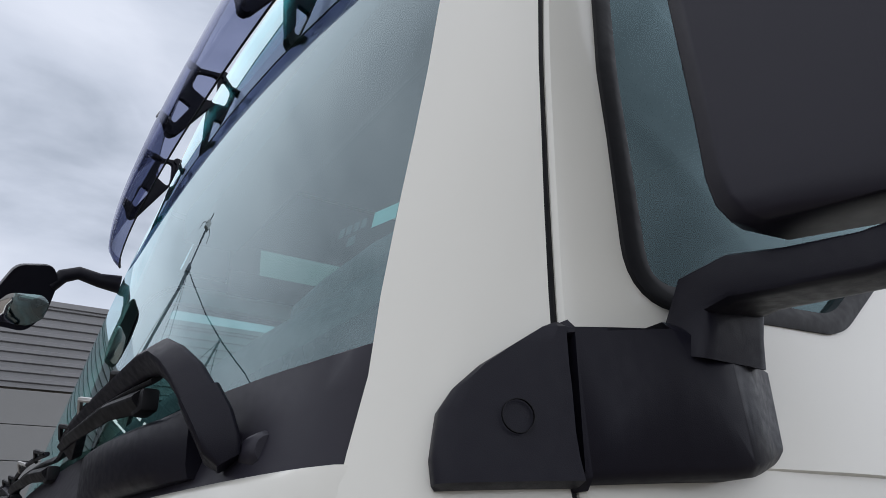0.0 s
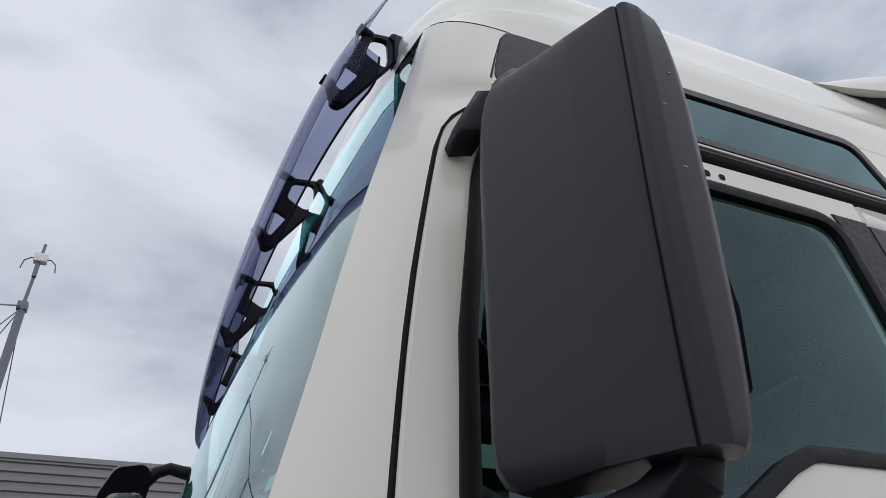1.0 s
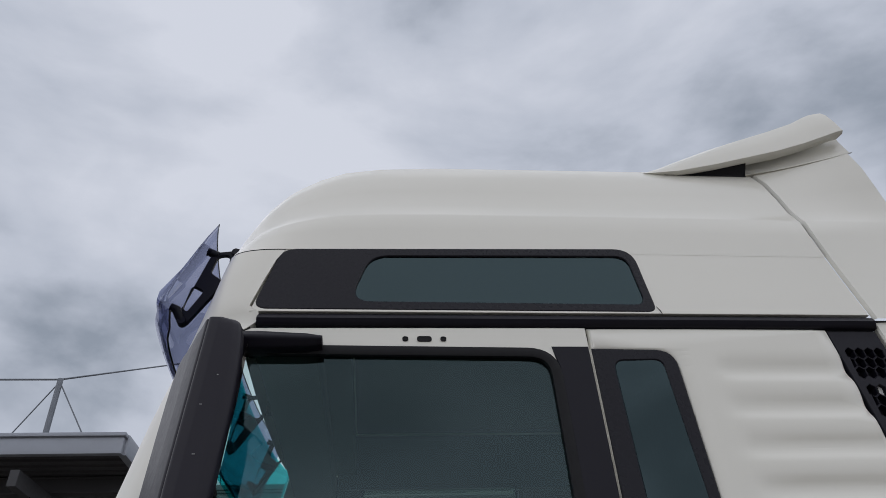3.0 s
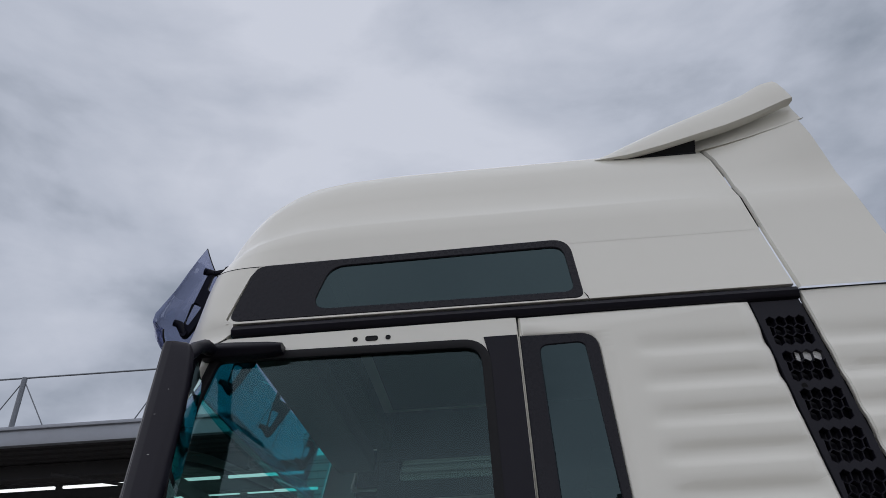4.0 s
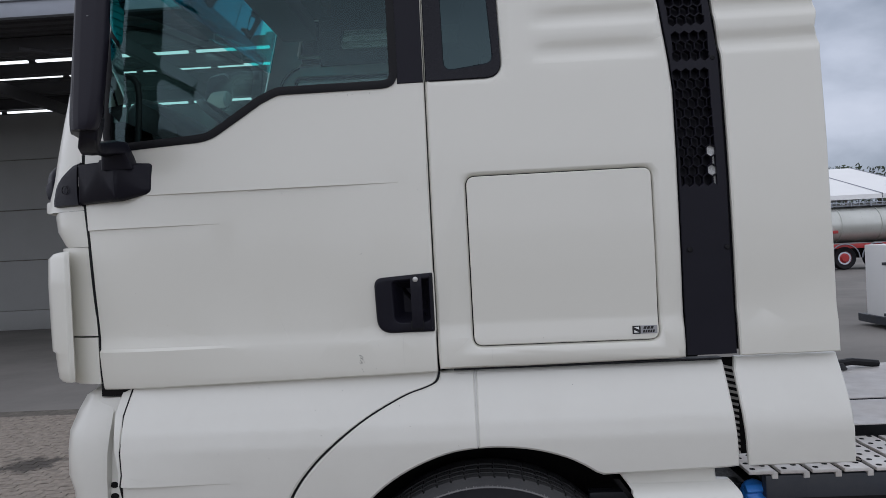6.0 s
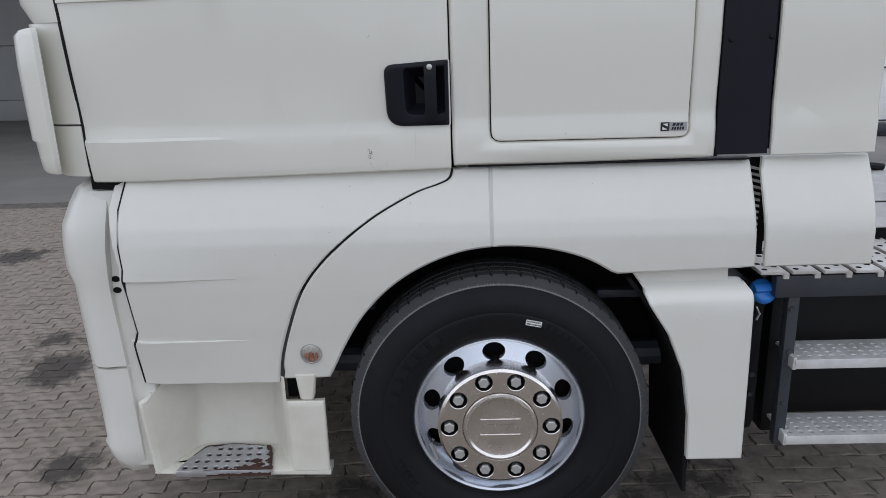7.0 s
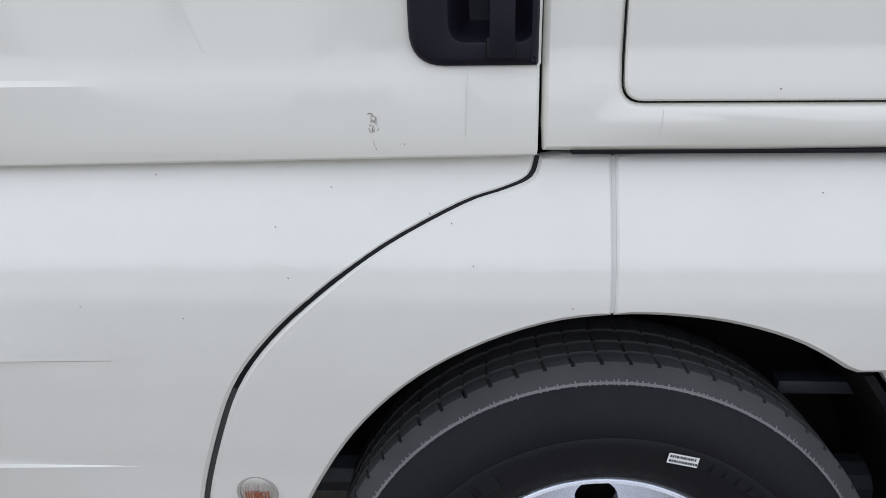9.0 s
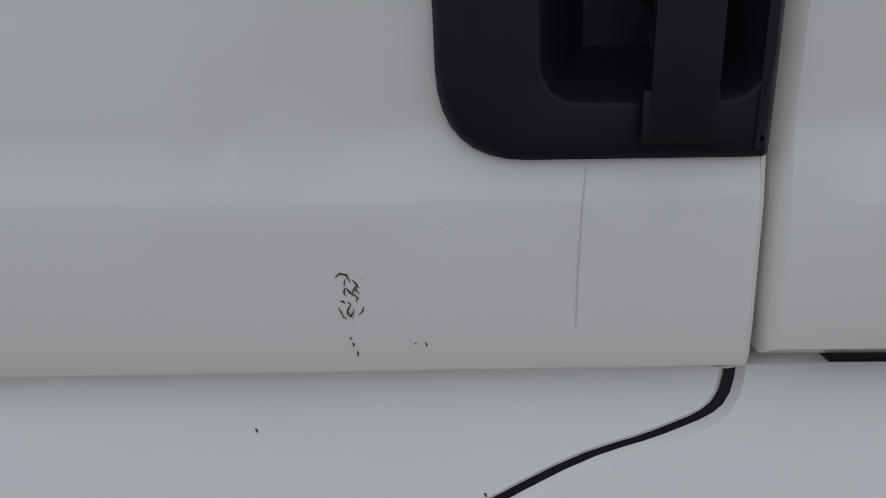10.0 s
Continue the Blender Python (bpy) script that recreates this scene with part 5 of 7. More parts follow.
# ---- front corner below the mirror foot ----
def corner(name, rows, label, mat=WHITE, far=False):
    """A corner piece: for each height, plan points from the door seam round towards the front."""
    rings = []
    for z, pts in rows:
        ring = [(pts[0][0] + 0.004, pts[0][1] + 0.03)] + list(pts) + [(pts[-1][0] + 0.03, pts[-1][1] + 0.03)]
        rings.append([(x, WIDE - y if far else y, z) for x, y in ring])
    return Mesh().loft(rings, caps=True).done(name, mat, truck, label, smooth=45)


def bent(x0, y0, x1, y1, n=7, k=0.8):
    """Plan points of a rounded corner from the side (x0, y0) to the front (x1, y1)."""
    cx, cy = x0 + (x1 - x0) * k, y0 + (y1 - y0) * (1 - k) * 0.3
    return [((1 - t) ** 2 * x0 + 2 * t * (1 - t) * cx + t * t * x1, (1 - t) ** 2 * y0 + 2 * t * (1 - t) * cy + t * t * y1) for t in [i / (n - 1) for i in range(n)]]


seam_x = lambda z: lerp_rows(SEAM, z)
for far in (False, True):
    corner("upper_corner_piece", [(z, bent(seam_x(z) - 0.008, 0.003 + nose(seam_x(z) - 0.008), -1.372 + d, 0.15)) for z, d in ((1.872, 0.045), (1.880, 0.035), (1.93, 0.006), (1.985, 0.0), (1.999, 0.006))], "cream-white corner piece", far=far)
    corner("inner_corner_piece", [(z, bent(seam_x(z) - 0.008, 0.008 + nose(seam_x(z) - 0.008), -1.36, 0.17)) for z in (1.560, 1.566, 1.70, 1.866, 1.871)], "cream-white recessed corner piece", far=far)
    corner("lower_corner_piece", [(z, bent(seam_x(z) - 0.008, 0.003 + nose(seam_x(z) - 0.008), -1.36 + d, 0.16)) for z, d in ((1.392, 0.03), (1.402, 0.0), (1.455, 0.0), (1.465, 0.012), (1.545, 0.012), (1.554, 0.02))], "cream-white lower corner piece", far=far)
    # air deflector standing off the corner
    rows = []
    for z, g, fwd in ((1.408, 0.75, 0.012), (1.420, 0.93, 0.004), (1.46, 1.0, 0.0), (1.508, 1.0, -0.004), (1.515, 1.0, -0.014), (1.60, 1.0, -0.016), (1.75, 1.0, -0.018), (1.835, 0.98, -0.014), (1.852, 0.9, 0.004), (1.858, 0.75, 0.03)):
        pts = [(-1.243, -0.012), (-1.254, -0.022), (-1.29 + fwd, -0.012), (-1.325 + fwd, 0.025), (-1.36 + fwd, 0.10), (-1.40 + fwd, 0.24), (-1.37, 0.25), (-1.30, 0.06), (-1.268, 0.02), (-1.246, -0.002)]
        cx, cy = -1.29, 0.03
        rows.append([(cx + (x - cx) * (0.5 + 0.5 * g), WIDE - (cy + (y - cy) * g) if far else cy + (y - cy) * g, z) for x, y in pts])
    Mesh().loft(rows).done("corner_deflector", WHITE, truck, "cream-white air deflector at the front corner", smooth=45)
    # bumper corner, from below the cab to near the ground
    def bump(z, fwd, out=0.0):
        k = lerp_rows([(0.25, 0.046), (0.5, 0.046), (0.73, 0.040), (0.98, 0.026), (1.16, 0.038), (1.284, 0.058), (1.36, 0.044)], z)
        return (z, [(-1.200 + k, 0.075 + out), (-1.206 + k, 0.045 + out), (-1.235 + fwd * 0.3, 0.032 + out), (-1.285 + fwd * 0.8, 0.045 + out), (-1.335 + fwd, 0.10), (-1.385 + fwd, 0.30), (-1.42 + fwd, 0.7), (-1.44 + fwd, MID)])
    corner("upper_bumper_corner", [bump(z, f, o) for z, f, o in ((1.362, 0.10, 0.05), (1.345, 0.07, 0.03), (1.29, 0.035, 0.01), (1.22, 0.0, -0.005), (1.15, -0.01, -0.01), (1.06, -0.012, -0.01), (1.02, 0.0, -0.005), (1.00, 0.006, -0.004), (0.85, 0.012, 0.0), (0.712, 0.018, 0.0))], "cream-white upper bumper corner", WHITE_LOW, far)
    corner("lower_bumper_corner", [bump(z, f, o) for z, f, o in ((0.702, 0.018, 0.0), (0.55, 0.022, 0.002), (0.40, 0.026, 0.006), (0.385, 0.016, 0.004), (0.33, 0.03, 0.012), (0.275, 0.06, 0.035), (0.262, 0.09, 0.06))], "cream-white lower bumper corner", WHITE_LOW, far)
    m = Mesh().box(-1.215, -1.08, 0.060 if not far else WIDE - 0.16, 0.16 if not far else WIDE - 0.060, 0.30, 1.34, 0.01)
    m.done("corner_mount", WHITE_LOW if not far else DARK, truck, "cream-white corner mount")
# dark filler block that acts as shade in the gap above the bumper corner
m = Mesh().box(-1.185, -1.06, 0.05, 0.14, 1.345, 1.40)
m.done("corner_gap_shade", DARK, truck)
for z in (1.030, 0.990):
    m = Mesh().lathe([(0.0001, 0.0), (0.0095, 0.0), (0.0115, 0.004)], (-1.162, 0.0565, z), 14)
    m.v = [(-1.162 + (x + 1.162) * 1.4, y, zz) for x, y, zz in m.v]
    m.done("mount_hole", DARK, truck)

# ---- lower body ----
ARCH = smooth([(-0.446, 0.655), (-0.427, 0.690), (-0.379, 0.785), (-0.310, 0.897), (-0.216, 0.998), (-0.108, 1.070), (0.016, 1.119), (0.129, 1.136), (0.236, 1.134), (0.338, 1.118), (0.440, 1.084), (0.530, 1.030)], 4)
TOP = 28                               # the arch point under the fender seam
CURVE = smooth([(-0.620, 0.640), (-0.602, 0.746), (-0.564, 0.864), (-0.512, 0.990), (-0.443, 1.086), (-0.349, 1.174), (-0.241, 1.251), (-0.118, 1.314), (-0.048, 1.337), (-0.008, 1.355), (0.004, 1.385)], 4)


def sill_y(x, z):
    y = low_y(x, z)
    f = ease((-0.66 - x) / 0.46)
    if 1.047 <= z <= 1.16:
        y -= 0.014 * f * (1 - (z - 1.047) / 0.113)
    if 0.70 <= z <= 0.815:
        y -= 0.012 * f * (z - 0.70) / 0.115
    if x < -1.04:
        y += 0.4 * (-1.04 - x) ** 1.3
    return y


SILL_FRONT = [(-1.057, 1.412), (-1.063, 1.377), (-1.089, 1.28), (-1.096, 1.16), (-1.090, 1.085), (-1.097, 1.047), (-1.099, 1.0), (-1.092, 0.845), (-1.110, 0.80), (-1.112, 0.745), (-1.108, 0.640)]
LOW_Z = [0.70, 0.76, 0.813, 0.816, 0.86, 0.93, 1.0, 1.045, 1.048, 1.08, 1.12] + arange(1.14, 1.40, 0.013)
for far in (False, True):
    zc = LOW_Z if not far else (1.0, 1.2, 1.3)
    sill = panel("door_sill_panel", SILL_FRONT[::-1] + [(-0.004, 1.412)] + [(x - 0.006 + 0.003 * ease((z - 1.10) / 0.15), z - 0.002) for x, z in CURVE][::-1], sill_y, WHITE_LOW, truck, "cream-white sill panel below the door", smooth=11.0, zcuts=zc, xcuts=arange(-1.08, -0.04, 0.052) if not far else (-0.7,), thick=0.03, edge=0.006, far=far)
    fl = [(x - 0.006, z) for x, z in SILL_FRONT]
    panel("sill_flange", [(x - lerp_rows([(0.64, 0.018), (0.99, 0.011), (1.07, 0.010), (1.15, 0.022), (1.27, 0.036), (1.42, 0.038)], z), z) for x, z in fl] + fl[::-1], lambda x, z: sill_y(max(x, -1.10), z) + 0.014 + 0.25 * max(0, -1.11 - x), WHITE_LOW, truck, "cream-white flange beside the sill", zcuts=zc, thick=0.03, edge=0.004, far=far)
    panel("front_fender", [(x + 0.006 - 0.004 * ease((z - 1.10) / 0.15), z) for x, z in CURVE[1:]] + [(0.1225, 1.388), (0.1245, 1.136)] + ARCH[TOP - 1::-1] + [(-0.612, 0.655)], low_y, WHITE_LOW, truck, "cream-white front fender ahead of the wheel", zcuts=zc, xcuts=arange(-0.58, 0.10, 0.034) if not far else (-0.3,), thick=0.035, edge=0.007, far=far)
    panel("rear_fender", [(0.1280, 1.388), (0.957, 1.391), (0.964, 1.30), (0.974, 1.15), (0.978, 1.046)] + [(0.535, 1.032)] + ARCH[:TOP:-1][1:] + [(0.1280, 1.136)], low_y, WHITE_LOW, truck, "cream-white fender above and behind the wheel", zcuts=zc, xcuts=arange(0.16, 0.94, 0.06) if not far else (0.5,), thick=0.035, edge=0.007, far=far)
    flap = rounded([(0.585, 1.034), (0.912, 1.034), (0.915, 0.990), (0.962, 0.988), (0.985, 0.955), (0.992, 0.70), (1.0, 0.33), (0.806, 0.33), (0.800, 0.50), (0.772, 0.667), (0.714, 0.812), (0.648, 0.915), (0.630, 0.955), (0.632, 0.968)], [0.0, 0.004, 0.004, 0.02, 0.02, 0, 0.004, 0.004, 0.1, 0.1, 0.1, 0.02, 0.01, 0.004], 4)
    flap_y = lambda x, z: 0.022 if z > 0.985 else (0.022 - 0.055 * math.sin(min(1.0, (0.985 - z) / 0.06) * math.pi / 2) + 0.03 * max(0, 0.9 - z))
    panel("wheel_flap_panel", flap, flap_y, WHITE_LOW, truck, "cream-white panel behind the front wheel", zcuts=(0.93, 0.945, 0.96, 0.972, 0.98, 0.986, 0.6, 0.8, 0.88), thick=0.03, edge=0.005, far=far)
    panel("wheel_arch_seam", [(0.1215, 1.14), (0.1290, 1.14), (0.1290, 1.385), (0.1215, 1.385)], lambda x, z: low_y(x, z) + 0.0025, SEAM_GREY, truck, "grey fender seam", zcuts=LOW_Z[9:], thick=0.006, edge=0.001, far=far)
# the fender gap's shade as coloured strips: grey below, black further up
Mesh().loft([[(x - 0.012, low_y(x, z) + 0.010, z) for x, z in CURVE if z < 1.2], [(x + 0.012, low_y(x, z) + 0.010, z) for x, z in CURVE if z < 1.2]], caps=False, closed=False).done("fender_gap_strip", GAP_GREY, truck, "grey strip standing in for the shade in the fender gap", smooth=60)
gap = [(x, z, 0.0036) for x, z in CURVE if z >= 0.98]
Mesh().loft([[(x - w, low_y(x, z) + 0.0035 + 0.004 * ease((1.2 - z) / 0.2), z + w * 0.5) for x, z, w in gap], [(x + w, low_y(x, z) + 0.0035 + 0.004 * ease((1.2 - z) / 0.2), z - w * 0.5) for x, z, w in gap]], caps=False, closed=False).done("fender_gap_shade", SEAL, truck, "black strip standing in for the shade in the upper fender gap", smooth=60)
Mesh().tube([(x - 0.004, sill_y(max(x, -1.10), z) + 0.016, z) for x, z in SILL_FRONT], 0.0055, 6).done("sill_joint_seal", SEAL, truck, "black joint between sill and flange")
# black bar drawn for the shadow line between quarter and fender
Mesh().box(0.055, 0.95, 0.012, 0.06, 1.3920, 1.3985, 0.001).done("quarter_shade_bar", SEAL, truck, "black bar standing in for the shadow under the rear quarter")
# rolled lip along the wheel arch
path = [(x, low_y(x, z) + 0.012, z + 0.003) for x, z in ARCH]
m = Mesh().tube([(x, y + 0.022, z + 0.010) for x, y, z in path], 0.007, 8)
m.done("arch_lip", WHITE_LOW, truck, "cream-white rolled arch lip", smooth=60)
y = -0.0005 + low_y(-0.502, 0.757)
LC = (-0.502, y, 0.757)
lamp = Mesh().lathe([(0.0315, 0.004), (0.0325, -0.004), (0.0350, -0.005), (0.0385, -0.002), (0.0395, 0.004)], LC, 36).done("side_marker_lamp", LAMP_RIM, truck, "clear round side marker lamp with amber bulb", smooth=60)
Mesh().lathe([(0.0001, 0.014), (0.012, 0.013), (0.024, 0.008), (0.0320, 0.001)], LC, 28).done("reflector", LAMP_BOWL, lamp, "pale silvered lamp bowl", smooth=60)
for k in range(-5, 6):
    h = math.sqrt(max(0.0, 0.0285 ** 2 - (k * 0.0052) ** 2))
    for lo, hi in ((-1.0, 0.15), (0.2, 0.95)):
        amber = lo < 0 and abs(k) < 5
        Mesh().tube([(LC[0] + k * 0.0052, y - 0.0015 - 0.004 * (1 - (k / 6) ** 2) * (1 - q * q), 0.757 + q * h) for q in (lo, lo * 0.6 + hi * 0.4, lo * 0.2 + hi * 0.8, hi)], 0.0016 if amber else 0.0010, 5).done("lens_rib", AMBER_RIB if amber else LAMP_BOWL, lamp)
Mesh().lathe([(0.0001, -0.0075), (0.018, -0.0065), (0.029, -0.0030), (0.0322, 0.001)], LC, 28).done("lens", LENS, lamp, "clear ribbed lens", smooth=60)
Mesh().tube([(LC[0], y + 0.004, 0.757), (LC[0], y + 0.003, 0.772), (LC[0], y + 0.002, 0.778)], [0.006, 0.0055, 0.003], 10).done("bulb", NUT, lamp, "small silver bulb", smooth=50)
Mesh().tube([(LC[0], y + 0.004, 0.740), (LC[0], y + 0.004, 0.756)], [0.010, 0.008], 10).done("bulb_base", AMBER, lamp, "amber bulb base", smooth=50)

# boarding step: a moulded white well with a steel tread
def step_plan(z):
    """Plan of the step's skin at a height: left lip, well, front face, right end."""
    k = max(0.0, (0.574 - z) / 0.27)
    xl = -1.135 + 0.022 * k
    pts = rounded([(xl + 0.014, 0.070), (xl, 0.018), (xl + 0.014, 0.012), (xl + 0.030, 0.030), (-1.004 + 0.03 * (1 - k), 0.20), (-0.70, 0.20), (-0.622, 0.040), (-0.600, 0.014), (-0.468, 0.014), (-0.472, 0.045)],
                  [0.004, 0.010, 0.006, 0.020, 0.045, 0.045, 0.030, 0.022, 0.010, 0.004], 5)
    if z <= 0.575:
        return pts
    rise = 0.014 + (z - 0.574) * 1.5                       # the lip climbs backwards to the sill
    out = []
    for x, y in pts:
        if x < -0.95 and y < rise:
            x, y = xl + 0.030 + 0.11 * max(0.0, rise - 0.030) / 0.17, rise
        elif x > -0.612:
            x, y = -0.606, 0.024
        out.append((x, y))
    return out


m = Mesh()
rings = []
for z in (0.298, 0.306, 0.33, 0.38, 0.44, 0.50, 0.55, 0.568):
    rings.append([(x, y, z) for x, y in step_plan(z)])
rings.append([(x, y + (0.004 if y < 0.03 else 0.0), 0.574) for x, y in step_plan(0.574)])
rings.append([(x, max(y, 0.040) if x > -0.603 else y, 0.570 if x > -0.603 else 0.5742) for x, y in step_plan(0.574)])
for z in (0.580, 0.60, 0.63, 0.665):
    rings.append([(x, y, z) for x, y in step_plan(z)])
m.loft(rings, caps=False, closed=False)
floor_ring = [(x, y, 0.298) for x, y in step_plan(0.298) if x < -0.605]
m.add(floor_ring, [tuple(range(len(floor_ring)))])
rings = []
for x, z0 in ((-1.110, 0.297), (-1.085, 0.290), (-1.03, 0.285), (-0.85, 0.281), (-0.60, 0.277), (-0.467, 0.274)):
    rings.append([(x, y, z) for y, z in ((0.08, 0.2985), (0.020, 0.2985), (0.014, 0.295), (0.0145, z0 + 0.004), (0.020, z0), (0.08, z0 - 0.002))])
m.loft(rings)
step = m.done("boarding_step", STEP_WHITE, truck, "scuffed cream-white boarding step well", smooth=50)
v, f = plate(rounded([(-0.568, 0.672), (-0.556, 0.572), (-0.508, 0.571), (-0.496, 0.672)], [0, 0.018, 0.018, 0], 5), lambda x, z: 0.024, 0.03, edge=0.006)
obj("step_bracket", v, f, STEP_WHITE, truck, "cream-white rounded bracket under the fender")
# dark block put in to give the bracket's gap its shade
Mesh().box(-0.612, -0.575, 0.085, 0.12, 0.560, 0.66).done("step_gap_shade", DARK, truck, "dark block standing in for the shaded gap behind the step bracket")
tread = rounded([(-1.034, 0.006), (-0.674, 0.003), (-0.698, 0.110), (-0.716, 0.172), (-0.862, 0.196), (-0.975, 0.182), (-1.008, 0.100)], [0.012, 0.012, 0.03, 0.02, 0.06, 0.03, 0.05], 4)
holes = []
for r in range(4):
    for c in range(9 - r):
        x, y = -1.004 + c * 0.0378 + r * 0.031, 0.028 + r * 0.042
        holes.append([(x + 0.0105 * math.cos(q), y + 0.0095 * math.sin(q)) for q in [k * math.pi / 5 for k in range(10)]])
v, f = plate(tread, lambda x, z: 0.0, 0.012, holes=holes, edge=0.002)
v = [(x, z, 0.308 - y) for x, y, z in v]
# dark sheet below the tread stands in for shade seen through its holes
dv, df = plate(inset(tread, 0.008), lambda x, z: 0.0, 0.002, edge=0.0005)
obj("tread_shadow_plate", [(x, z, 0.3005 - y) for x, y, z in dv], df, DARK, step, "dark sheet added under the tread for the shade in its holes")
obj("step_tread", v, f, STEEL, step, "worn perforated steel step tread with rust")
m = Mesh()
wear = random.Random(8)
low, high = [], []
for i in range(34):
    x = -0.93 + 0.252 * i / 33
    low.append((x, 0.006, 0.3086)); high.append((x, 0.009 + wear.uniform(0.002, 0.016) * min(1, i / 8) + (0.020 if 17 < i < 26 else 0.008 if i > 25 else 0), 0.3086))
m.loft([low, high], caps=False, closed=False)
a, b = [], []
for i in range(20):
    y = 0.008 + 0.165 * i / 19
    edge = lerp_rows([(0.003, -0.678), (0.11, -0.700), (0.172, -0.722)], y)
    a.append((edge, y, 0.3087)); b.append((edge - 0.004 - wear.uniform(0.002, 0.016), y, 0.3087))
m.loft([a, b], caps=False, closed=False)
a, b = [], []
for i in range(24):
    x = -1.000 + 0.27 * i / 23
    y = lerp_rows([(-1.002, 0.105), (-0.972, 0.176), (-0.862, 0.191), (-0.73, 0.172)], x)
    a.append((x, y, 0.3085)); b.append((x + 0.002, y - wear.uniform(0.003, 0.010) * (1.3 if i < 8 else 0.6), 0.3085))
m.loft([a, b], caps=False, closed=False)
for cx, cy, k in ((-0.752, 0.066, 0.026), (-0.735, 0.040, 0.020), (-0.80, 0.022, 0.014)):
    m.add([(cx + k * wear.uniform(0.6, 1.2) * math.cos(t), cy + k * 0.7 * wear.uniform(0.6, 1.2) * math.sin(t), 0.3084) for t in [math.pi * j / 8 for j in range(16)]], [tuple(range(16))])
fold = Mesh().box(-1.028, -0.678, 0.000, 0.008, 0.286, 0.307, 0.003)
fold.done("tread_fold", STEEL, step, "folded front edge of the step tread")
low, high = [], []
for i in range(24):
    x = -0.92 + 0.238 * i / 23
    low.append((x, -0.0006, 0.288)); high.append((x, -0.0006, 0.293 + wear.uniform(0.0, 0.008) * min(1, i / 5) + (0.004 if i > 12 else 0)))
m.loft([low, high], caps=False, closed=False)
m.done("rust_patch", RUST, step, "rusted edge of the step tread")

# dark inner arch, floor pan, and the black mud flap
m = Mesh()
rings = []
for y in (0.045, 0.5):
    rings.append([(x, y, z) for x, z in [(-0.60, 0.45), (-0.52, 0.75), (-0.43, 0.92), (-0.28, 1.06), (-0.1, 1.16), (0.13, 1.20), (0.36, 1.17), (0.56, 1.07), (0.64, 1.0), (0.76, 0.8), (0.83, 0.55), (0.83, 0.25)]])
m.loft(rings, caps=False, closed=False)
m.box(-1.2, 0.99, 0.46, 1.98, 1.25, 1.40, 0.01)
m.box(-1.1, 0.99, 0.42, 0.50, 0.55, 1.40)
m.box(-1.1, 0.99, 1.94, 2.02, 0.55, 1.40)
m.done("wheel_arch_liner", DARK, truck, "black wheel arch liner")
rings = []
for y, d in ((0.03, 0.0), (0.50, 0.0)):
    rings.append([(x, y, z) for x, z in [(0.575, 1.0), (0.648, 0.90), (0.712, 0.80), (0.770, 0.66), (0.798, 0.50), (0.806, 0.33), (0.812, 0.17), (0.826, 0.17), (0.822, 0.33), (0.816, 0.50), (0.788, 0.66), (0.730, 0.80), (0.666, 0.90), (0.594, 1.0)]])
m = Mesh().loft(rings)
m.done("mud_flap", DARK, truck, "black ribbed mud flap")
m = Mesh().tube([(-0.6, 0.32, 0.6), (0.9, 0.32, 0.6)], 0.05, 10)
m.box(-0.45, -0.30, 0.25, 0.32, 0.82, 0.87, 0.01).box(0.52, 0.72, 0.22, 0.27, 0.86, 0.89, 0.006)
m.done("axle_bracket", CHASSIS, truck, "dark axle parts behind the wheel")

# ---- wheel ----
WC = Vector((0.146, -0.012, 0.497))


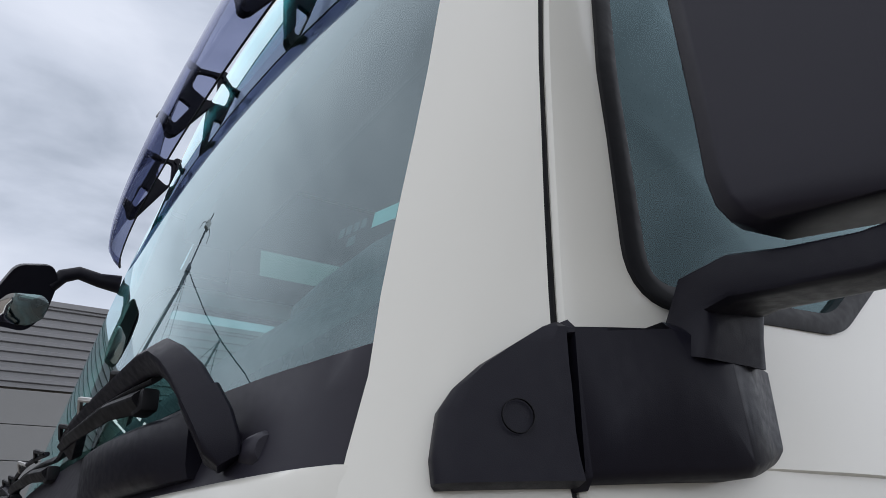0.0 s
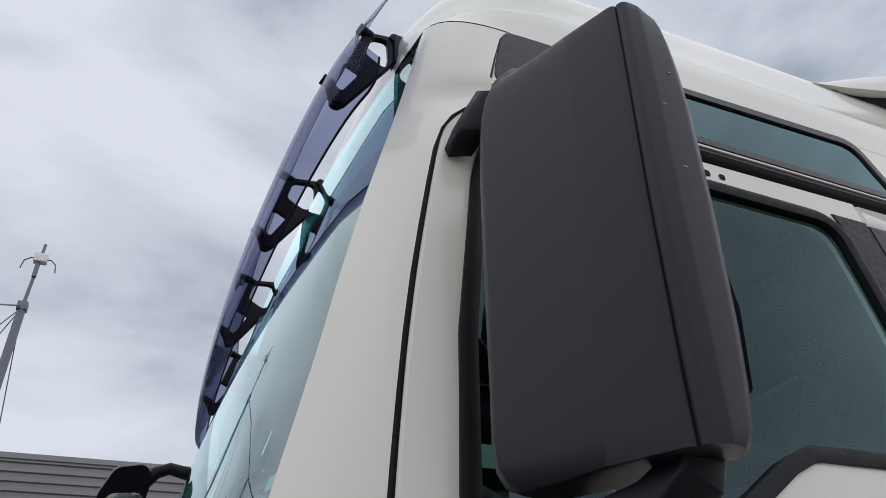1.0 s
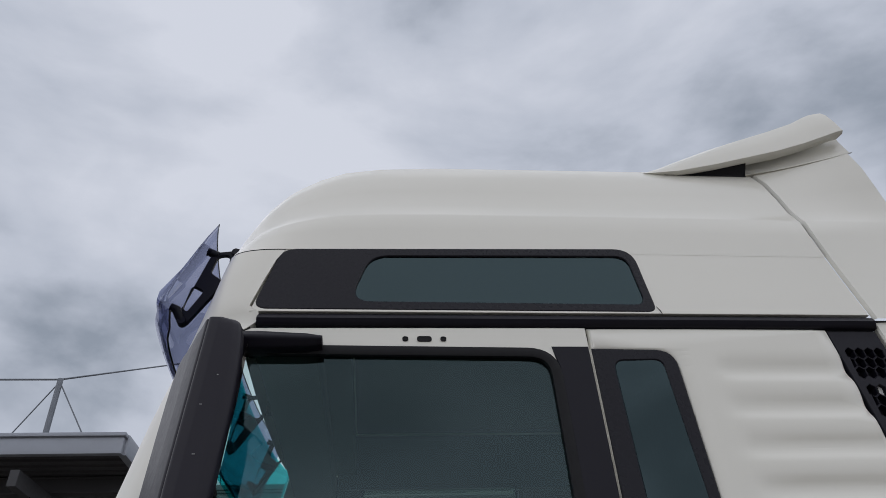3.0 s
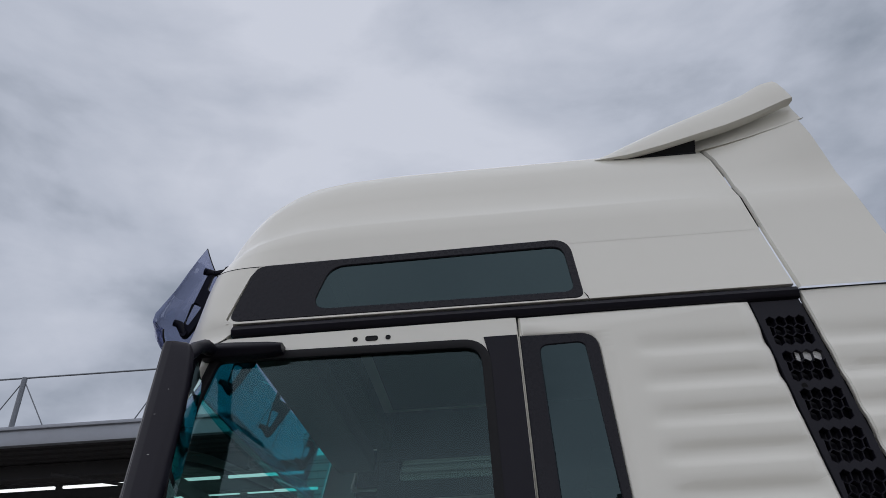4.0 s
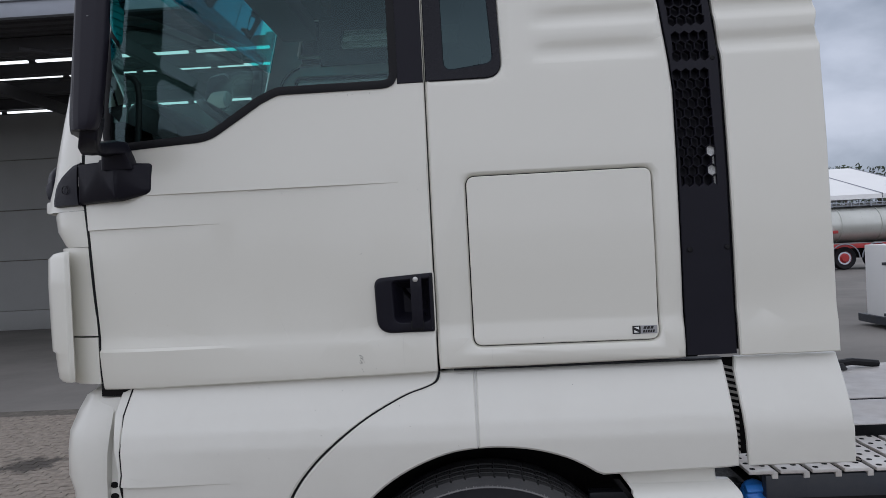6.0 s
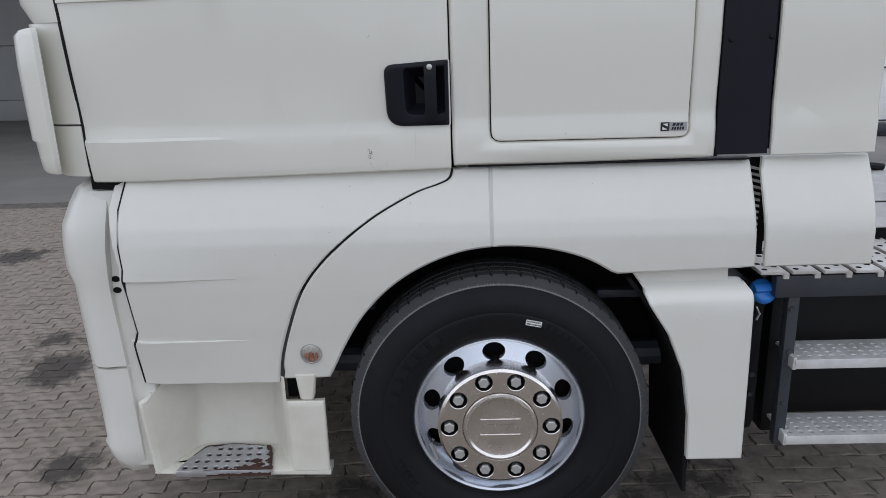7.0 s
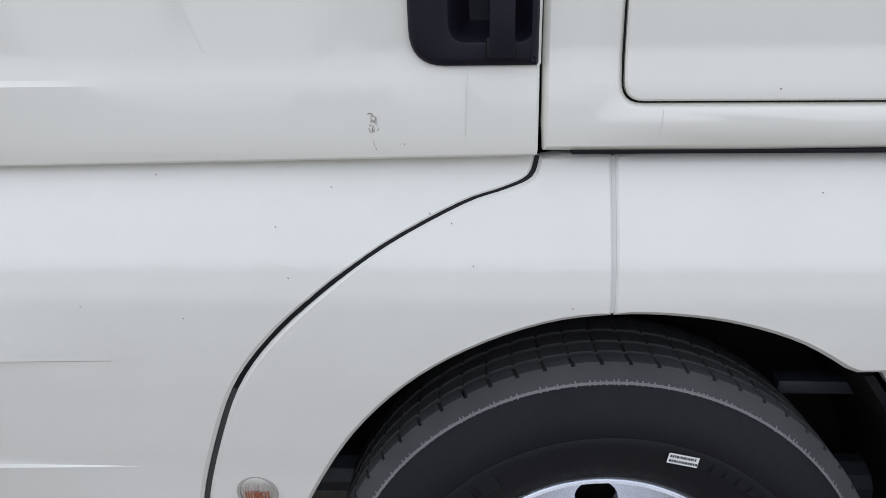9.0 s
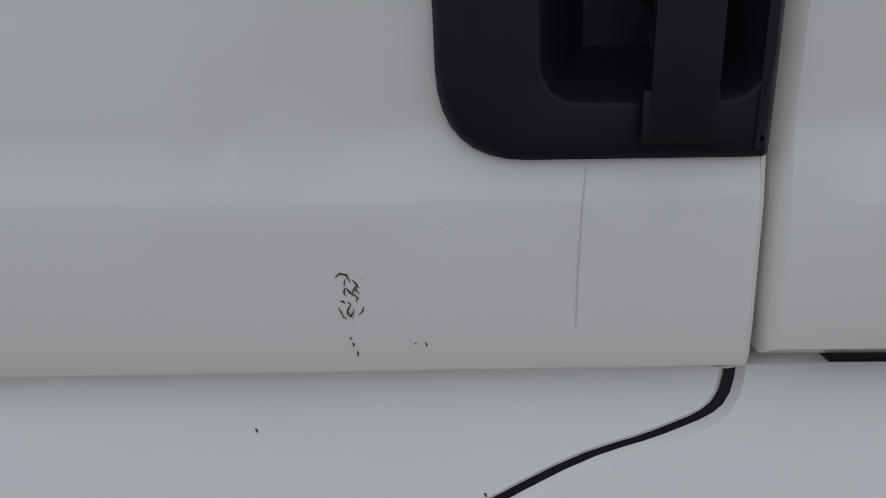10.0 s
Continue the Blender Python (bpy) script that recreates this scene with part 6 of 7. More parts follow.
def wheel():
    # disc with ten round openings, cone-shaped between the cover and the barrel
    vs, fs = [], []
    r0, r1 = 0.190, 0.287
    for s in range(10):
        a0, a1 = math.pi / 5 * s + 0.061, math.pi / 5 * (s + 1) + 0.061
        am = (a0 + a1) / 2
        outer = [(a0 + (a1 - a0) * k / 6, r0) for k in range(7)] + [(a1 - (a1 - a0) * k / 6, r1) for k in range(7)]
        hole = [(am + 0.165 * math.cos(t), 0.2440 + 0.0305 * math.sin(t)) for t in [2 * math.pi * k / 20 for k in range(20)]]
        bm = bmesh.new()
        for ring in (outer, hole):
            bv = [bm.verts.new((a * 0.24, 0, r)) for a, r in ring]
            for i in range(len(bv)):
                bm.edges.new((bv[i - 1], bv[i]))
        bmesh.ops.triangle_fill(bm, use_beauty=True, use_dissolve=False, edges=bm.edges[:], normal=(0, -1, 0))
        bm.verts.index_update()
        n0 = len(vs)
        for v in bm.verts:
            a, r = v.co.x / 0.24, v.co.z
            vs.append((WC.x + r * math.cos(a), WC.y + 0.018 + (r - r0) * 0.30, WC.z + r * math.sin(a)))
        fs += [[v.index + n0 for v in f.verts] for f in bm.faces]
        # rim of the opening
        n1 = len(vs)
        for a, r in hole:
            vs.append((WC.x + r * math.cos(a), WC.y + 0.018 + (r - r0) * 0.30, WC.z + r * math.sin(a)))
        for a, r in hole:
            vs.append((WC.x + r * 0.99 * math.cos(a), WC.y + 0.042 + (r - r0) * 0.30, WC.z + r * 0.99 * math.sin(a)))
        fs += [(n1 + i, n1 + (i + 1) % 20, n1 + 20 + (i + 1) % 20, n1 + 20 + i) for i in range(20)]
        bm.free()
    m = Mesh().add(vs, fs)
    m.lathe([(0.2868, 0.047), (0.2870, 0.040), (0.2872, 0.020), (0.290, 0.012), (0.298, 0.009), (0.303, 0.012), (0.305, 0.020), (0.302, 0.028)], WC, 72)
    m.v = [(x, y + 0.016, z) for x, y, z in m.v]
    rim = m.done("wheel", RIM, truck, "front wheel with silver steel rim and stainless nut cover", smooth=0)
    bm = bmesh.new(); bm.from_mesh(rim.data)
    bmesh.ops.remove_doubles(bm, verts=bm.verts, dist=0.0003)
    bmesh.ops.recalc_face_normals(bm, faces=bm.faces)
    bm.to_mesh(rim.data); bm.free()
    rim.data.shade_smooth(); rim.data.set_sharp_from_angle(angle=radians(45))
    # added dark ring, so that the openings look shaded inside
    Mesh().lathe([(0.18, 0.13), (0.279, 0.13)], WC, 48).done("opening_shade_ring", DARK, rim, "dark ring added for the shade behind the openings")
    # tyre: sidewall, shoulder and tread with grooves and sipes
    prof = [(0.2980, 0.052, 0), (0.3020, 0.032, 0), (0.3080, 0.020, 0), (0.3200, 0.006, 0), (0.3461, -0.006, 0), (0.3945, -0.015, 0), (0.4074, -0.0165, 0), (0.4106, -0.0145, 0), (0.4149, -0.0165, 0), (0.4482, -0.009, 0), (0.4804, 0.006, 0), (0.4950, 0.020, 0),
            (0.4990, 0.023, 1), (0.5090, 0.029, 1), (0.5170, 0.034, 1), (0.5230, 0.039, 1)]
    tread = [(0.5275, 0.042, 2), (0.5290, 0.052, 2), (0.5295, 0.072, 2), (0.5190, 0.074, 0), (0.5190, 0.080, 0), (0.5300, 0.082, 3), (0.5310, 0.112, 3), (0.5190, 0.115, 0), (0.5190, 0.122, 0), (0.5310, 0.125, 3), (0.5310, 0.16, 3), (0.5190, 0.163, 0), (0.5190, 0.172, 0), (0.5310, 0.175, 3), (0.5300, 0.23, 0), (0.5260, 0.26, 0), (0.5110, 0.285, 0), (0.4697, 0.295, 0), (0.3300, 0.28, 0)]
    teeth = 66
    angles, notch = [], []
    for k in range(teeth):
        for fr, nt in ((0.0, 0), (0.40, 0), (0.84, 0), (0.87, 1), (0.96, 1)):
            angles.append(2 * math.pi * (k + fr) / teeth); notch.append(nt)
    rings = []
    for r, y, kind in prof + tread:
        ring = []
        for a, nt in zip(angles, notch):
            rr, sh = r, 0.0
            if kind in (2, 3) and nt:
                rr -= 0.007 if kind == 2 else 0.003
            if kind == 2:
                sh = 0.35 * (y - 0.042)
            if kind == 3:
                sh = 0.008
            p = (WC.x + rr * math.cos(a + sh), WC.y + y, WC.z + rr * math.sin(a + sh))
            ring.append((p[0], p[1], max(p[2], 0.004)))
        rings.append(ring)
    n = len(angles)
    m = Mesh()
    m.loft(rings, caps=False)
    count = len(m.f)
    rows = [i // n for i in range(count)]
    m.m = [1 if rows[i] == 11 else 2 if rows[i] > 11 else 0 for i in range(count)]
    tyre = m.done("tyre", TYRE, rim, "worn black truck tyre with dusty tread", smooth=40, mats=[TYRE, TREAD, TREAD_DARK])
    # scuffed fringe where the tread wears over the shoulder
    m = Mesh()
    rnd = random.Random(4)
    for k in range(300):
        a = 2 * math.pi * (k + rnd.random() * 0.5) / 300
        r, w, h = 0.497, 0.0013, 0.004 + 0.006 * rnd.random()
        c, s = math.cos(a), math.sin(a)
        p = [(r - h * 0.3, -w), (r - h * 0.3, w), (r + h * 0.7, w), (r + h * 0.7, -w)]
        m.add([(WC.x + q * c - t * s, WC.y + (0.0245 if q > r else 0.0190) - 0.001, WC.z + q * s + t * c) for q, t in p], [(0, 1, 2, 3)])
    m.done("tyre_fringe", TREAD, rim, "frayed shoulder edge of the tyre", smooth=0)["kind"] = "stuff"
    # raised sidewall marks as plain bars, following the circle
    for a0, count_, r, h, w in ((2.18, 6, 0.385, 0.040, 0.040), (0.62, 9, 0.392, 0.020, 0.020), (3.55, 5, 0.385, 0.018, 0.018), (5.3, 6, 0.39, 0.020, 0.020)):
        for k in range(count_):
            a = a0 + k * w * 1.35 / r
            ring = lambda g, y: [(WC.x + (r + dr * g) * math.cos(a + da * g / r), WC.y + y, WC.z + (r + dr * g) * math.sin(a + da * g / r)) for dr, da in ((-h / 2, -w / 2), (-h / 2, w / 2), (h / 2, w / 2), (h / 2, -w / 2))]
            Mesh().loft([ring(1.0, -0.010), ring(0.93, -0.0163)]).done("sidewall_mark", TYRE, rim, smooth=0)
    HUB, BIG = 0.030, 1.05                   # how far the cover stands out, and its size
    grown = lambda m, dy: [(WC.x + (x - WC.x) * BIG, y + dy, WC.z + (z - WC.z) * BIG) for x, y, z in m.v]
    # nut cover: a stainless ring with ten wells and a domed cap
    wells = [[(0.1675 * math.cos(a) + 0.0275 * math.cos(t), 0.1675 * math.sin(a) + 0.0275 * math.sin(t)) for t in [2 * math.pi * k / 18 for k in range(18)]] for a in [math.pi / 5 * s for s in range(10)]]
    disc = [(0.200 * math.cos(t), 0.200 * math.sin(t)) for t in [2 * math.pi * k / 72 for k in range(72)]]
    cap = [(0.122 * math.cos(t), 0.122 * math.sin(t)) for t in [2 * math.pi * k / 48 for k in range(48)]]
    v, f = plate(disc, lambda x, z: -0.012, 0.02, holes=wells + [cap], edge=0.003)
    m = Mesh().add([(x + WC.x, y + WC.y, z + WC.z) for x, y, z in v], f)
    m.lathe([(0.199, -0.010), (0.205, -0.005), (0.207, 0.008), (0.206, 0.10)], WC, 72)
    m.lathe([(0.122, -0.012), (0.119, -0.018), (0.112, -0.0195), (0.107, -0.014), (0.104, -0.0125), (0.06, -0.0135), (0.0001, -0.0135)], WC, 48)
    m.v = grown(m, -HUB)
    cover = m.done("nut_cover", COVER, rim, "brushed stainless nut cover with domed cap", smooth=40)
    m = Mesh()
    for z in (0.028, -0.028):
        m.box(WC.x - 0.066, WC.x + 0.066, WC.y - 0.0165, WC.y - 0.012, WC.z + z - 0.0025, WC.z + z + 0.0025, 0.001)
    for x0 in (-0.05, -0.014, 0.022):
        m.add([(WC.x + x0 + a, WC.y - 0.0150, WC.z + b) for a, b in ((0, -0.011), (0.006, -0.011), (0.016, 0.011), (0.010, 0.011))], [(0, 1, 2, 3)])
        m.add([(WC.x + x0 + a, WC.y - 0.0150, WC.z + b) for a, b in ((0.016, -0.011), (0.026, -0.011), (0.026, 0.011), (0.020, 0.011))], [(0, 1, 2, 3)])
    m.v = grown(m, -HUB)
    m.done("cap_emblem", COVER, rim, "embossed bars on the hub cap", smooth=0)
    for s in range(10):
        a = math.pi / 5 * s
        cx, cz = WC.x + 0.1675 * math.cos(a), WC.z + 0.1675 * math.sin(a)
        m = Mesh()
        rot = 0.3 * s
        ring = lambda r, y: [(cx + r * math.cos(t + rot), WC.y + y, cz + r * math.sin(t + rot)) for t in [math.pi / 3 * k for k in range(6)]]
        m.loft([ring(0.0185, 0.01), ring(0.0185, -0.016), ring(0.0160, -0.0195)], caps=True)
        m.v = grown(m, 0.004 - HUB)
        m.done("wheel_nut", NUT, rim, smooth=30)
        # well in near-black: the recess's shade is put into its colour
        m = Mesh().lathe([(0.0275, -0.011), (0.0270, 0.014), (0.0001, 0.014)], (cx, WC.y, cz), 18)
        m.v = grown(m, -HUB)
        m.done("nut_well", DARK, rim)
    # paper label on the sidewall
    m = Mesh()
    c = Vector((0.262, WC.y - 0.0175, 0.868))
    ux, uz = Vector((0.97, 0, -0.20)), Vector((0.20, 0, 0.97))
    def quad(u0, u1, v0, v1, d, mm):
        m.add([tuple(c + ux * a + uz * b + Vector((0, d, 0))) for a, b in ((u0, v0), (u1, v0), (u1, v1), (u0, v1))], [(0, 1, 2, 3)], mm)
    quad(-0.027, 0.027, -0.010, 0.010, -0.001, 0)
    rnd2 = random.Random(9)
    for v0 in (0.002, -0.007):
        u = -0.024
        while u < 0.023:
            w = 0.0015 + rnd2.random() * 0.003
            quad(u, u + w, v0, v0 + 0.005, -0.0014, 1)
            u += w + 0.0012
    m.done("tyre_label", LABEL_WHITE, rim, "small white paper label with unreadable code", smooth=0, mats=[LABEL_WHITE, INK])
    m = Mesh().tube([(WC.x - 0.235, 0.02, WC.z - 0.085), (WC.x - 0.245, 0.01, WC.z - 0.10), (WC.x - 0.23, 0.005, WC.z - 0.135), (WC.x - 0.225, 0.008, WC.z - 0.16)], 0.006, 8)
    m.done("valve", NUT, rim, "bent metal tyre valve")
    return rim


near_wheel = wheel()
far_wheel = copy_thing(near_wheel, Matrix.Translation((2 * WC.x, WIDE, 0)) @ Matrix.Rotation(math.pi, 4, "Z"))

# ---- chassis behind the cab ----
chassis = thing("chassis_side", "dark blue-grey chassis side with tank, catwalk and folding steps", "chassis")
m = Mesh().box(0.4, 5.6, 0.78, 0.86, 0.72, 1.0, 0.01).box(0.4, 5.6, 1.58, 1.66, 0.72, 1.0, 0.01)
m.done("frame_rail", CHASSIS, chassis)
m = Mesh().box(1.09, 2.6, 0.055, 0.10, 0.905, 0.985, 0.008).box(1.145, 1.185, 0.07, 0.11, 0.33, 0.92, 0.006).box(2.0, 2.04, 0.07, 0.11, 0.33, 0.92, 0.006)
m.done("step_frame", CHASSIS, chassis, "blue-grey step frame")
m = Mesh()
for x0 in arange(1.03, 2.4, 0.105):
    m.box(x0, x0 + 0.085, 0.04, 0.42, 0.994, 1.006, 0.003)
    m.box(x0 + 0.080, x0 + 0.10, 0.05, 0.42, 0.975, 0.996, 0.002)
cat = m.done("catwalk_slats", SLAT, chassis, "worn aluminium catwalk slats with round dimples")
m = Mesh()
for x0 in arange(1.03, 2.4, 0.105):
    for k in range(12):
        m.lathe([(0.0001, 0.0), (0.009, 0.0), (0.010, -0.001)], (x0 + 0.042 + (0.022 if k % 2 else -0.022), 0.065 + k * 0.031, 1.0072), 10, axis="z")
m.done("slat_hole", DARK, cat, "round dimples in the slats")["kind"] = "stuff"
for x in (1.085, 1.42):
    m = Mesh().tube([(x + 0.02 * math.cos(a), 0.12 + 0.016 * math.sin(a), 1.010 + 0.004 * math.sin(2 * a)) for a in [k * 0.6 for k in range(11)]], 0.0025, 5)
    m.done("wire_loop", DARK, cat)
for z in (0.688, 0.392):
    x0 = 1.172 if z > 0.5 else 1.168
    v, f = plate([(x0, 0.03), (2.0, 0.03), (2.0, 0.19), (x0, 0.19)], lambda x, z_: 0.0, 0.012,
                 holes=[[(cx + 0.0095 * math.cos(t), cy + 0.008 * math.sin(t)) for t in [k * math.pi / 4 for k in range(8)]] for cx in arange(x0 + 0.025, 1.96, 0.038) for cy in (0.055, 0.085, 0.115, 0.145)], edge=0.002)
    m = Mesh().add([(x, zz, z - y) for x, y, zz in v], f)
    m.box(x0, 2.0, 0.026, 0.034, z - 0.035, z, 0.002)
    m.box(x0 - 0.006, x0 + 0.006, 0.03, 0.10, z - 0.04, z + 0.006, 0.002)
    m.done("folding_step", TREADSTEP, chassis, "pale perforated folding step")
m = Mesh().box(0.86, 1.14, 0.20, 0.62, 0.30, 0.88, 0.06)
m.tube([(1.05, 0.20, 0.80), (1.05, 0.15, 0.87), (1.058, 0.12, 0.905)], [0.05, 0.05, 0.045], 14)
Mesh().box(1.20, 1.98, 0.30, 0.75, 0.32, 0.86, 0.04).done("fuel_tank", TANKMAT, chassis, "black tank behind the steps")
Mesh().box(1.16, 1.22, 0.22, 0.30, 0.30, 0.92, 0.01).done("tank_bracket", TANKMAT, chassis, "black tank bracket")
Mesh().box(1.0, 1.04, 0.13, 0.2, 0.32, 0.94, 0.008).done("tank_bracket", TANKMAT, chassis, "black tank bracket")
tank = m.done("urea_tank", TANKMAT, chassis, "black moulded tank")
m = Mesh()
ax = Vector((0.1, -0.75, 0.65)).normalized()
turn = Matrix.Translation((1.072, 0.105, 0.918)) @ ax.to_track_quat("Z", "Y").to_matrix().to_4x4()
cm = Mesh()
cm.lathe([(0.043, -0.03), (0.046, -0.012), (0.044, 0.0), (0.036, 0.008), (0.0001, 0.009)], (0, 0, 0), 24, axis="z")
cm.box(-0.042, 0.042, -0.013, 0.013, 0.005, 0.026, 0.004)
cm.v = [tuple(turn @ Vector(p)) for p in cm.v]
cm.done("tank_cap", BLUE, tank, "bright blue filler cap", smooth=50)
m = Mesh().tube([(1.05, 0.10, 0.86), (1.055, 0.08, 0.84), (1.05, 0.09, 0.815)], 0.004, 6)
m.done("cap_strap", NUT, tank)
for x, z in ((1.158, 0.86), (1.165, 0.50), (1.165, 0.70), (1.10, 0.55), (1.10, 0.47)):
    m = Mesh().lathe([(0.0001, -0.006), (0.009, -0.006), (0.011, 0.0)], (x, 0.07 if x > 1.12 else 0.2, z), 8)
    m.done("bolt", CHASSIS, chassis)
# tread plates over the frame, and the strip seen through the panel gap
def tread_plate(name, x0, x1, y0, y1, z, upright=False):
    m = Mesh()
    if upright:
        m.box(x0, x1, y0, y0 + 0.004, z, y1)
    else:
        m.box(x0, x1, y0, y1, z - 0.004, z)
    i = 0
    a = x0 + 0.02
    while a < x1 - 0.01:
        b = (y0 if not upright else z) + 0.02
        k = 0
        while b < y1 - 0.015:
            d = 0.9 if (i + k) % 2 else -0.9
            cs, sn = math.cos(d), math.sin(d)
            pts = []
            for g in (-0.008, 0.0, 0.008):
                for u, w in ((-0.013, -0.0022), (0.013, -0.0022), (0.013, 0.0022), (-0.013, 0.0022)):
                    pts.append((a + (u * cs - (w + g) * sn), b + (u * sn + (w + g) * cs)))
            for q in range(3):
                p = pts[q * 4:q * 4 + 4]
                if upright:
                    m.add([(x, y0 - 0.0015, zz) for x, zz in p], [(0, 1, 2, 3)])
                else:
                    m.add([(x, y, z + 0.0015) for x, y in p], [(0, 1, 2, 3)])
            b += 0.04; k += 1
        a += 0.042; i += 1
    return m.done(name, ALU, chassis, "aluminium tread plate with raised bars", smooth=0)


tread_plate("tread_plate", 1.24, 2.7, 0.44, 0.84, 1.045)
tread_plate("tread_plate", 1.30, 2.7, 0.88, 1.70, 1.045)
Mesh().box(0.94, 1.05, 0.100, 0.104, 1.05, 1.385).done("gap_backing", DARK, chassis, "dark backing of the panel gap")
for k in range(15):
    z = 1.062 + 0.0205 * k
    Mesh().add([(0.960, 0.098, z + 0.006), (1.025, 0.098, z - 0.012), (1.025, 0.098, z - 0.002), (0.960, 0.098, z + 0.016), (0.960, 0.094, z + 0.008), (1.025, 0.094, z - 0.010), (1.025, 0.094, z - 0.004), (0.960, 0.094, z + 0.014)], [(4, 5, 6, 7), (0, 1, 5, 4), (1, 2, 6, 5), (2, 3, 7, 6), (3, 0, 4, 7)]).done("gap_tread_bar", ALU, chassis, "pale slanting bar behind the panel gap", smooth=0)
m = Mesh().lathe([(0.0001, 0.03), (0.04, 0.03), (0.06, 0.0)], (2.05, 1.55, 1.05), 16, axis="z")
m.tube([(2.05, 1.55, 1.075), (2.15, 1.58, 1.08), (2.3, 1.6, 1.06)], 0.02, 8)
m.done("hose_coupling", SEAL, chassis, "black hose coupling lying on the plate")
m = Mesh()
for s in (0, 1):
    m.lathe([(0.30, 0.0), (0.45, -0.02), (0.505, 0.03), (0.505, 0.28), (0.3, 0.3)], (3.75, 0.1 if s == 0 else 2.05, 0.505), 40)
m.done("rear_tyre", TYRE, chassis, "black rear drive tyre")

# ---- inside the cab ----
m = Mesh().box(-1.30, 0.82, 0.12, 2.32, 1.42, 1.55, 0.01)
m.done("cab_floor", TRIM_DARK, truck, "dark cab floor")
m = Mesh().box(-0.70, 0.80, 0.18, 2.26, 3.56, 3.58)
m.done("cab_headliner", TRIM_GREY, truck, "grey cab headliner")
for x0, x1, z0, z1 in ((-0.80, 0.795, 3.02, 3.124), (-0.80, 0.795, 3.246, 3.55), (-0.80, -0.672, 3.127, 3.243), (0.20, 0.795, 3.127, 3.243)):
    Mesh().box(x0, x1, 2.262, 2.280, z0, z1, 0.003).done("cab_lining", TRIM_DARK, truck, "dark upper cab lining")
Mesh().box(-0.92, -0.70, 0.25, 2.19, 3.30, 3.42, 0.004).done("cab_lining", TRIM_DARK, truck, "dark upper cab lining")
rings = []
for x, z in ((-1.34, 1.9), (-1.27, 2.27), (-1.24, 2.31), (-1.10, 2.32), (-1.00, 2.27), (-0.95, 2.08), (-0.98, 1.7), (-1.1, 1.55)):
    rings.append([(x - 0.05 * (1 - (2 * k / 8 - 1) ** 2), 0.14 + 2.16 * k / 8, z) for k in range(9)])
m = Mesh().loft(rings, caps=False, closed=False)
m.done("dashboard", TRIM_DARK, truck, "charcoal dashboard", smooth=60)
m = Mesh()
c, nrm = Vector((-0.80, 0.62, 2.33)), Vector((0.62, 0, 0.78)).normalized()
u = Vector((0, 1, 0)); w = nrm.cross(u)
m.tube([tuple(c + (u * math.cos(a) + w * math.sin(a)) * 0.225) for a in [2 * math.pi * k / 32 for k in range(33)]], 0.016, 8, caps=False)
for a in (0.4, math.pi - 0.4, -math.pi / 2):
    m.tube([tuple(c - nrm * 0.03), tuple(c + (u * math.cos(a) + w * math.sin(a)) * 0.22)], 0.016, 6)
m.tube([tuple(c - nrm * 0.05), tuple(c - nrm * 0.01)], [0.075, 0.07], 14)
m.tube([tuple(c - nrm * 0.05), (-1.02, 0.62, 2.08)], 0.04, 8)
m.done("steering_wheel", TRIM_GREY, truck, "grey steering wheel", smooth=60)


def seat(name, x, y):
    m = Mesh()
    m.box(x - 0.26, x + 0.26, y - 0.26, y + 0.26, 1.86, 2.0, 0.05)
    tilt = Matrix.Translation((x + 0.24, y, 1.98)) @ Matrix.Rotation(radians(12), 4, "Y")
    m.box(-0.07, 0.07, -0.25, 0.25, 0.0, 0.62, 0.05, turn=tilt)
    m.box(-0.05, 0.06, -0.14, 0.14, 0.64, 0.86, 0.04, turn=tilt)
    m.box(x - 0.16, x + 0.16, y - 0.16, y + 0.16, 1.54, 1.88, 0.02)
    ob = m.done(name, FABRIC, truck, "grey fabric cab seat", smooth=50)
    return ob


for far in (False, True):
    y0, y1 = (0.075, 0.14) if not far else (WIDE - 0.14, WIDE - 0.075)
    Mesh().box(-0.075, 0.06, y0, y1, 1.5, 3.04, 0.015).done("inner_pillar", TRIM_DARK, truck, "dark inner door pillar")


seat("driver_seat", -0.22, 0.62), seat("passenger_seat", -0.22, 1.82)
m = Mesh().box(0.30, 0.79, 0.16, 2.28, 1.9, 2.06, 0.04)
m.done("bunk", FABRIC, truck, "grey bunk mattress", smooth=50)
m = Mesh().box(-1.02, -0.80, 0.25, 2.19, 3.16, 3.30, 0.03)
m.done("overhead_shelf", TRIM_GREY, truck, "grey overhead shelf above the windscreen", smooth=50)
m = Mesh().tube([(-1.110, 0.155, 2.480), (-1.085, 0.150, 2.486), (-1.062, 0.150, 2.478), (-1.048, 0.150, 2.455), (-1.045, 0.150, 2.41), (-1.050, 0.150, 2.33), (-1.058, 0.150, 2.24)], 0.012, 8)
m.done("pillar_grip", TRIM_DARK, truck, "black curved interior grip", smooth=60)
rings = []
for y, k in ((0.30, 0.80), (0.34, 0.95), (0.45, 1.0), (0.62, 1.0), (0.74, 0.96), (0.78, 0.82)):
    rings.append([(-1.08 + (x + 1.08) * k, y, 2.28 + (z - 2.28) * k) for x, z in rounded([(-1.19, 2.28), (-1.18, 2.42), (-1.12, 2.456), (-1.03, 2.410), (-0.95, 2.335), (-0.94, 2.28)], 0.03, 3)])
Mesh().loft(rings).done("instrument_binnacle", TRIM_DARK, truck, "charcoal hooded instrument binnacle", smooth=60)
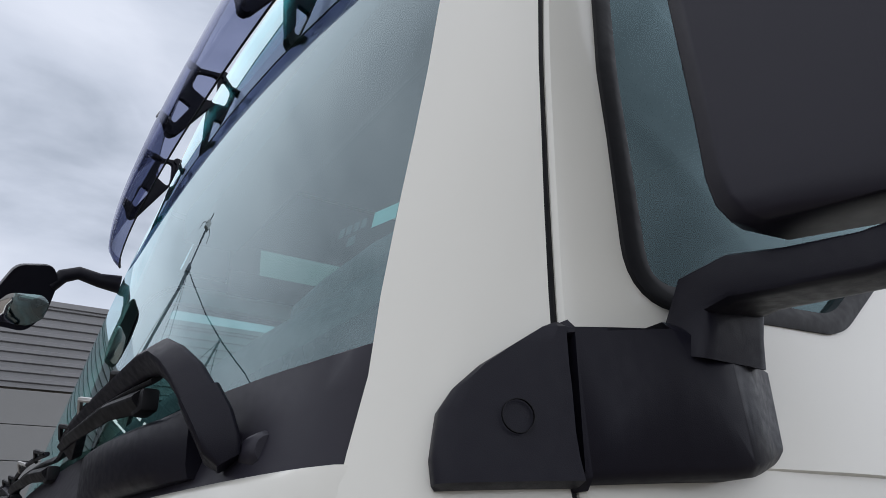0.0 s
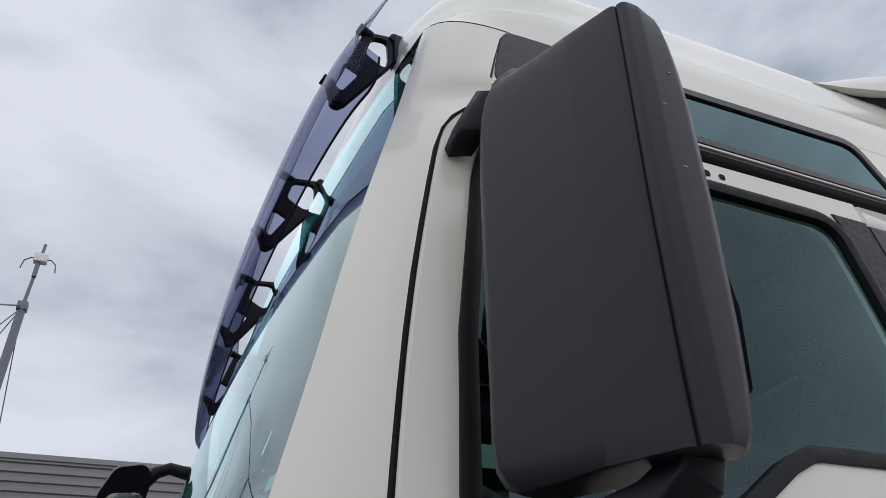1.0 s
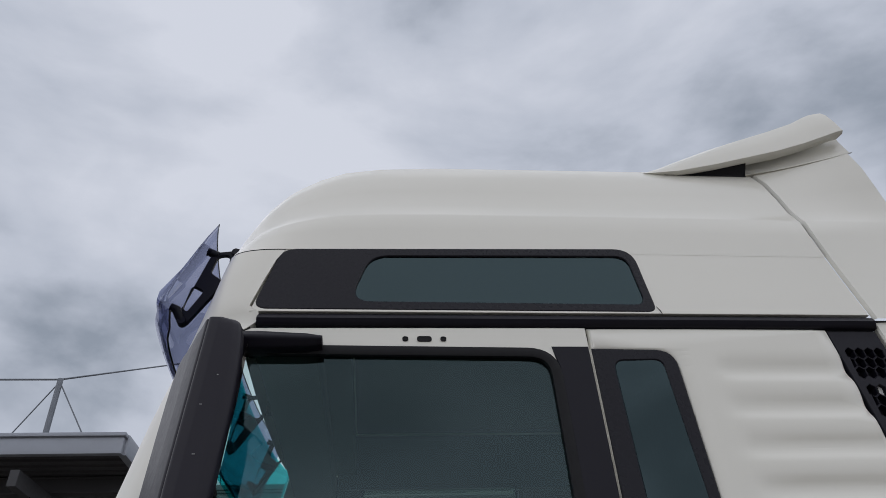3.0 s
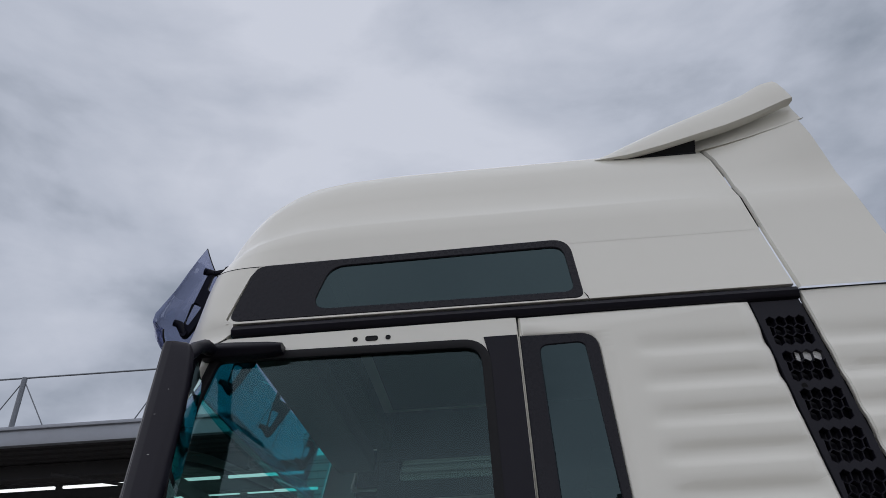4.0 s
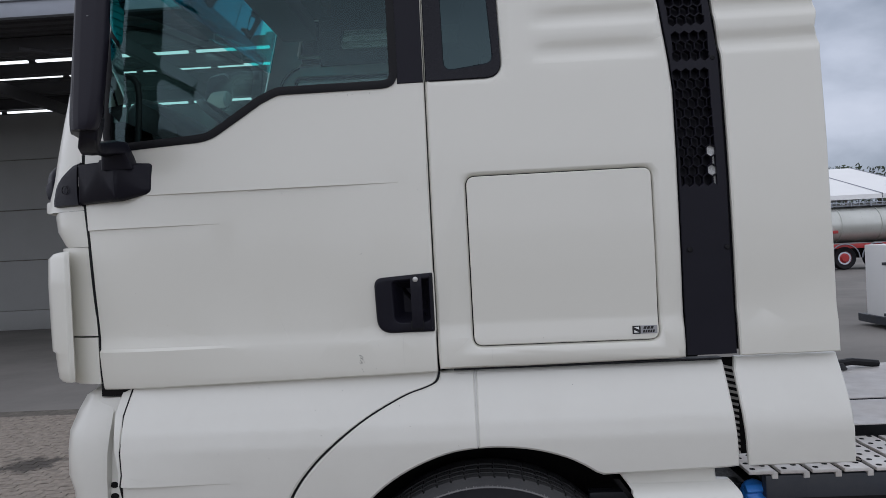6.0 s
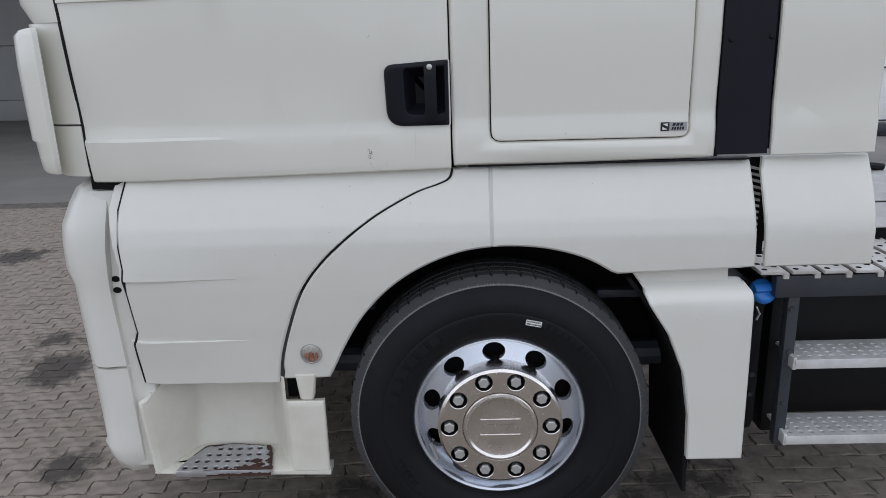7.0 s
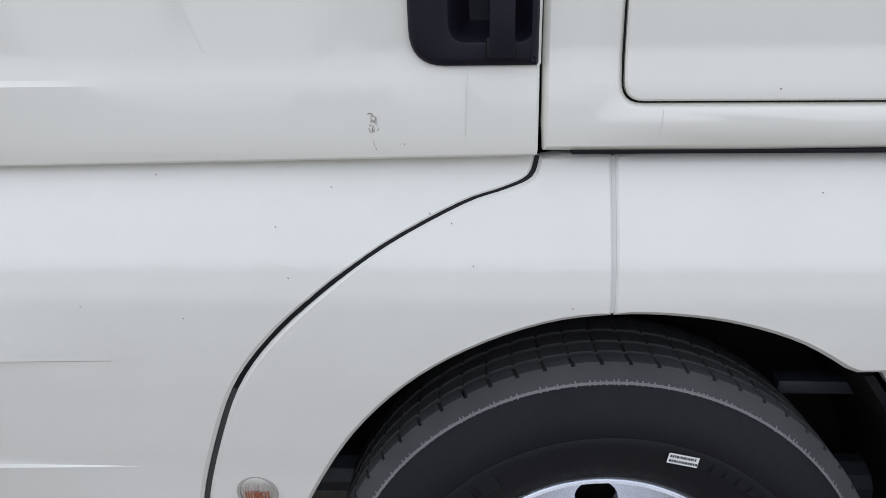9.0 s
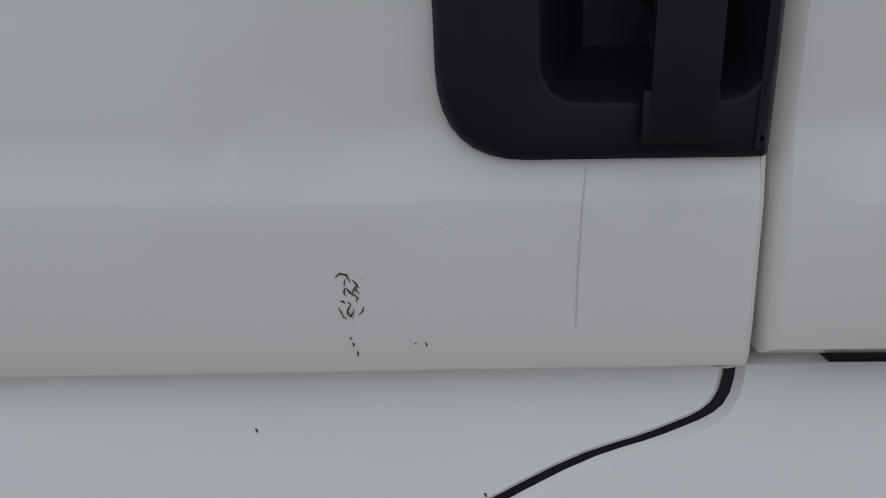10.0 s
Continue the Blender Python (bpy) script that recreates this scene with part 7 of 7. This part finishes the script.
# stickers on the glass
m = Mesh()
def on_screen(z, s):
    bx, by = w_edge(z)
    y = by + s
    k = 1 - ((y - MID) / (MID - by)) ** 2
    return (bx + 0.010 - (0.10 + 0.02 * (3.3 - z)) * max(k, 0) ** 0.8 + 0.006, y, z)
def glass_quad(z0, z1, s0, s1, mm):
    m.add([on_screen(z0, s0), on_screen(z0, s1), on_screen(z1, s1), on_screen(z1, s0)], [(0, 1, 2, 3)], mm)
glass_quad(2.300, 2.320, 0.018, 0.052, 0)
for k in range(4):
    glass_quad(2.306, 2.318, 0.062 + k * 0.012, 0.071 + k * 0.012, 1)
glass_quad(2.288, 2.300, 0.075, 0.088, 1)
for k in range(5):
    glass_quad(2.20 + k * 0.011, 2.206 + k * 0.011, 0.060 + 0.004 * k, 0.10, 1)
m.done("windscreen_sticker", LABEL_GREY, truck, "small grey sticker and print on the windscreen", smooth=0, mats=[MINT, INK])

# ---- scratches, drips and specks on the paint ----
marks = random.Random(21)


def mark(pts, w, lift=0.0006, yf=door_y, mat=SCRATCH, parent=None, name="paint_scratch", label="thin dark paint scratch"):
    m = Mesh()
    top, bot = [], []
    for i, (x, z) in enumerate(pts):
        a, b = Vector(pts[max(i - 1, 0)]), Vector(pts[min(i + 1, len(pts) - 1)])
        d = (b - a).normalized() if (b - a).length > 0 else Vector((1, 0))
        ww = w * (0.35 if i in (0, len(pts) - 1) else 1.0)
        top.append((x - d.y * ww, yf(x - d.y * ww, z + d.x * ww) - lift, z + d.x * ww))
        bot.append((x + d.y * ww, yf(x + d.y * ww, z - d.x * ww) - lift, z - d.x * ww))
    m.loft([top, bot], caps=False, closed=False)
    return m.done(name, mat, parent or near_door, label, smooth=0)


mark([(-0.2635, 1.456), (-0.260, 1.459), (-0.256, 1.458), (-0.2535, 1.453)], 0.0007)
for k in range(17):
    x, z = -0.254 + marks.uniform(-0.005, 0.006), 1.440 + marks.uniform(-0.013, 0.012)
    a, l = marks.uniform(0.6, 2.6), marks.uniform(0.003, 0.008)
    b = a + marks.uniform(-1, 1)
    mark([(x, z), (x + l * math.cos(a) * 0.5, z + l * math.sin(a) * 0.5), (x + l * (math.cos(a) + math.cos(b)) * 0.5, z + l * (math.sin(a) + math.sin(b)) * 0.5)], marks.uniform(0.0003, 0.0008))
for x, z, l in ((-0.256, 1.416, 0.002), (-0.2545, 1.412, 0.003), (-0.252, 1.406, 0.004), (-0.214, 1.4115, 0.001), (-0.207, 1.412, 0.003), (-0.239, 1.806, 0.006), (-0.243, 1.80, 0.002), (-0.30, 2.345, 0.003), (-0.26, 2.344, 0.004), (-0.245, 2.345, 0.003), (-0.185, 2.346, 0.004), (-0.50, 2.02, 0.003)):
    mark([(x, z), (x + 0.001, z - l / 2), (x + 0.0004, z - l)], 0.0007)
DRIP = material("faint_grey_drip", (0.50, 0.49, 0.455), 0.4, vary=0.1, scale=30)
mark([(-0.1065, 1.528), (-0.109, 1.50), (-0.1105, 1.46), (-0.111, 1.43), (-0.110, 1.392)], 0.0003, mat=DRIP, name="drip_mark", label="faint grey drip line")
mark([(0.19, 1.465), (0.189, 1.44), (0.184, 1.418)], 0.0004, yf=side_y, mat=DRIP, name="drip_mark", label="faint grey drip line")
for x, z in ((0.36, 1.492), (0.45, 1.33), (-0.40, 1.20), (-0.58, 1.13), (-0.75, 1.15), (-0.33, 1.34), (-0.17, 1.30), (-0.10, 1.22), (-0.135, 1.285), (0.06, 1.15), (0.8, 0.87), (-0.42, 1.28), (-0.62, 1.36)):
    mark([(x, z), (x + 0.0012, z - 0.001), (x + 0.0018, z - 0.0026)], 0.0009, yf=(low_y if z < 1.38 else side_y) if z > 0.9 else flap_y, parent=truck, name="paint_speck", label="dark speck on the paint")
for k in range(26):
    x, z = marks.uniform(-1.1, -0.02), marks.uniform(1.45, 2.2)
    s = marks.uniform(0.0005, 0.0010)
    if not (x > -0.22 and 1.5 < z < 1.75):
        mark([(x, z), (x + s, z - s)], s, name="paint_speck", label="dark speck on the paint")
mark([(-0.020, 1.3925), (-0.012, 1.3930), (-0.006, 1.394)], 0.0009, mat=DRIP, name="paint_chip", label="chipped lower door edge")

mark([(0.232, 3.128), (0.240, 3.112), (0.245, 3.097)], 0.0022, yf=upper_y, mat=SEAL, parent=truck, name="panel_joint", label="thin dark panel joint")

# ---- canopy, buildings and masts round the yard ----
CAN_Y, CAN_Z = 9.4, 6.30
canopy = thing("loading_canopy", "long flat steel canopy with galvanised fascia before a hall", "canopy")
m = Mesh().box(-60, -4.40, CAN_Y, CAN_Y + 0.12, 5.98, CAN_Z, 0.01).box(-60, -4.37, CAN_Y - 0.05, CAN_Y + 0.2, 6.24, 6.30, 0.01)
m.box(-4.47, -4.35, CAN_Y + 0.1, 17.4, 5.98, CAN_Z, 0.01)
m.done("fascia", FASCIA, canopy, "galvanised steel fascia")
m = Mesh()
m.box(-60, -4.45, CAN_Y + 0.12, 17.45, 6.10, 6.20)
m.done("deck", SOFFIT, canopy, "dark trapezoid deck")
for y in arange(CAN_Y + 0.3, 17.2, 0.28):
    Mesh().box(-60, -4.48, y, y + 0.13, 6.06, 6.10).done("deck_rib", SOFFIT, canopy, smooth=0)
for y in (10.8, 12.4, 14.0, 15.6):
    m = Mesh().box(-60, -4.5, y, y + 0.12, 5.82, 6.06, 0.01).box(-60, -4.5, y - 0.06, y + 0.18, 5.80, 5.825).box(-60, -4.5, y - 0.06, y + 0.18, 6.045, 6.06)
    m.done("beam", SOFFIT, canopy, "dark steel beam")
for x in arange(-58, -6, 4.0):
    Mesh().box(x, x + 0.14, CAN_Y + 0.15, 17.3, 5.55, 5.80, 0.01).done("cross_beam", SOFFIT, canopy, "dark cross beam")
    Mesh().tube([(x - 1.8, CAN_Y + 0.8, 5.7), (x + 0.1, 12.2, 5.7)], 0.03, 6).done("brace", SOFFIT, canopy, "dark diagonal brace")
for y, z in ((11.6, 5.88), (12.8, 5.88), (15.6, 5.76)):
    for x in arange(-44, -5.4, 1.62):
        m = Mesh().box(x, x + 1.45, y - 0.03, y + 0.03, z - 0.05, z, 0.008)
        m.done("tube_lamp", TUBE, canopy, "lit fluorescent tube lamp")
hall = thing("hall", "grey panelled hall with wide horizontal joints under the canopy", "building")
for r in range(5):
    z0, z1 = 0.55 + r * 1.42, 0.55 + (r + 1) * 1.42 - 0.02
    for c in range(9):
        x0 = -60 + c * 6.2
        m = Mesh().box(x0, x0 + 6.185, 17.5, 17.62, z0, z1, 0.012)
        m.done("wall_panel", PANEL, hall, smooth=0)
m = Mesh().box(-60, -4.2, 17.53, 17.75, 0.0, 7.9)
m.done("wall_core", JOINT, hall, "dark joint behind the panels")
m = Mesh().box(-60, -4.2, 17.46, 17.7, 0.0, 0.54, 0.01)
m.done("plinth", PANEL, hall, "concrete plinth")

clad = thing("clad_building", "grey building with horizontal corrugated cladding above smooth panels", "building")
m = Mesh()
prof, z = [], 5.05
while z < 6.46:
    prof += [(13.0, z), (13.0, z + 0.075), (12.955, z + 0.09), (12.955, z + 0.145)]
    z += 0.16
rings = [[(x, y, z) for y, z in prof] for x in (-4.05, 5.0)]
m.loft(rings, caps=False, closed=False)
m.box(-4.1, 5.02, 12.92, 13.3, 6.46, 6.56, 0.01).box(-4.12, -3.98, 12.93, 13.1, 0.0, 6.5, 0.01)
m.done("cladding", CLADDING, clad, "grey corrugated cladding", smooth=0)
for r in range(9):
    z0 = 5.02 - (r + 1) * 0.56
    m = Mesh().box(-3.98, 5.0, 12.98, 13.06, z0, z0 + 0.55, 0.008)
    m.done("wall_panel", PANEL, clad, smooth=0)
m = Mesh().box(-4.05, 5.0, 13.06, 20.0, 0, 6.5)
m.done("wall_core", JOINT, clad)


def post(x, y, z0, z1, r=0.045):
    m = Mesh().tube([(x, y, z0), (x, y, z1)], r, 10)
    m.box(x - 0.09, x + 0.09, y - 0.09, y + 0.09, z0, z0 + 0.02)
    ob = m.done("canopy_post", POLE, None, "", smooth=50)
    tagged(ob, "short grey galvanised post standing on the canopy edge", "post", "canopy posts")
    for dx in (-0.55, 0.55):
        Mesh().tube([(x, y, z1 - 0.05), (x + dx, y + 0.05, z0 + 0.01)], 0.011, 5).done("guy_wire", POLE, ob, "thin guy wire")
    return ob


for x in (-5.62, -8.28, -10.94, -13.6, -16.26, -18.92, -21.6, -24.2):
    post(x, 9.5, 6.30, 7.25)
m = Mesh().tube([(-60, 9.5, 7.24), (-5.62, 9.5, 7.24), (-3.92, 13.2, 9.46)], 0.016, 6)
tagged(m.done("cable", POLE), "thin steel cable strung between the posts", "cable")

mast = thing("antenna_mast", "grey guyed mast with antenna box on a roof edge", "mast")
M = Vector((-3.92, 13.2, 0))


def at_mast(*pts):
    return [(M.x + a, M.y + b, z) for a, b, z in pts]


m = Mesh().tube(at_mast((0, 0, 6.5), (0, 0, 9.50)), [0.085, 0.075], 12).tube(at_mast((0, 0, 9.45), (0.05, 0, 10.9)), [0.036, 0.03], 8)
m.done("pole", POLE, mast, "grey galvanised pole", smooth=50)
Mesh().box(M.x - 0.09, M.x + 0.09, M.y - 0.09, M.y + 0.09, 9.35, 9.52, 0.01).done("clamp", POLE, mast)
Mesh().box(M.x - 0.07, M.x + 0.17, M.y - 0.10, M.y + 0.06, 10.45, 10.64, 0.01).done("antenna_box", TENT, mast, "pale antenna box")
Mesh().box(M.x - 0.20, M.x - 0.05, M.y - 0.08, M.y + 0.08, 6.85, 7.16, 0.01).done("junction_box", TENT, mast, "pale junction box")
for s in (-1, 1):
    Mesh().tube(at_mast((0.05, 0, 10.50), (0.05 + s * 0.17, 0, 10.56), (0.05 + s * 0.28, 0, 10.47), (0.05 + s * 0.31, 0, 10.28)), 0.014, 6).done("hook", POLE, mast)
Mesh().tube(at_mast((0.03, -0.04, 10.1), (0.03, -0.04, 10.4)), 0.045, 8).done("aerial", POLE, mast)
for end in ((-1.7, 0.3, 7.0), (0.25, 0.4, 6.5), (-1.2, 0.4, 6.5)):
    Mesh().tube(at_mast((0, 0, 9.42), end), 0.011, 5).done("guy_wire", POLE, mast)

# ---- far side of the yard, behind the truck ----
tanker = thing("tank_trailer", "pale tank trailer on a red chassis parked across the yard", "trailer", (0, 0, 0))
TY = 28.0
m = Mesh()
for x0, x1 in ((13.2, 15.25), (15.25, 16.85), (16.85, 18.6), (18.6, 22.6)):
    m.lathe([(0.735, x0), (0.755, x0 + 0.06), (0.755, x1 - 0.03), (0.785, x1 - 0.02), (0.785, x1 + 0.02)], (0, TY + 1.0, 1.83), 40, axis="x")
m.v = [(x, TY + 1.0 + (y - TY - 1.0) * 1.35, z) for x, y, z in m.v]
m.done("tank", TANKER, tanker, "pale tank shell", smooth=50)
m = Mesh().box(13.2, 22.6, TY + 0.4, TY + 1.6, 2.60, 2.63).tube([(13.2, TY + 0.35, 2.73), (22.6, TY + 0.35, 2.73)], 0.022, 6)
for x in arange(13.4, 22.4, 0.8):
    m.box(x, x + 0.05, TY + 0.33, TY + 0.37, 2.57, 2.73)
m.done("top_walkway", FASCIA, tanker, "grey top walkway")
m = Mesh().box(13.2, 22.6, TY + 0.05, TY + 0.2, 0.86, 1.05, 0.02).box(14.75, 15.05, TY - 0.06, TY, 1.50, 1.62, 0.01)
m.done("chassis_rail", RED, tanker, "red chassis rail")
for x in (15.30, 16.60, 17.90):
    m = Mesh().lathe([(0.27, 0.02), (0.43, -0.02), (0.47, 0.05), (0.47, 0.30)], (x, TY, 0.47), 32)
    w = m.done("wheel", TYRE, tanker, "black trailer wheel with red hub")
    Mesh().lathe([(0.0001, -0.02), (0.13, -0.02), (0.16, 0.03), (0.20, 0.05)], (x, TY, 0.47), 24).done("hub", RED, w, "red wheel hub")
    Mesh().lathe([(0.20, 0.05), (0.26, 0.05), (0.285, 0.015)], (x, TY, 0.47), 24).done("rim", RIM, w, "silver wheel rim")
    Mesh().tube([(x + 0.60 * math.cos(a), TY, 0.47 + 0.58 * math.sin(a)) for a in [math.pi * k / 12 for k in range(13)]], 0.025, 6).done("mudguard", FASCIA, w, "grey mudguard")
m = Mesh().box(13.2, 22.6, TY + 0.45, TY + 1.7, 0.45, 0.95)
m.done("underside", DARK, tanker)

tent = thing("tent_hall", "large white membrane tent hall with a gabled roof", "building")
m = Mesh()
bays = arange(5.0, 33.0, 4.0)
m.loft([[(x, 62, 6.75) for x in bays], [(x, 50, 3.95) for x in bays], [(x, 49.95, 3.62) for x in bays], [(x, 50.2, 3.62) for x in bays]], caps=False, closed=False)
m.add([(33, 62, 6.75), (33, 50, 3.95), (33, 74, 3.95)], [(0, 1, 2)])
m.add([(5, 62, 6.75), (33, 62, 6.75), (33, 74, 3.95), (5, 74, 3.95)], [(0, 1, 2, 3)])
m.done("membrane", TENT, tent, "white roof membrane", smooth=0)
m = Mesh()
for x in bays:
    m.tube([(x, 49.93, 3.66), (x, 49.93, 3.97), (x, 62, 6.78)], 0.035, 5)
m.done("membrane_seam", FASCIA, tent, "grey seams between the roof bays")
m = Mesh().box(5, 33, 50.4, 74, 0, 3.3)
m.done("tent_wall", PANEL, tent, "grey tent wall")
m = Mesh()
for x in arange(5, 32.8, 0.4):
    m.box(x, x + 0.07, 50.05, 50.12, 3.16, 3.62)
m.box(5, 33, 50.02, 50.14, 3.10, 3.18)
m.done("lattice", FASCIA, tent, "grey lattice girder")

trees = random.Random(5)


def tree(x, y, h, group="far trees"):
    t = thing("tree", "dark distant tree behind the tent hall", "tree", (x, y, 0), group)
    m = Mesh().tube([(0, 0, 0), (0.1, 0, h * 0.4), (0.2, 0.1, h * 0.8)], [0.28, 0.2, 0.06], 8)
    for k in range(5):
        a = k * 1.3
        m.tube([(0.1, 0, h * (0.4 + 0.07 * k)), (1.4 * math.cos(a), 1.4 * math.sin(a), h * (0.62 + 0.06 * k))], [0.1, 0.03], 5)
    m.done("trunk", BARK, t, smooth=60)
    m = Mesh()
    for k in range(420):
        r, a, q = trees.random() ** 0.5 * h * 0.30, trees.random() * 6.283, trees.random()
        c = Vector((r * math.cos(a), r * math.sin(a), h * (0.42 + 0.58 * q)))
        c.x, c.y = c.x * (1.1 - 0.7 * abs(q - 0.4)), c.y * (1.1 - 0.7 * abs(q - 0.4))
        s = 0.18 + 0.22 * trees.random()
        d1 = Vector((trees.gauss(0, 1), trees.gauss(0, 1), trees.gauss(0, 1))).normalized()
        d2 = d1.orthogonal().normalized()
        m.add([tuple(c - d1 * s), tuple(c + d2 * s * 0.6), tuple(c + d1 * s), tuple(c - d2 * s * 0.6)], [(0, 1, 2, 3)])
    m.done("crown", LEAF, t, smooth=0)


for k in range(7):
    tree(44 + k * 3.4 + trees.uniform(-1, 1), 84 + trees.uniform(-3, 3), 8.6 - 0.12 * k + trees.uniform(-0.5, 0.5))

cabinet = thing("pump_cabinet", "white upright cabinet with straps on a dark foot", "cabinet", (0, 0, 0))
m = Mesh().box(7.18, 8.0, 10.3, 11.0, 0.18, 1.45, 0.02).box(7.345, 7.36, 10.285, 10.31, 0.2, 1.45)
m.done("body", TENT, cabinet, "white cabinet body")
m = Mesh().box(7.12, 8.1, 10.1, 11.2, 0.06, 0.20, 0.01).box(7.2, 7.35, 10.15, 10.4, 0.0, 0.07).box(7.8, 7.95, 10.15, 10.4, 0.0, 0.07)
m.done("foot", CHASSIS, cabinet, "dark pallet foot")
m = Mesh().tube([(7.15, 10.28, 1.12), (8.02, 10.28, 1.12)], 0.012, 6).tube([(7.15, 10.28, 0.24), (8.02, 10.28, 0.24)], 0.012, 6).box(7.12, 7.19, 10.3, 10.35, 1.10, 1.15).box(7.12, 7.19, 10.3, 10.35, 0.22, 0.27)
m.done("strap", CHASSIS, cabinet, "dark strap")

lamp_post = thing("floodlight_mast", "tall slim floodlight mast across the yard", "lamp post", (6.0, -28.0, 0))
m = Mesh().tube([(0, 0, 0), (0, 0, 13.0)], [0.12, 0.06], 10)
m.done("pole", POLE, lamp_post, smooth=60)
m = Mesh().box(-0.9, 0.9, -0.08, 0.08, 12.9, 13.05)
for x in (-0.8, -0.3, 0.3, 0.8):
    m.box(x - 0.2, x + 0.2, -0.2, 0.2, 13.05, 13.3, 0.03)
m.done("floodlight", CHASSIS, lamp_post, "dark floodlight heads")

# ---- ground ----
m = Mesh()
m.add([(-600, -600, 0), (600, -600, 0), (600, 600, 0), (-600, 600, 0)], [(0, 1, 2, 3)])
m.v = [(x, y, -0.012) for x, y, z in m.v]
ground = m.done("ground", YARD, None, "", smooth=0)
tagged(ground, "weathered grey yard paving reaching to the horizon", "ground", kind="structure")
m = Mesh().box(-12.0, 4.0, -4.0, 6.4, -0.0115, -0.0072)
tagged(m.done("paver_bed", JOINT, None, "", smooth=0), "dark sandy bed between the pavers", "ground", kind="structure")
pavement = thing("pavement", "worn grey concrete pavers laid in rows", "pavement", kind="structure")
PL, PW = 0.166, 0.094


def paver_shape(seed):
    r = random.Random(seed)
    l, w = PL / 2 - 0.0026, PW / 2 - 0.0026
    out = []
    for i in range(20):
        k, q = i // 5, (i % 5) / 5
        if k == 0:
            x, y = -l + 2 * l * q, -w
        elif k == 1:
            x, y = l, -w + 2 * w * q
        elif k == 2:
            x, y = l - 2 * l * q, w
        else:
            x, y = -l, w - 2 * w * q
        bend, lean = 0.0045 * math.sin(math.pi * x / l), 0.0040 * math.sin(math.pi * y / w)
        out.append((x - lean + r.gauss(0, 0.0030), y + bend + r.gauss(0, 0.0028)))
    lo = [(x, y, -0.010) for x, y in out]
    mid = [(x, y, -0.0030 + r.uniform(-0.0012, 0.0008)) for x, y in out]
    hi = [(x * r.uniform(0.955, 0.99), y * r.uniform(0.92, 0.98), r.uniform(-0.0012, 0.0010)) for x, y in out]
    n = len(out)
    fs = [(i, (i + 1) % n, n + (i + 1) % n, n + i) for i in range(n)] + [(n + i, n + (i + 1) % n, 2 * n + (i + 1) % n, 2 * n + i) for i in range(n)] + [tuple(range(2 * n, 3 * n))]
    return lo + mid + hi, fs


shapes = [paver_shape(s) for s in range(14)]
paver_mesh = []
for v, f in shapes:
    me = bpy.data.meshes.new("paver")
    me.from_pydata(v, [], f)
    me.materials.append(PAVER)
    paver_mesh.append(me)
lay = random.Random(12)
rest = Mesh()
near = 0
for r in range(int(-3.6 / PW), int(6.2 / PW)):
    y = r * PW
    for c in range(int(-11.6 / PL), int(3.4 / PL)):
        x = c * PL + (PL / 2 if r % 2 else 0)
        k = lay.randrange(14)
        dz, a = lay.uniform(-0.0035, 0.0015), lay.uniform(-0.014, 0.014)
        if -2.9 < x < -1.1 and 0.1 < y < 2.6 and near < 300:
            ob = new("paver", paver_mesh[k])
            ob.parent = pavement
            ob.location, ob.rotation_euler = (x, y, dz), (lay.uniform(-0.012, 0.012), lay.uniform(-0.012, 0.012), a)
            near += 1
        else:
            cs, sn = math.cos(a), math.sin(a)
            rest.add([(x + p[0] * cs - p[1] * sn, y + p[0] * sn + p[1] * cs, p[2] + dz) for p in shapes[k][0]], shapes[k][1])
me = bpy.data.meshes.new("paver_field")
me.from_pydata(rest.v, [], rest.f)
me.materials.append(PAVER)
field = new("paver_field", me)
field.parent = pavement
tagged(field, "further grey concrete pavers", kind="stuff")
